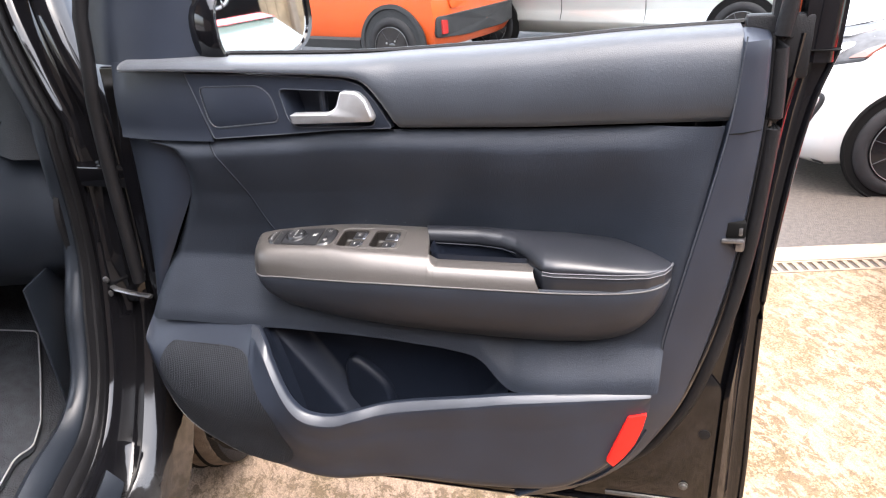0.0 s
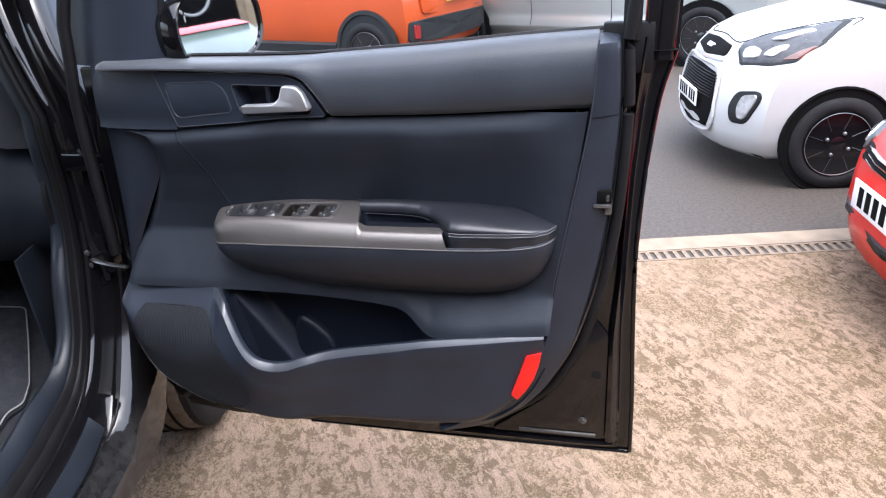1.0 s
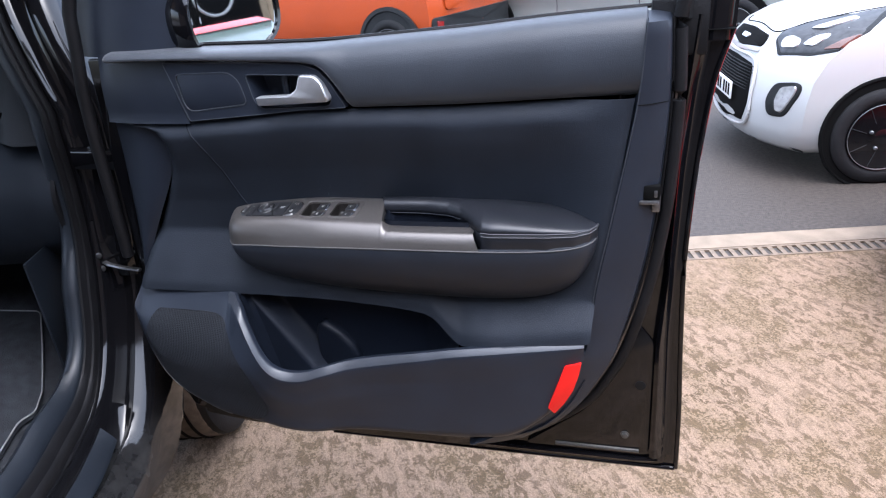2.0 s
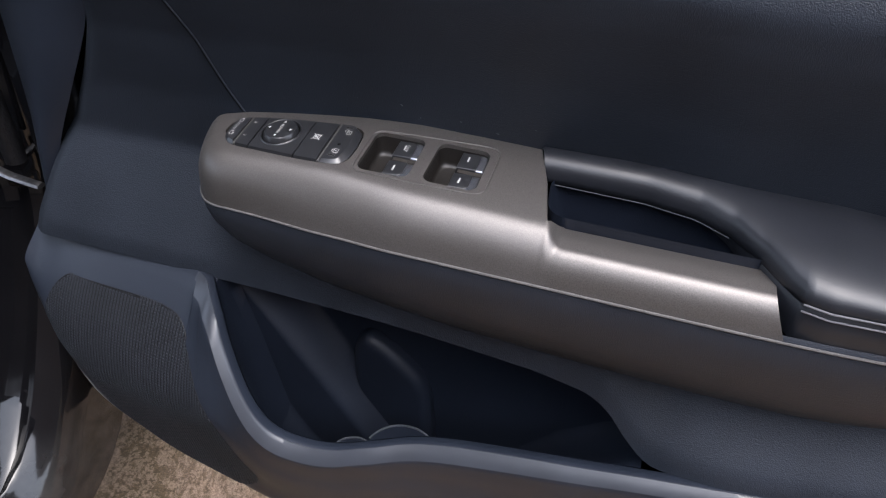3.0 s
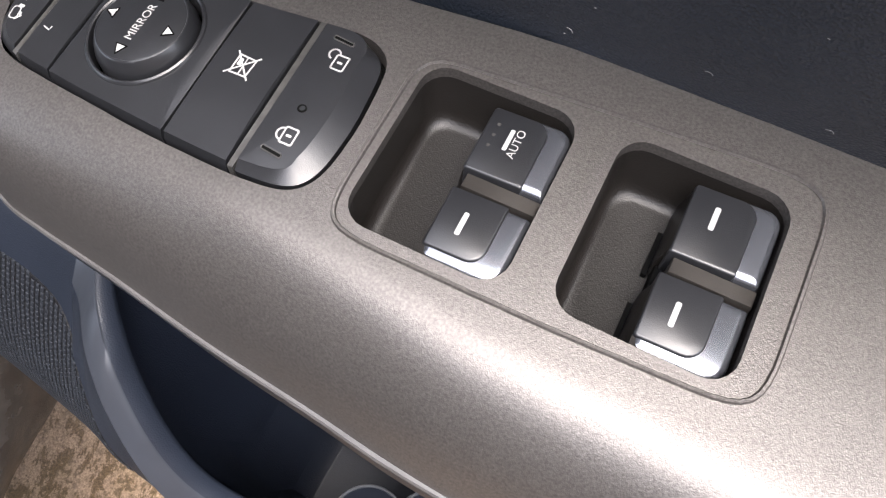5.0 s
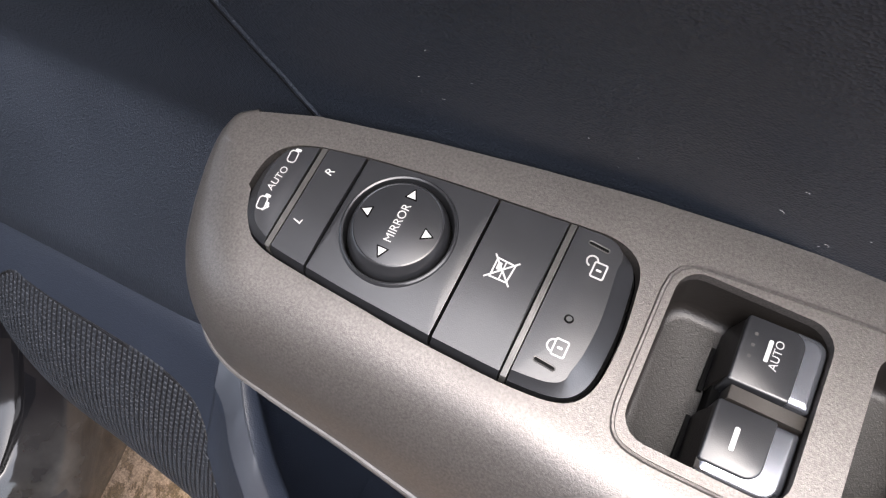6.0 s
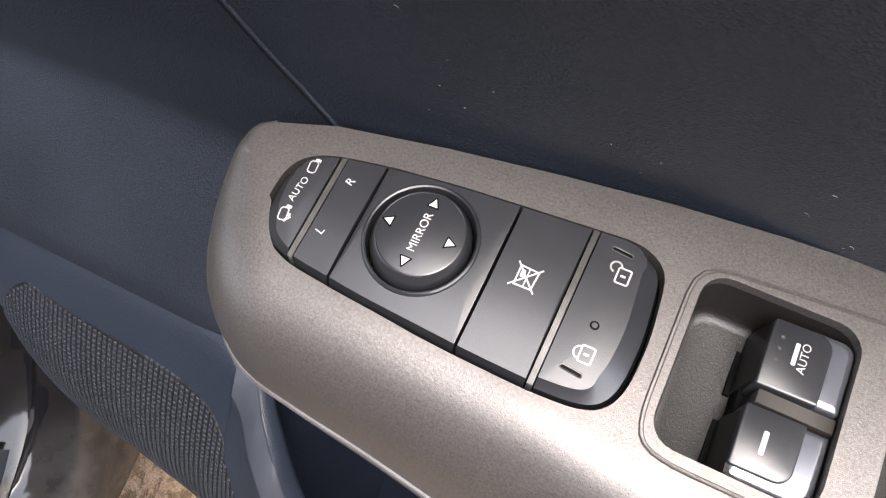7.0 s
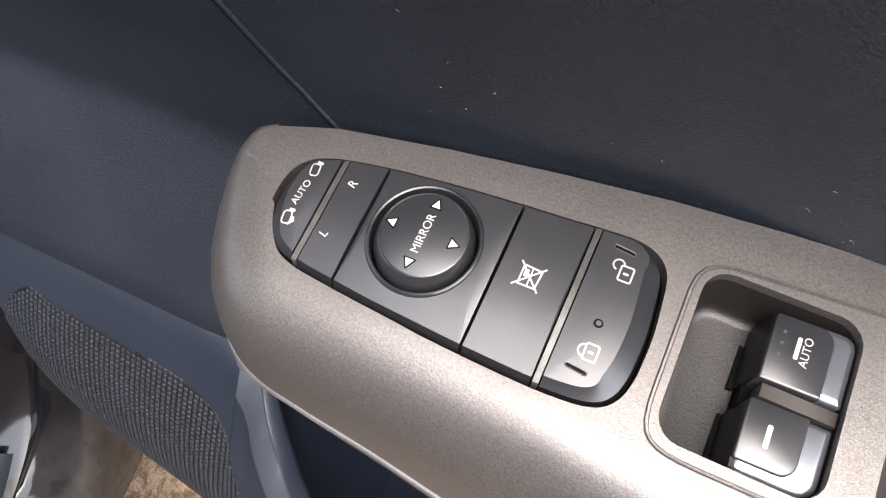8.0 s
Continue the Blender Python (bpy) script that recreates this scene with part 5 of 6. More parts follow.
def seal():
    pts = [(STRIP_OUT(z) + 0.013 + 0.004 * math.sin(3 * z), 0.030 + 0.012 * max(0, (0.75 - z) / 0.3), z) for z in xs(0.47, 1.24, 50)]
    low = [(0.45, 0.06, 0.432), (0.60, 0.055, 0.432), (0.68, 0.050, 0.436), (0.73, 0.045, 0.448)]
    return tube(low + [p for p in pts if p[0] > 0.76] + [(1.000, 0.030, 1.30), (1.012, 0.030, 1.42), (1.022, 0.032, 1.56)], 0.0105, 10)


part("door_seal", seal(), RUBBER, door, "black rubber door seal")
part("edge_bead", tube([(STRIP_OUT(z) + 0.001, 0.026, z) for z in xs(0.50, 1.24, 40)], 0.0025, 6), RUBBER, door)
part("latch_mouth", box(0.950, 0.976, 0.002, 0.03, 0.962, 0.986, 0.002), GAP, door)
part("latch_plate", box(0.944, 0.974, -0.001, 0.028, 0.9545, 0.9610, 0.002, box(0.964, 0.977, 0.003, 0.03, 0.940, 0.966, 0.003, box(0.966, 0.972, 0.001, 0.03, 0.966, 0.979, 0.002))), LATCH, door, "grey steel latch plate")

# window frame: sloping front pillar, roof rail and rear upright
bm = tube([(1.043, 0.075, 1.20), (1.050, 0.078, 1.40), (1.060, 0.085, 1.62)], 0.028, 12, flatten=0.9, up=(0, 1, 0))
window_frame = part("window_frame", bm, GLOSS, door, "black window frame")
part("rear_upright_trim", loft([[(x, y, z) for x, y in ((0.982, 0.050), (0.990, 0.040), (1.004, 0.040), (1.012, 0.048), (1.010, 0.085), (0.985, 0.085))] for z in (1.235, 1.40, 1.62)], ring=True, caps=True), RUBBER, door)
part("rear_upright_face", loft([[(x, y, z) for x, y in ((1.022, 0.046), (1.074 + 0.02 * (z - 1.235), 0.066), (1.074 + 0.02 * (z - 1.235), 0.076), (1.020, 0.058))] for z in (1.215, 1.235, 1.237, 1.40, 1.62)], ring=True, caps=True), GLOSS, door)
part("corner_filler", box(0.950, 1.034, 0.046, 0.070, 1.180, 1.264, 0.005), RUBBER, door, "black rubber corner plug")
part("frame_joint", box(1.024, 1.072, 0.0475, 0.072, 1.216, 1.2174, 0.0005), GAP, door)
part("roof_rail", tube([(1.06, 0.085, 1.62), (0.75, 0.09, 1.66), (0.45, 0.085, 1.62), (0.20, 0.075, 1.45), (0.0, 0.065, 1.28)], 0.022, 10, up=(0, 1, 0)), GLOSS, door)

GLASS_PANE = [(0.118, 1.205), (0.60, 1.222), (1.002, 1.24), (1.02, 1.60), (0.75, 1.645), (0.47, 1.605), (0.26, 1.47), (0.125, 1.33)]
pane = part("window_glass", prism(GLASS_PANE, 0.068, 0.0715), GLASS, door, "clear side window glass")
pane.visible_shadow = False
part("waist_seal", tube([(x, 0.066, BELT(x) + 0.003) for x in xs(0.13, 0.985, 30)], 0.004, 6), RUBBER, door)


def sail():
    """The black corner that carries the mirror, with the soft flank of the frame seal in front of it."""
    rows = []
    for z in xs(1.212, 1.42, 16):
        t = (z - 1.212) / 0.208
        x0, x1 = -0.092 + 0.035 * t * t, 0.122 + 0.022 * t
        rows.append([(x0 + (x1 - x0) * s, 0.040 + 0.012 * s - 0.020 * math.sin(math.pi * s) ** 0.7 + 0.02 * (1 - s) ** 2 + 0.02 * t, z) for s in xs(0, 1, 14)])
    return skin(rows, (0, -1, 0), 0.012)


part("mirror_sail", sail(), PLASTIC, door, "black mirror corner trim")
part("run_seal", tube([(0.126, 0.058, 1.205), (0.130, 0.058, 1.30), (0.148, 0.062, 1.43)], 0.007, 8), RUBBER, door)
part("front_seal", tube([(-0.098, 0.040, 0.80), (-0.094, 0.034, 0.95), (-0.088, 0.028, 1.08), (-0.082, 0.024, 1.15), (-0.070, 0.024, 1.23), (-0.064, 0.024, 1.29), (-0.046, 0.030, 1.36), (0.0, 0.045, 1.47)], 0.012, 10), RUBBER, door, "black rubber front seal")

# door mirror outside
MN = Vector((0.957, -0.285, 0.065)).normalized()
MS = Vector((0.285, 0.957, 0)).normalized()
MU = MN.cross(MS) * -1
MU = MU if MU.z > 0 else -MU
MC = Vector((0.196, 0.150, 1.268))


def mirror_shape(scale, n=40):
    out = []
    for k in range(n):
        a = 2 * math.pi * k / n
        c, s = math.cos(a), math.sin(a)
        r = 1 / (abs(c) ** 2.8 + abs(s) ** 2.8) ** (1 / 2.8)
        u, v = 0.112 * r * c, 0.074 * r * s
        v += 0.006 * (u / 0.112)
        out.append((u * scale, v * scale))
    return out


def mirror_point(u, v, d):
    return MC + MS * u + MU * v + MN * d


rows = []
for s, d in ((0.93, -0.004), (0.97, 0.004), (1.03, 0.006), (1.07, 0.0), (1.10, -0.02), (1.06, -0.05), (0.90, -0.08), (0.6, -0.10), (0.05, -0.108)):
    rows.append([mirror_point(u * s, v * s, d) for u, v in mirror_shape(1.0)])
part("mirror_housing", loft(rows, ring=True, caps=True), GLOSS, door, "gloss black door mirror housing")
bm = bmesh.new()
bm.faces.new([bm.verts.new(mirror_point(u, v, -0.001)) for u, v in mirror_shape(0.955)])
part("mirror_glass", facing(bm, MN), MIRROR, door, "mirror glass", flat=True)
part("mirror_arm", tube([(0.08, 0.07, 1.215), (0.10, 0.10, 1.225), (0.15, 0.14, 1.235)], 0.022, 10, flatten=0.7), GLOSS, door)

# ---- the car that the door belongs to: r runs to its rear, o outwards ----
HINGE = Vector((-0.12, 0.10, 0))
REAR, OUT = Vector((0.27, -0.963, 0)).normalized(), Vector((0.963, 0.27, 0)).normalized()
car = tagged(empty("car"), "black car with its door open showing pillar and sill", "car")


def body(r, o, z):
    return HINGE + REAR * r + OUT * o + Vector((0, 0, z))


SEAL_LINE = spline([(-0.35, 1.70), (-0.14, 1.42), (-0.055, 1.28), (-0.012, 1.10), (-0.009, 0.95), (0.005, 0.83), (0.040, 0.73), (0.096, 0.604), (0.182, 0.525), (0.30, 0.500), (0.44, 0.487), (0.90, 0.48), (1.5, 0.48)], 6)
EDGE_LINE = spline([(-0.33, 1.70), (-0.11, 1.42), (-0.02, 1.28), (0.018, 1.10), (0.015, 0.95), (0.025, 0.83), (0.025, 0.72), (0.095, 0.585), (0.205, 0.458), (0.31, 0.410), (0.44, 0.408), (0.90, 0.405), (1.5, 0.405)], 6)


def swept(section, name, mat, label="", sharp=50, first=0, pillar=None):
    """A section of (w, d) pairs swept along pillar and sill: w runs from the seal (0) to the outer edge (1), d away from the opening.
    pillar is the section that the upright part has, where it differs."""
    rows = []
    k = len(SEAL_LINE)
    for i in range(first, k):
        row = []
        for n, ((w1, d1), (w0, d0)) in enumerate(zip(section, pillar or section)):
            f = min(1.0, max(0.0, (i - 46) / 8 if n < 9 else (i - 30) / 8))
            f = f * f * (3 - 2 * f)
            w, d = w0 + (w1 - w0) * f, d0 + (d1 - d0) * f
            p = [Vector(SEAL_LINE[n]) * (1 - w) + Vector(EDGE_LINE[n]) * w for n in (max(i - 1, 0), i, min(i + 1, k - 1))]
            t = (p[2] - p[0]).normalized()
            r, z = p[1].x + t.y * d, p[1].y - t.x * d
            row.append(body(r, -0.112 + 0.092 * w - 0.35 * max(0.0, z - 1.1), z))
        rows.append(row)
    bm = facing(loft(rows), REAR + Vector((0, 0, 1)))
    return part(name, bm, mat, car, label, sharp=sharp)


SILL = [(1.33, 0.060), (1.36, 0.040), (1.34, 0.028), (1.24, 0.017), (1.08, 0.008), (0.96, 0.001), (0.89, -0.004), (0.84, -0.005), (0.79, 0.004), (0.74, 0.026), (0.64, 0.029), (0.42, 0.010), (0.36, 0.002), (0.31, -0.003), (0.25, -0.004), (0.18, 0.004), (0.12, 0.006), (0.0, 0.004), (-0.10, 0.02), (-0.2, 0.05)]
PILLAR = [(1.42, 0.16), (1.42, 0.05), (1.38, 0.018), (1.28, 0.004), (1.12, -0.001), (0.98, -0.004), (0.93, 0.0), (0.90, 0.006), (0.84, 0.010), (0.74, 0.014), (0.64, 0.014), (0.42, 0.010), (0.36, 0.004), (0.31, -0.002), (0.25, -0.003), *SILL[15:]]
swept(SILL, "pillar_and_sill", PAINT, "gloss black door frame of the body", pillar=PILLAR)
swept([(0.13, 0.006), (0.125, -0.005), (0.09, -0.012), (0.04, -0.012), (0.01, -0.006), (-0.02, -0.010), (-0.06, -0.019), (-0.11, -0.019), (-0.16, -0.009), (-0.15, 0.003), (-0.06, 0.009)], "body_seal", RUBBER, "black rubber door-opening seal")
swept([(-0.17, 0.005), (-0.23, -0.006), (-0.38, -0.010), (-0.52, -0.006), (-0.64, 0.010), (-0.72, 0.034), (-0.76, 0.09)], "sill_trim", DARK_TRIM, "black plastic pillar and sill trim")
swept([(0.72, 0.008), (0.68, -0.002), (0.42, -0.002), (0.36, 0.008)], "sill_plate", DARK_TRIM, "grey-black sill step pad", first=50)
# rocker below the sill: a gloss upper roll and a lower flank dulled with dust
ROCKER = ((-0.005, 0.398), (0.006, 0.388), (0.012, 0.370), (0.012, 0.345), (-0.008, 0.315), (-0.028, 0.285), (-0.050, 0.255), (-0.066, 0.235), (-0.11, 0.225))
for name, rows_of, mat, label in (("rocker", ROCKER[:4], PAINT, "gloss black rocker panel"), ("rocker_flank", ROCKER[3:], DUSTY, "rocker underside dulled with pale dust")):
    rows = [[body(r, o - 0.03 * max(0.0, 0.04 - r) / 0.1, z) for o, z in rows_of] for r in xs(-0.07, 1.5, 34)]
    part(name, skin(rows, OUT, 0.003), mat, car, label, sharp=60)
# check strap between pillar and door
bm = box(-0.022, 0.022, -0.05, -0.006, 0.732, 0.762, 0.004)
bm.transform(Matrix.Translation(HINGE) @ Matrix(((REAR.x, OUT.x, 0, 0), (REAR.y, OUT.y, 0, 0), (0, 0, 1, 0), (0, 0, 0, 1))))
part("strap_bracket", bm, GLOSS, car)
part("check_strap", tube([(-0.205, 0.075, 0.767), (-0.170, 0.056, 0.768), (-0.130, 0.050, 0.765), (-0.088, 0.050, 0.761)], 0.0065, 8, flatten=0.55), LATCH, car, "steel door check strap")
for dx, dy, dz in ((0.0, 0.0, 0.0), (0.012, -0.004, -0.014), (0.010, -0.003, 0.016)):
    part("strap_bolt", turned([(0.007, 0.0), (0.007, 0.004), (0.004, 0.006)], 10, Matrix.Translation((-0.203 + dx, 0.064 + dy, 0.770 + dz)) @ Matrix.Rotation(math.pi / 2, 4, "X")), LATCH, car, "small steel bolt head")
for zz in (0.62, 1.00):
    part("hinge", tube([(-0.135, 0.085, zz - 0.03), (-0.135, 0.085, zz + 0.03)], 0.014, 10, box(-0.20, -0.09, 0.07, 0.095, zz - 0.02, zz + 0.02, 0.004)), GLOSS, car, "gloss black door hinge")

# footwell: kick panel, floor, dash end and mat
def panel_of(rows, name, mat, way, label="", parent=None, d=0.004):
    return part(name, skin(rows, way, d), mat, parent or car, label)


panel_of([[body(r + 0.05 * (z - 0.4), -0.216 - 0.03 * t, z) for t, r in ((0, 0.055), (0.1, 0.045), (0.3, -0.10), (1, -0.55))] for z in xs(0.30, 0.80, 6)], "kick_panel", DARK_TRIM, -OUT, "black footwell side panel")
panel_of([[body(r, o, 0.405 + max(0, -0.015 - r) * 0.26 + max(0, -0.33 - r) * 0.8) for r in xs(-0.75, 1.4, 20)] for o in xs(-1.45, -0.14, 10)], "footwell_carpet", CARPET, (0, 0, 1), "black carpeted footwell floor")
panel_of([[body(r, o, z) for r, z in ((-0.20, 0.70), (-0.08, 0.74), (-0.01, 0.82), (0.0, 0.93), (-0.06, 1.02), (-0.20, 1.08), (-0.50, 1.10))] for o in xs(-1.45, -0.150, 10)], "dashboard", DARK_TRIM, REAR, "dark soft dashboard", d=0.01)
DASH_END = rounded_poly([(-0.50, 0.72), (-0.18, 0.69), (-0.07, 0.73), (-0.002, 0.82), (0.008, 0.93), (-0.05, 1.02), (-0.20, 1.075), (-0.50, 1.09)], 0.03)
part("dashboard_end", loft([[body(r, o, z) for r, z in DASH_END] for o in (-0.152, -0.142)], ring=True, caps=True), RUBBER, car, "black dashboard end cover")
MAT = rounded_poly([(-0.30, -0.46), (-0.17, -0.40), (-0.015, -0.335), (0.074, -0.308), (0.105, -0.33), (0.161, -0.322), (0.235, -0.312), (0.62, -0.31), (0.62, -0.78), (-0.34, -0.78)], 0.02, 5)


def mat_z(r):
    return 0.425 + max(0, -0.015 - r) * 0.26


floor_mat = tagged(part("floor_mat", loft([[body(r, o, mat_z(r) - d) for r, o in MAT] for d in (0.012, 0.0)], ring=True, caps=True), CARPET), "black carpet floor mat with white edge piping", "floor mat")
part("piping", tube([body(r, o, mat_z(r) + 0.001) for r, o in MAT], 0.0019, 6, closed=True), PRINT, floor_mat, "white edge piping")
part("ring_emblem", tube([body(-0.05 + 0.085 * math.cos(a), -0.50 + 0.085 * math.sin(a), mat_z(-0.05 + 0.085 * math.cos(a)) + 0.002) for a in xs(0, 2 * math.pi * 35 / 36, 35)], 0.002, 6, closed=True), PRINT, floor_mat)
# shell of the cabin: roof, far side, rear, windscreen pillar and front wing
panel_of([[body(r, o, 1.70 + 0.03 * math.sin(math.pi * (o + 1.5) / 1.5)) for r in xs(-0.55, 3.25, 10)] for o in xs(-1.5, -0.08, 8)], "roof", GLOSS, (0, 0, 1), "black roof", d=0.03)
panel_of([[body(r, -1.56, z) for r in xs(-0.9, 3.25, 8)] for z in xs(0.3, 1.12, 4)], "far_side", GLOSS, OUT, d=0.05)
panel_of([[body(3.22, o, z) for o in xs(-1.5, 0.0, 4)] for z in xs(0.3, 1.7, 4)], "cabin_rear", CARPET, -REAR, d=0.03)
panel_of([[body(3.32 - 0.10 * max(0.0, z - 0.95) / 0.75, o, z) for o in xs(-1.55, 0.0, 5)] for z in xs(0.3, 1.7, 6)], "tailgate", GLOSS, REAR, "gloss black tailgate", d=0.03)
panel_of([[body(r, o, z) for o in xs(-1.5, 0.02, 6)] for r, z in ((-0.10, 1.09), (-0.45, 1.07), (-0.9, 1.03), (-1.3, 0.95), (-1.5, 0.80), (-1.55, 0.45))], "bonnet", GLOSS, (0, 0, 1), "black bonnet", d=0.02)
panel_of([[body(r, o, z) for o in xs(-1.45, -0.30, 6)] for r, z in ((-0.52, 1.07), (-0.30, 1.40), (-0.10, 1.70))], "windscreen", DARK_GLASS, REAR, "dark windscreen glass", d=0.006)
panel_of([[body(r, o, z) for r, o in ((-0.02 + k, -0.16), (-0.03 + k, -0.22), (-0.10 + k, -0.30), (-0.16 + k, -0.34))] for k, z in ((0.0, 1.03), (-0.16, 1.30), (-0.38, 1.70))], "pillar_trim", RUBBER, REAR, "black windscreen pillar trim")
# flank behind the open door: pillar, rear door and glass
panel_of([[body(r, o, z) for r in xs(1.18, 3.3, 6)] for o, z in ((-0.03, 0.30), (0.01, 0.40), (0.03, 0.62), (0.02, 0.86), (-0.02, 1.12))], "rear_door_panel", GLOSS, OUT, "gloss black rear door")
panel_of([[body(r, o, z) for r in xs(1.30, 3.2, 6)] for o, z in ((-0.03, 1.13), (-0.10, 1.40), (-0.17, 1.66))], "rear_door_glass", DARK_GLASS, OUT, "dark rear door glass")
panel_of([[body(r, o, z) for r in xs(1.16, 1.29, 2)] for o, z in ((-0.02, 1.12), (-0.09, 1.40), (-0.16, 1.70))], "door_pillar", GLOSS, OUT, "black door pillar")
# front wing with its wheel arch
rows = []
for r in xs(-1.5, -0.05, 40):
    dr = abs(r + 0.43)
    low = 0.30 if dr > 0.40 else 0.33 + math.sqrt(max(0, 0.40 ** 2 - dr ** 2))
    bulge = 0.03 * math.sin(math.pi * (r + 1.5) / 1.45)
    rows.append([body(r, o + bulge, low + (1.05 - low) * s) for o, s in ((-0.03, 0), (0.0, 0.06), (0.01, 0.3), (0.0, 0.6), (-0.02, 0.85), (-0.06, 1.0))])
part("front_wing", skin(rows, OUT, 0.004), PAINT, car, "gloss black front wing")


# ---- wheels and other cars ----
TYRE = material("tyre_rubber", (0.009, 0.009, 0.010), 0.7, spec=0.25, grain=0.5, grain_size=0.004, mottle=0.3, mottle_size=0.06)
RIM_BLACK = material("gloss_black_alloy", (0.005, 0.005, 0.006), 0.16, coat=0.4, mottle=0.2, mottle_size=0.03)
RIM_SILVER = material("silver_alloy", (0.45, 0.45, 0.47), 0.3, metal=0.8)
RIM_GREY = material("dark_grey_alloy", (0.17, 0.175, 0.18), 0.3, metal=0.6)
TRIM_BLACK = material("black_bumper_plastic", (0.014, 0.015, 0.016), 0.6, spec=0.25, grain=0.5, grain_size=0.002, mottle=0.2, mottle_size=0.1)
LAMP = material("lamp_lens", (0.55, 0.56, 0.57), 0.10, metal=0.6, coat=1.0, mottle=0.25, mottle_size=0.03)
LAMP_INNER = material("lamp_housing", (0.030, 0.030, 0.031), 0.40, coat=0.08, mottle=0.5, mottle_size=0.03)
PALE_SILVER = material("pale_silver_paint", (0.52, 0.51, 0.50), 0.32, metal=0.3, coat=0.5, mottle=0.06, mottle_size=0.3)
AMBER_LENS = material("brown_amber_lens", (0.12, 0.055, 0.040), 0.15, coat=0.8)
RED_LENS = material("red_lens", (0.22, 0.006, 0.006), 0.15, coat=0.8)
PLATE = material("number_plate_white", (0.78, 0.78, 0.76), 0.35)
YELLOW_PLATE = material("number_plate_yellow", (0.70, 0.48, 0.06), 0.35)
PALE_GLASS = material("pale_windscreen", (0.095, 0.125, 0.110), 0.15, spec=0.25, mottle=0.15, mottle_size=0.3)
CHROME = material("bright_chrome", (0.75, 0.76, 0.78), 0.1, metal=1.0)


SPOKE_GREY = material("dull_grey_spoke_edge", (0.06, 0.06, 0.064), 0.35, metal=0.5, mottle=0.1, mottle_size=0.02)


def wheel(parent, m, r, w, rim_mat, spokes=8):
    """A wheel whose outer face looks along the z axis of m: tyre, dish, spokes, hub and nuts."""
    ri = r * 0.70
    disc = part("wheel", turned([(ri * 1.02, -0.01), (ri * 1.0, 0.0), (ri * 0.96, -0.004), (ri * 0.93, -0.05), (ri * 0.3, -0.07), (ri * 0.01, -0.07)], 40, m), rim_mat, parent, "alloy wheel", sharp=35)
    part("tyre", turned([(ri, -w), (r * 0.93, -w), (r, -w * 0.85), (r, -w * 0.2), (r * 0.985, -w * 0.08), (r * 0.93, -0.002), (r * 0.80, 0.004), (ri * 1.03, -0.004), (ri, -0.012)], 48, m), TYRE, disc, "black tyre", sharp=35)
    for k in range(spokes):
        a = 2 * math.pi * k / spokes
        c, s = math.cos(a), math.sin(a)
        def q(rad, side, h):
            return m @ Vector((c * rad - s * side, s * rad + c * side, h))
        part("spoke", loft([[q(rad, -sw, h - 0.02), q(rad, -sw * 0.7, h), q(rad, sw * 0.7, h), q(rad, sw, h - 0.02)] for rad, sw, h in ((ri * 0.12, 0.022, -0.018), (ri * 0.45, 0.020, -0.012), (ri * 0.95, 0.030, -0.010))], ring=True, caps=True), rim_mat, disc)
    part("rim_lip", tube([m @ Vector((ri * 0.97 * math.cos(a), ri * 0.97 * math.sin(a), 0.001)) for a in xs(0, 2 * math.pi * 47 / 48, 47)], 0.0020, 6, closed=True), RIM_GREY, disc)
    for k in range(spokes):
        a = 2 * math.pi * k / spokes
        c, s = math.cos(a), math.sin(a)
        part("spoke_edge", tube([m @ Vector((c * rad - s * side, s * rad + c * side, h)) for rad, side, h in ((ri * 0.45, 0.014, -0.010), (ri * 0.92, 0.021, -0.008))], 0.0018, 5), SPOKE_GREY, disc)
    part("hub", turned([(ri * 0.26, -0.05), (ri * 0.25, -0.012), (ri * 0.17, -0.006), (ri * 0.01, -0.006)], 24, m), rim_mat, disc)
    for k in range(4):
        a = 2 * math.pi * (k + 0.5) / 4
        part("nut", turned([(0.010, -0.02), (0.010, 0.0), (0.006, 0.004)], 8, m @ Matrix.Translation((ri * 0.36 * math.cos(a), ri * 0.36 * math.sin(a), 0))), RIM_GREY, disc)


FRONT_WHEEL = Matrix.Translation(body(-0.46, 0.015, 0.35)) @ Matrix((( -REAR.x, 0, OUT.x, 0), (-REAR.y, 0, OUT.y, 0), (0, 1, 0, 0), (0, 0, 0, 1)))
wheel(car, FRONT_WHEEL, 0.35, 0.22, RIM_SILVER)
TREAD = material("dusty_tyre_tread", (0.105, 0.083, 0.064), 0.85, grain=0.5, grain_size=0.004, mottle=0.35, mottle_size=0.04)
part("tread", turned([(0.340, -0.196), (0.352, -0.185), (0.3525, -0.11), (0.352, -0.040), (0.340, -0.026)], 64, FRONT_WHEEL), TREAD, car, "tyre tread dulled with brown dust", sharp=60)
for dz in (-0.155, -0.115, -0.075):
    part("tread_groove", tube([FRONT_WHEEL @ Vector((0.3535 * math.cos(a), 0.3535 * math.sin(a), dz)) for a in xs(0, 2 * math.pi * 63 / 64, 63)], 0.0045, 6, closed=True), GAP, car)


def car_frame(x, y, heading):
    """Car space: its x runs forward, y to its left, z up."""
    return Matrix.Translation((x, y, 0)) @ Matrix.Rotation(math.atan2(heading[1], heading[0]), 4, "Z")


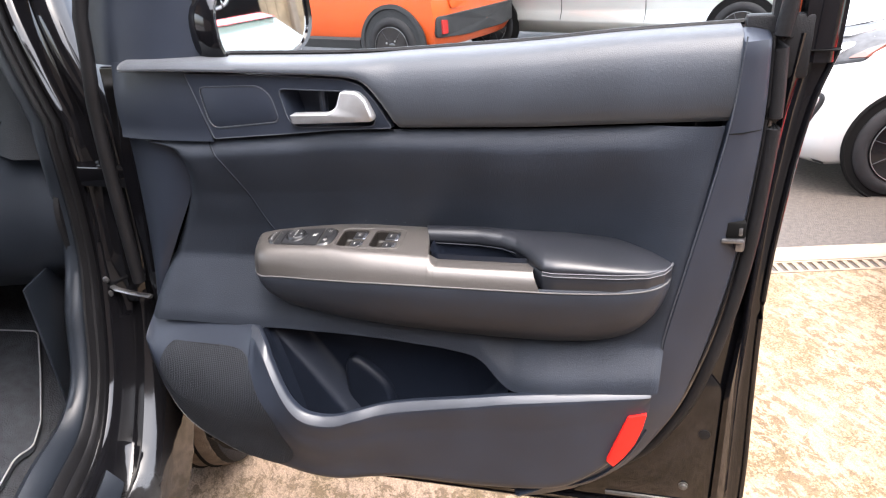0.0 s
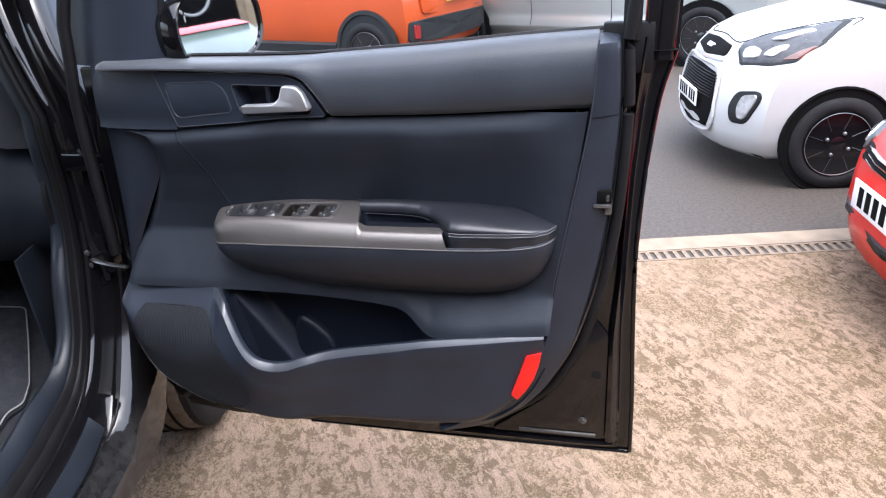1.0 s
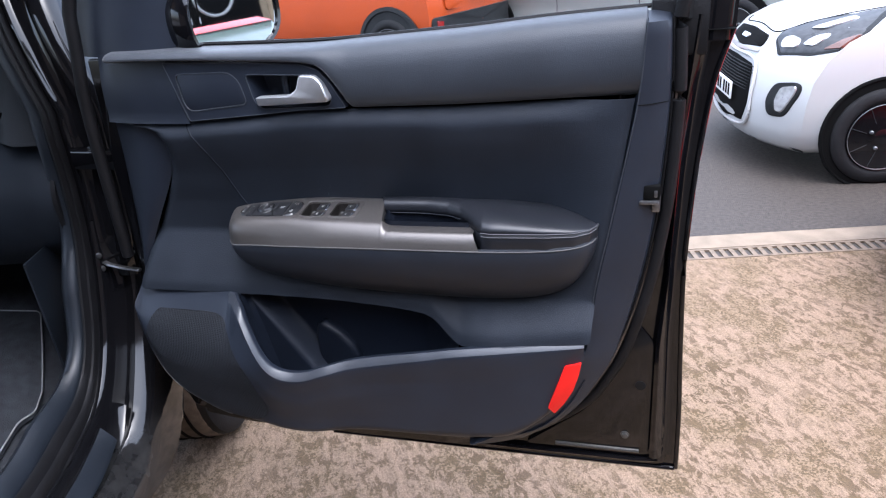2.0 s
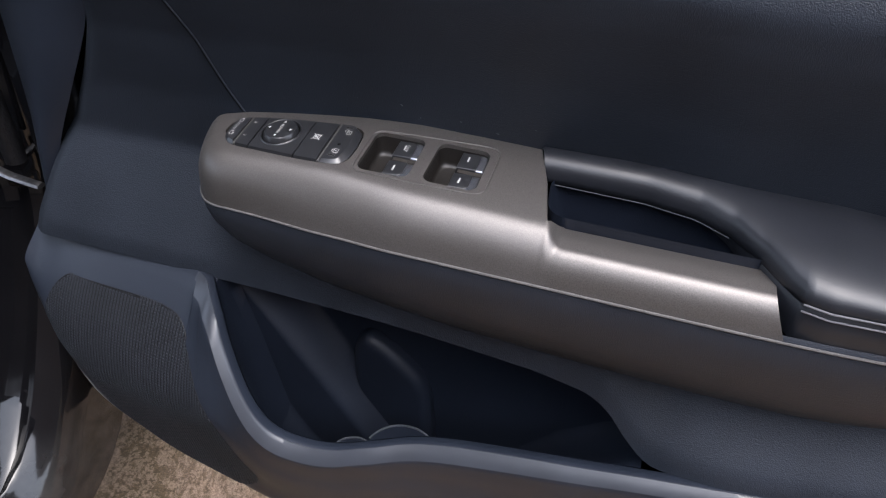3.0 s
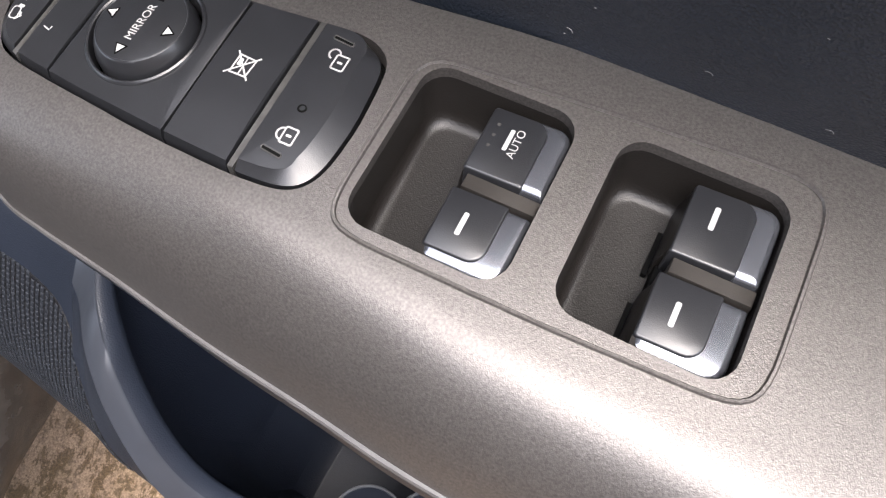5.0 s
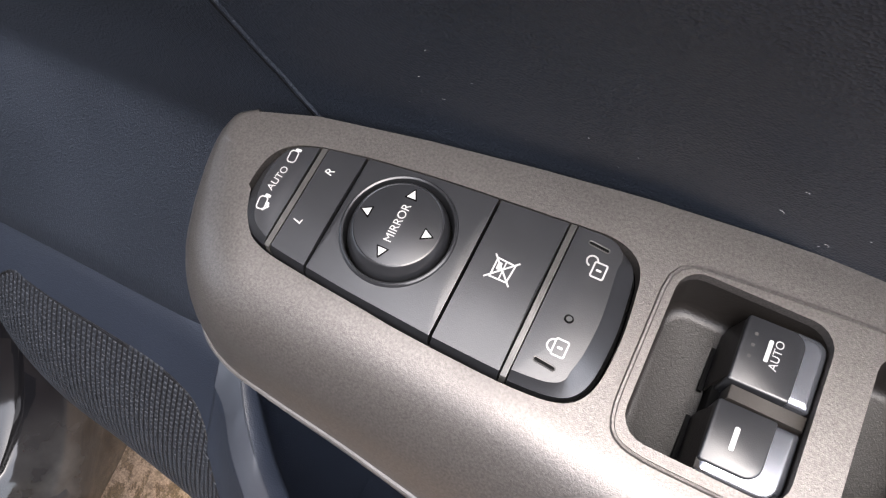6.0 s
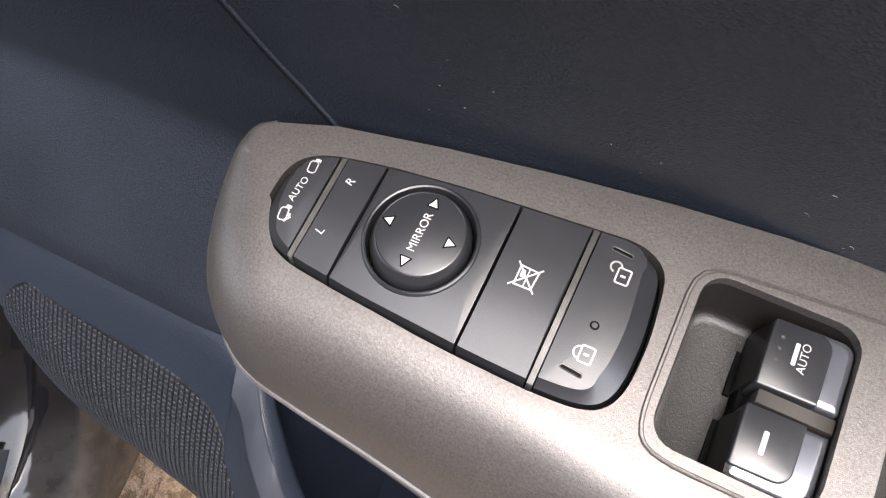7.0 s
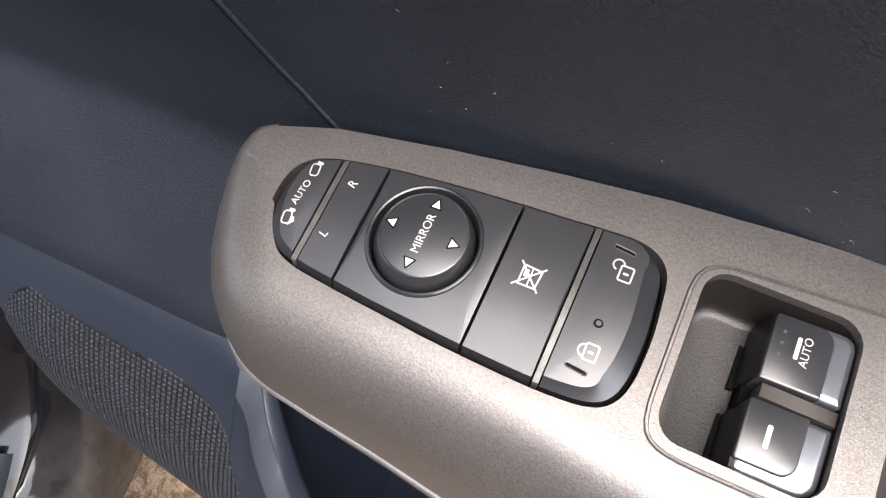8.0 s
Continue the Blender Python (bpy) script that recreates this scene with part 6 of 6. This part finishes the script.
def plan_ring(front, rear, half, nose, tail, n=16):
    """A plan outline: nose and tail say how far the ends bow back at the flanks."""
    pts = []
    for k in range(n + 1):
        t = -1 + 2 * k / n
        a = abs(t)
        pts.append((front - nose * a ** 2.2, half * np.sign(t) * min(1.0, a ** 0.85)))
    for k in range(n + 1):
        t = 1 - 2 * k / n
        a = abs(t)
        pts.append((rear + tail * a ** 2.5, half * np.sign(t) * min(1.0, a ** 0.85)))
    return pts


def stacked(levels, m):
    """A car body from plan outlines, one above another: (z, front, rear, half width, nose, tail)."""
    rows = []
    for z, *ring in levels:
        rows.append([m @ Vector((x, y, z)) for x, y in plan_ring(*ring)])
    return loft(rows, ring=True, caps=True)


def plate_bars(parent, m, w, h, mat, name="number_plate"):
    """A number plate: its letters stand as plain dark bars."""
    bm = box(-w / 2, w / 2, -h / 2, h / 2, 0, 0.008, 0.002)
    bm.transform(m)
    p = part(name, bm, mat, parent, "number plate with dark bars")
    for k in range(7):
        x = -w * 0.42 + w * 0.84 * (k + (0.5 if k > 3 else 0)) / 7.1 + 0.01
        bm = box(x, x + w * 0.075, -h * 0.34, h * 0.34, 0.008, 0.0095)
        bm.transform(m)
        part("bar", bm, GAP, p)


def patch(m, pts, mat, name, parent, label="", lift=0.006, d=0.01):
    """A thin raised panel through points in car space, pushed out along their plane."""
    v = [Vector(p) for p in pts]
    nrm = sum(((v[i] - v[0]).cross(v[i + 1] - v[0]) for i in range(1, len(v) - 1)), Vector()).normalized()
    bm = loft([[m @ (q - nrm * d) for q in v], [m @ (q + nrm * lift) for q in v]], ring=True, caps=True)
    bmesh.ops.recalc_face_normals(bm, faces=bm.faces[:])
    return part(name, bm, mat, parent, label)


def side_frame(m, x, y, z):
    """A frame on a car's left flank: its z axis points out of the flank."""
    return m @ Matrix.Translation((x, y, z)) @ Matrix.Rotation(-math.pi / 2, 4, "X")


# white hatchback
W = car_frame(2.17, 2.88, (-0.99, -0.13))
hatch = tagged(empty("white_hatchback"), "small white hatchback parked on the asphalt", "car")
WL = [(0.13, 0.50, -2.6, 0.62, 0.20, 0.1), (0.17, 0.56, -2.6, 0.70, 0.22, 0.12), (0.27, 0.60, -2.62, 0.735, 0.23, 0.14), (0.40, 0.585, -2.64, 0.745, 0.22, 0.14), (0.52, 0.555, -2.62, 0.75, 0.21, 0.14), (0.62, 0.51, -2.6, 0.745, 0.22, 0.14), (0.70, 0.44, -2.58, 0.735, 0.24, 0.14), (0.755, 0.34, -2.56, 0.715, 0.27, 0.14), (0.80, 0.16, -2.55, 0.69, 0.28, 0.14), (0.84, -0.10, -2.5, 0.68, 0.22, 0.14), (0.875, -0.38, -2.5, 0.675, 0.12, 0.14)]
WL = [(z * 1.04, f + 0.02, r, h, no, ta) for z, f, r, h, no, ta in WL]
FLANK = 0.735
W = W @ Matrix.Translation((0, -FLANK, 0))
part("body", stacked(WL, W), WHITE, hatch, "white painted body", sharp=50)
part("cabin", stacked([(0.895, -0.38, -2.45, 0.66, 0.10, 0.15), (1.05, -0.80, -2.4, 0.62, 0.09, 0.15), (1.27, -1.05, -2.25, 0.53, 0.08, 0.12), (1.31, -1.2, -2.2, 0.48, 0.08, 0.12)], W), DARK_GLASS, hatch, "dark glazed cabin")
for wx in (0.0, -2.1):
    part("wheel_arch", turned([(0.300, -0.02), (0.300, 0.006), (0.29, 0.009), (0.285, 0.0), (0.01, 0.0)], 40, side_frame(W, wx, FLANK + 0.020, 0.262)), GAP, hatch, "dark wheel arch")
    wheel(hatch, side_frame(W, wx, FLANK + 0.040, 0.254) @ Matrix.Rotation(0.35, 4, "Z"), 0.252, 0.16, RIM_BLACK, 8)


def nose_point(levels, t, z, lift=0.0):
    """A point on a car's front skin; t runs from its right flank (-1) to its left (1)."""
    zs = [q[0] for q in levels]
    f, h, no = (float(np.interp(z, zs, [q[i] for q in levels])) for i in (1, 3, 4))
    a = abs(t)
    return Vector((f - no * a ** 2.2 + lift, h * np.sign(t) * min(1.0, a ** 0.85) * (1 + lift * 0.4), z + lift * 0.5))


def nose_patch(outline, mat, name, label="", lift=0.008, levels=None, m=None, parent=None):
    """A panel that lies on the curved front, from (t, z) pairs."""
    levels, m, parent = levels or WL, m or W, parent or hatch
    c = (sum(q[0] for q in outline) / len(outline), sum(q[1] for q in outline) / len(outline))
    rows = []
    for s, l in ((1.0, -0.01), (1.0, lift * 0.6), (0.95, lift), (0.5, lift), (0.02, lift)):
        rows.append([m @ nose_point(levels, c[0] + (t - c[0]) * s, c[1] + (z - c[1]) * s, l) for t, z in outline])
    bm = loft(rows, ring=True)
    return part(name, facing(bm, m.to_3x3() @ Vector((1, 0.6, 0.2))), mat, parent, label)


nose_patch(rounded_poly([(0.585, 0.640), (0.425, 0.700), (0.385, 0.748), (0.49, 0.803), (0.66, 0.862), (0.81, 0.836), (0.985, 0.780), (1.0, 0.692), (0.85, 0.660)], 0.02), TRIM_BLACK, "headlight_rim", "black headlight rim", 0.005)
lamp = nose_patch(rounded_poly([(0.60, 0.652), (0.44, 0.705), (0.40, 0.745), (0.50, 0.795), (0.66, 0.853), (0.80, 0.828), (0.97, 0.775), (1.0, 0.70), (0.85, 0.672)], 0.02), LAMP_INNER, "headlight", "headlight with dark inner housing", 0.008)
nose_patch(rounded_poly([(0.56, 0.672), (0.50, 0.715), (0.56, 0.735), (0.66, 0.725), (0.70, 0.685)], 0.03), LAMP, "lens", "", 0.014, parent=lamp)
nose_patch(rounded_poly([(0.72, 0.70), (0.74, 0.745), (0.80, 0.76), (0.84, 0.735), (0.82, 0.70)], 0.02), LAMP, "lens", "", 0.014, parent=lamp)
nose_patch(rounded_poly([(0.60, 0.765), (0.66, 0.825), (0.74, 0.815), (0.72, 0.775)], 0.02), LAMP, "lens", "", 0.014, parent=lamp)
nose_patch(rounded_poly([(0.90, 0.690), (1.0, 0.703), (0.985, 0.765), (0.95, 0.745)], 0.01), AMBER_LENS, "side_reflector", "", 0.014, parent=lamp)
nose_patch(rounded_poly([(-0.32, 0.66), (-0.30, 0.715), (0.0, 0.73), (0.30, 0.715), (0.33, 0.66), (0.0, 0.635)], 0.03), GAP, "upper_grille", "black upper grille", 0.010)
nose_patch(rounded_poly([(-0.34, 0.632), (-0.34, 0.650), (0.0, 0.628), (0.34, 0.650), (0.34, 0.632), (0.0, 0.610)], 0.008), PALE_SILVER, "grille_strip", "pale strip under the grille", 0.012)
nose_patch(rounded_poly([(-0.42, 0.26), (-0.45, 0.40), (-0.36, 0.57), (0.0, 0.585), (0.36, 0.57), (0.45, 0.40), (0.42, 0.26), (0.0, 0.225)], 0.05), GAP, "lower_grille", "black lower grille", 0.008)
nose_patch(rounded_poly([(0.70, 0.335), (0.655, 0.42), (0.70, 0.51), (0.91, 0.535), (0.94, 0.49), (0.86, 0.345)], 0.05), TRIM_BLACK, "fog_lamp_surround", "black fog lamp surround", 0.010)
nose_patch(rounded_poly([(0.78, 0.36), (0.755, 0.43), (0.78, 0.495), (0.90, 0.515), (0.91, 0.48), (0.845, 0.365)], 0.03), LAMP, "fog_lamp", "clear fog lamp", 0.016)
nose_patch(rounded_poly([(-0.05, 0.672), (-0.05, 0.695), (0.05, 0.695), (0.05, 0.672)], 0.02), CHROME, "badge", "plain oval badge", 0.016)
for k in range(9):
    z0 = 0.43 + 0.0155 * k
    nose_patch([(-0.40, z0), (-0.40, z0 + 0.004), (0.0, z0 + 0.006), (0.40, z0 + 0.004), (0.40, z0), (0.0, z0 + 0.002)], TRIM_BLACK, "grille_bar", "", 0.013)
for ring in ([(-0.46, 0.25), (-0.49, 0.40), (-0.39, 0.585), (0.0, 0.602), (0.39, 0.585), (0.49, 0.40), (0.46, 0.25), (0.0, 0.212)],):
    loop = spline([tuple(q) for q in ring], 5, closed=True)
    part("intake_surround", tube([W @ nose_point(WL, t, z, 0.010) for t, z in loop], 0.010, 6, closed=True), WHITE, hatch)
part("bonnet_gap", tube([W @ nose_point(WL, t, z, 0.002) for t, z in spline([(-0.40, 0.752), (-0.30, 0.735), (0.0, 0.748), (0.30, 0.735), (0.40, 0.752), (0.50, 0.806), (0.66, 0.866), (0.82, 0.842)], 6)], 0.0035, 5), GAP, hatch)
mp = W @ Matrix.Translation((0.625, 0, 0.41)) @ Matrix(((0, 0, 1, 0), (1, 0, 0, 0), (0, 1, 0, 0), (0, 0, 0, 1)))
plate_bars(hatch, mp, 0.47, 0.10, PLATE)
nose_patch([(-0.99, 0.136), (-0.99, 0.172), (0.0, 0.178), (0.99, 0.172), (0.99, 0.136), (0.0, 0.132)], TRIM_BLACK, "bumper_lip", "black lower bumper lip", 0.016)
patch(W, [(-0.28, -0.5, 0.915), (-0.28, 0.5, 0.915), (-0.38, 0.62, 0.925), (-0.44, 0.0, 0.93), (-0.38, -0.62, 0.925)], TRIM_BLACK, "scuttle_panel", hatch)
part("wiper", tube([W @ Vector((-0.34, 0.55, 0.945)), W @ Vector((-0.40, 0.1, 0.97)), W @ Vector((-0.42, -0.3, 0.96))], 0.010, 6), TRIM_BLACK, hatch)

# silver car behind it, side on, its rear wheel beside the hatchback
S = car_frame(1.85, 6.5, (-0.922, 0.387)) @ Matrix.Translation((0, -0.86, 0))
silver = tagged(empty("silver_car"), "pale silver car parked side on behind the white hatchback", "car")
part("body", stacked([(0.22, 3.45, -0.62, 0.76, 0.30, 0.15), (0.30, 3.55, -0.70, 0.83, 0.30, 0.18), (0.355, 3.57, -0.72, 0.865, 0.30, 0.18), (0.375, 3.57, -0.72, 0.868, 0.30, 0.18), (0.46, 3.57, -0.74, 0.832, 0.30, 0.18), (0.52, 3.57, -0.75, 0.826, 0.30, 0.18), (0.68, 3.53, -0.75, 0.850, 0.32, 0.18), (0.86, 3.25, -0.72, 0.835, 0.3, 0.18), (0.96, 2.85, -0.68, 0.79, 0.2, 0.18)], S), SILVER, silver, "pale silver painted body", sharp=50)
part("cabin", stacked([(0.955, 2.3, -0.66, 0.76, 0.1, 0.15), (1.36, 1.2, -0.40, 0.62, 0.1, 0.15)], S), DARK_GLASS, silver, "dark glazed cabin")
part("roof", stacked([(1.355, 1.22, -0.42, 0.625, 0.1, 0.15), (1.40, 1.05, -0.3, 0.56, 0.1, 0.15)], S), SILVER, silver, "pale silver roof")
for gx in (0.98, 1.95):
    part("door_gap", loft([[S @ Vector((gx + dx, y, z)) for dx in (-0.004, 0.004)] for y, z in ((0.868, 0.378), (0.834, 0.46), (0.829, 0.52), (0.852, 0.68), (0.838, 0.85))]), GAP, silver, "dark gap round a door")
for wx in (0.0, 2.85):
    part("wheel_arch", turned([(0.36, -0.02), (0.36, 0.004), (0.01, 0.006)], 40, side_frame(S, wx, 0.868, 0.30)), GAP, silver, "dark wheel arch")
    wheel(silver, side_frame(S, wx, 0.885, 0.30), 0.30, 0.2, RIM_BLACK, 10)

# red car at the edge
R = car_frame(1.93, 1.37, (-0.99, -0.10)) @ Matrix.Translation((-0.62, 0, 0))
red = tagged(empty("red_car"), "red car with a white number plate parked on the apron", "car")
RL = [(0.15, 0.50, -3.2, 0.72, 0.26, 0.15), (0.19, 0.60, -3.25, 0.80, 0.28, 0.15), (0.30, 0.62, -3.25, 0.83, 0.28, 0.15), (0.46, 0.60, -3.25, 0.84, 0.28, 0.15), (0.55, 0.56, -3.2, 0.84, 0.29, 0.15), (0.60, 0.50, -3.2, 0.83, 0.30, 0.15), (0.66, 0.30, -3.2, 0.80, 0.3, 0.15), (0.74, -0.10, -3.1, 0.76, 0.2, 0.15), (0.86, -0.55, -3.1, 0.76, 0.2, 0.15)]
part("body", stacked(RL, R), REDPAINT, red, "red painted body", sharp=60)
part("cabin", stacked([(0.875, -0.5, -3.0, 0.74, 0.1, 0.15), (1.25, -1.15, -2.8, 0.60, 0.1, 0.15)], R), PALE_GLASS, red, "pale windscreen and windows")
part("roof", stacked([(1.25, -1.13, -2.8, 0.605, 0.1, 0.15), (1.29, -1.25, -2.7, 0.55, 0.1, 0.15)], R), REDPAINT, red, "red roof")
plate_bars(red, R @ Matrix.Translation((0.625, 0, 0.42)) @ Matrix(((0, 0, 1, 0), (1, 0, 0, 0), (0, 1, 0, 0), (0, 0, 0, 1))), 0.52, 0.111, PLATE)
nose_patch(rounded_poly([(-0.90, 0.275), (-0.86, 0.34), (0.86, 0.34), (0.90, 0.275), (0.0, 0.262)], 0.02), TRIM_BLACK, "lower_grille", "black lower grille slot", 0.010, RL, R, red)
nose_patch(rounded_poly([(-0.50, 0.492), (-0.55, 0.548), (0.55, 0.548), (0.50, 0.492)], 0.02), GAP, "upper_grille", "black upper grille", 0.010, RL, R, red)
for k in range(3):
    nose_patch([(-0.50, 0.500 + 0.018 * k), (-0.50, 0.505 + 0.018 * k), (0.50, 0.505 + 0.018 * k), (0.50, 0.500 + 0.018 * k)], CHROME, "grille_bar", "", 0.014, RL, R, red)
for side in (1, -1):
    unit = nose_patch(rounded_poly([(side * 0.57, 0.50), (side * 0.57, 0.562), (side * 0.93, 0.61), (side * 1.0, 0.58), (side * 0.85, 0.51)], 0.03), LAMP_INNER, "headlight", "clear headlight", 0.012, RL, R, red)
    nose_patch(rounded_poly([(side * 0.64, 0.515), (side * 0.64, 0.555), (side * 0.80, 0.575), (side * 0.82, 0.53)], 0.02), LAMP, "lens", "", 0.018, RL, R, unit)
for wx in (-0.1, -2.55):
    part("wheel_arch", turned([(0.36, -0.02), (0.36, 0.004), (0.01, 0.006)], 40, side_frame(R, wx, 0.84, 0.31)), GAP, red, "dark wheel arch")
    wheel(red, side_frame(R, wx, 0.86, 0.30), 0.30, 0.2, RIM_SILVER, 10)

# orange compact SUV seen from its rear quarter
O = car_frame(-1.52, 6.05, (-0.95, 0.31)) @ Matrix.Translation((0, -0.82, 0))
suv = tagged(empty("orange_suv"), "orange compact suv with black bumper and arches", "car")
part("body", stacked([(0.30, 2.9, -0.55, 0.76, 0.2, 0.10), (0.36, 2.95, -0.60, 0.80, 0.2, 0.12), (0.60, 2.98, -0.62, 0.83, 0.2, 0.12), (0.90, 2.9, -0.58, 0.82, 0.2, 0.12), (1.05, 2.6, -0.55, 0.80, 0.2, 0.12)], O), ORANGE, suv, "orange painted body")
part("cabin", stacked([(1.045, 1.9, -0.5, 0.78, 0.1, 0.1), (1.5, 1.2, -0.35, 0.64, 0.1, 0.1), (1.56, 1.0, -0.3, 0.58, 0.1, 0.1)], O), DARK_GLASS, suv, "dark glazed cabin")


for wx in (0.0, 2.4):
    part("wheel_arch", turned([(0.40, -0.03), (0.40, 0.012), (0.36, 0.016), (0.35, 0.0), (0.01, 0.0)], 40, side_frame(O, wx, 0.838, 0.32)), TRIM_BLACK, suv, "black plastic arch trim")
    wheel(suv, side_frame(O, wx, 0.86, 0.30) @ Matrix.Rotation(0.2, 4, "Z"), 0.30, 0.2, RIM_BLACK, 5)
part("side_cladding", loft([[O @ Vector((x, y, z)) for y, z in ((0.70, 0.25), (0.835, 0.27), (0.845, 0.36), (0.80, 0.385))] for x in (0.42, 1.2, 2.0)], ring=True, caps=True), TRIM_BLACK, suv, "black side cladding")


def rear_patch(outline, mat, name, label="", lift=0.01):
    """A panel on the tail, from (y, z) pairs in car space."""
    def at(y, z, l):
        half = 0.83
        return O @ Vector((-0.62 + 0.12 * min(1, abs(y) / half) ** 2.9 - l + 0.05 * max(0, z - 0.62), y, z))
    c = (sum(q[0] for q in outline) / len(outline), sum(q[1] for q in outline) / len(outline))
    bm = loft([[at(c[0] + (y - c[0]) * s, c[1] + (z - c[1]) * s, l) for y, z in outline] for s, l in ((1, -0.02), (1, lift * 0.6), (0.96, lift), (0.5, lift), (0.02, lift))], ring=True)
    return part(name, facing(bm, O.to_3x3() @ Vector((-1, 0, 0))), mat, suv, label)


rear_patch(rounded_poly([(0.80, 0.40), (0.80, 0.60), (0.4, 0.615), (-0.4, 0.615), (-0.80, 0.60), (-0.80, 0.40), (-0.4, 0.385), (0.4, 0.385)], 0.04), TRIM_BLACK, "bumper_insert", "black rear bumper insert", 0.02)
rear_patch(rounded_poly([(0.69, 0.43), (0.69, 0.56), (0.755, 0.57), (0.755, 0.43)], 0.01), RED_LENS, "bumper_reflector", "red bumper reflector", 0.035)
rear_patch(rounded_poly([(0.62, 0.655), (0.64, 0.95), (-0.64, 0.95), (-0.62, 0.655)], 0.05), ORANGE, "tailgate", "orange tailgate", 0.022)
plate_bars(suv, O @ Matrix.Translation((-0.645, 0, 0.80)) @ Matrix(((0, 0, -1, 0), (-1, 0, 0, 0), (0, 1, 0, 0), (0, 0, 0, 1))), 0.52, 0.111, YELLOW_PLATE)

# ---- drain channel and edging at the end of the apron ----
tagged(part("edging", strip(-14, 14, 0.105, 0.238, -0.02, 0.010), KERB), "pale concrete edging strip beside the drain", "edging", kind="structure")
tagged(part("channel", strip(-14, 14, 0.0, 0.105, -0.02, -0.004), GAP), "dark drain channel bed", "drain", kind="structure")
drain = tagged(part("drain_grating", strip(-14, 14, 0.002, 0.016, -0.004, 0.008, strip(-14, 14, 0.089, 0.103, -0.004, 0.008)), STEEL), "rusty steel slotted drain grating", "drain grating")
bm0 = strip(-0.010, 0.010, 0.016, 0.089, -0.004, 0.007)
bm0.transform(Matrix.Translation(-EDGE_P))
slat_mesh = None
bm_rest = bmesh.new()
for k in range(-280, 280):
    s = 0.042 * k
    if -0.6 < s < 3.4:
        if slat_mesh is None:
            ob = part("slat", bm0, STEEL, drain)
            slat_mesh = ob.data
        else:
            ob = new("slat", slat_mesh)
            ob.parent = drain
        ob.location = edge_at(s, 0)
    else:
        strip(s - 0.010, s + 0.010, 0.016, 0.089, -0.004, 0.007, bm_rest)
rest = part("far_slats", bm_rest, STEEL, drain)
rest["kind"] = "stuff"

# ---- timber fence and sign board along the far side, as the door mirror shows them ----
WOOD = material("weathered_fence_board", (0.30, 0.22, 0.13), 0.75, grain=0.5, grain_size=0.006, mottle=0.25, mottle_size=0.15)
fence = tagged(empty("timber_fence"), "weathered brown timber fence of upright boards", "fence")
for k in range(70):
    y = -3.0 + 0.155 * k
    part("board", box(9.0, 9.025, y, y + 0.148, 0.02, 1.95 + 0.01 * math.sin(5 * k), 0.004), WOOD, fence)
for k in range(6):
    part("post", box(8.90, 9.0, -3.0 + 2.1 * k, -2.9 + 2.1 * k, 0, 2.05, 0.008), KERB, fence, "pale concrete post")
sign = tagged(part("sign_board", box(8.82, 8.86, 1.5, 4.85, 1.28, 2.48, 0.01), GAP), "dark sign board with white ring on the fence", "sign")
part("ring", tube([(8.81, 4.15 + 0.30 * math.cos(a), 1.75 + 0.30 * math.sin(a)) for a in xs(0, 2 * math.pi * 39 / 40, 39)], 0.02, 6, closed=True), PRINT, sign)
part("bar", box(8.805, 8.82, 3.95, 4.35, 1.70, 1.78), PRINT, sign)
part("bar", box(8.805, 8.82, 3.45, 3.75, 1.39, 1.47), PRINT, sign)
for yy in (1.7, 4.6):
    part("sign_post", box(8.86, 8.9, yy, yy + 0.08, 0, 2.44, 0.004), STEEL, sign)

# plain brick wall added out of view behind the viewer, to cut low sky light
BRICKWORK = material("dull_brown_brickwork", (0.13, 0.095, 0.075), 0.85, grain=0.6, grain_size=0.01, mottle=0.3, mottle_size=0.12)
tagged(part("sky_blocking_wall", strip(-9, 9, -6.35, -6.10, 0.0, 4.2), BRICKWORK), "added unseen brown brick wall that blocks low sky light", "wall", kind="structure")
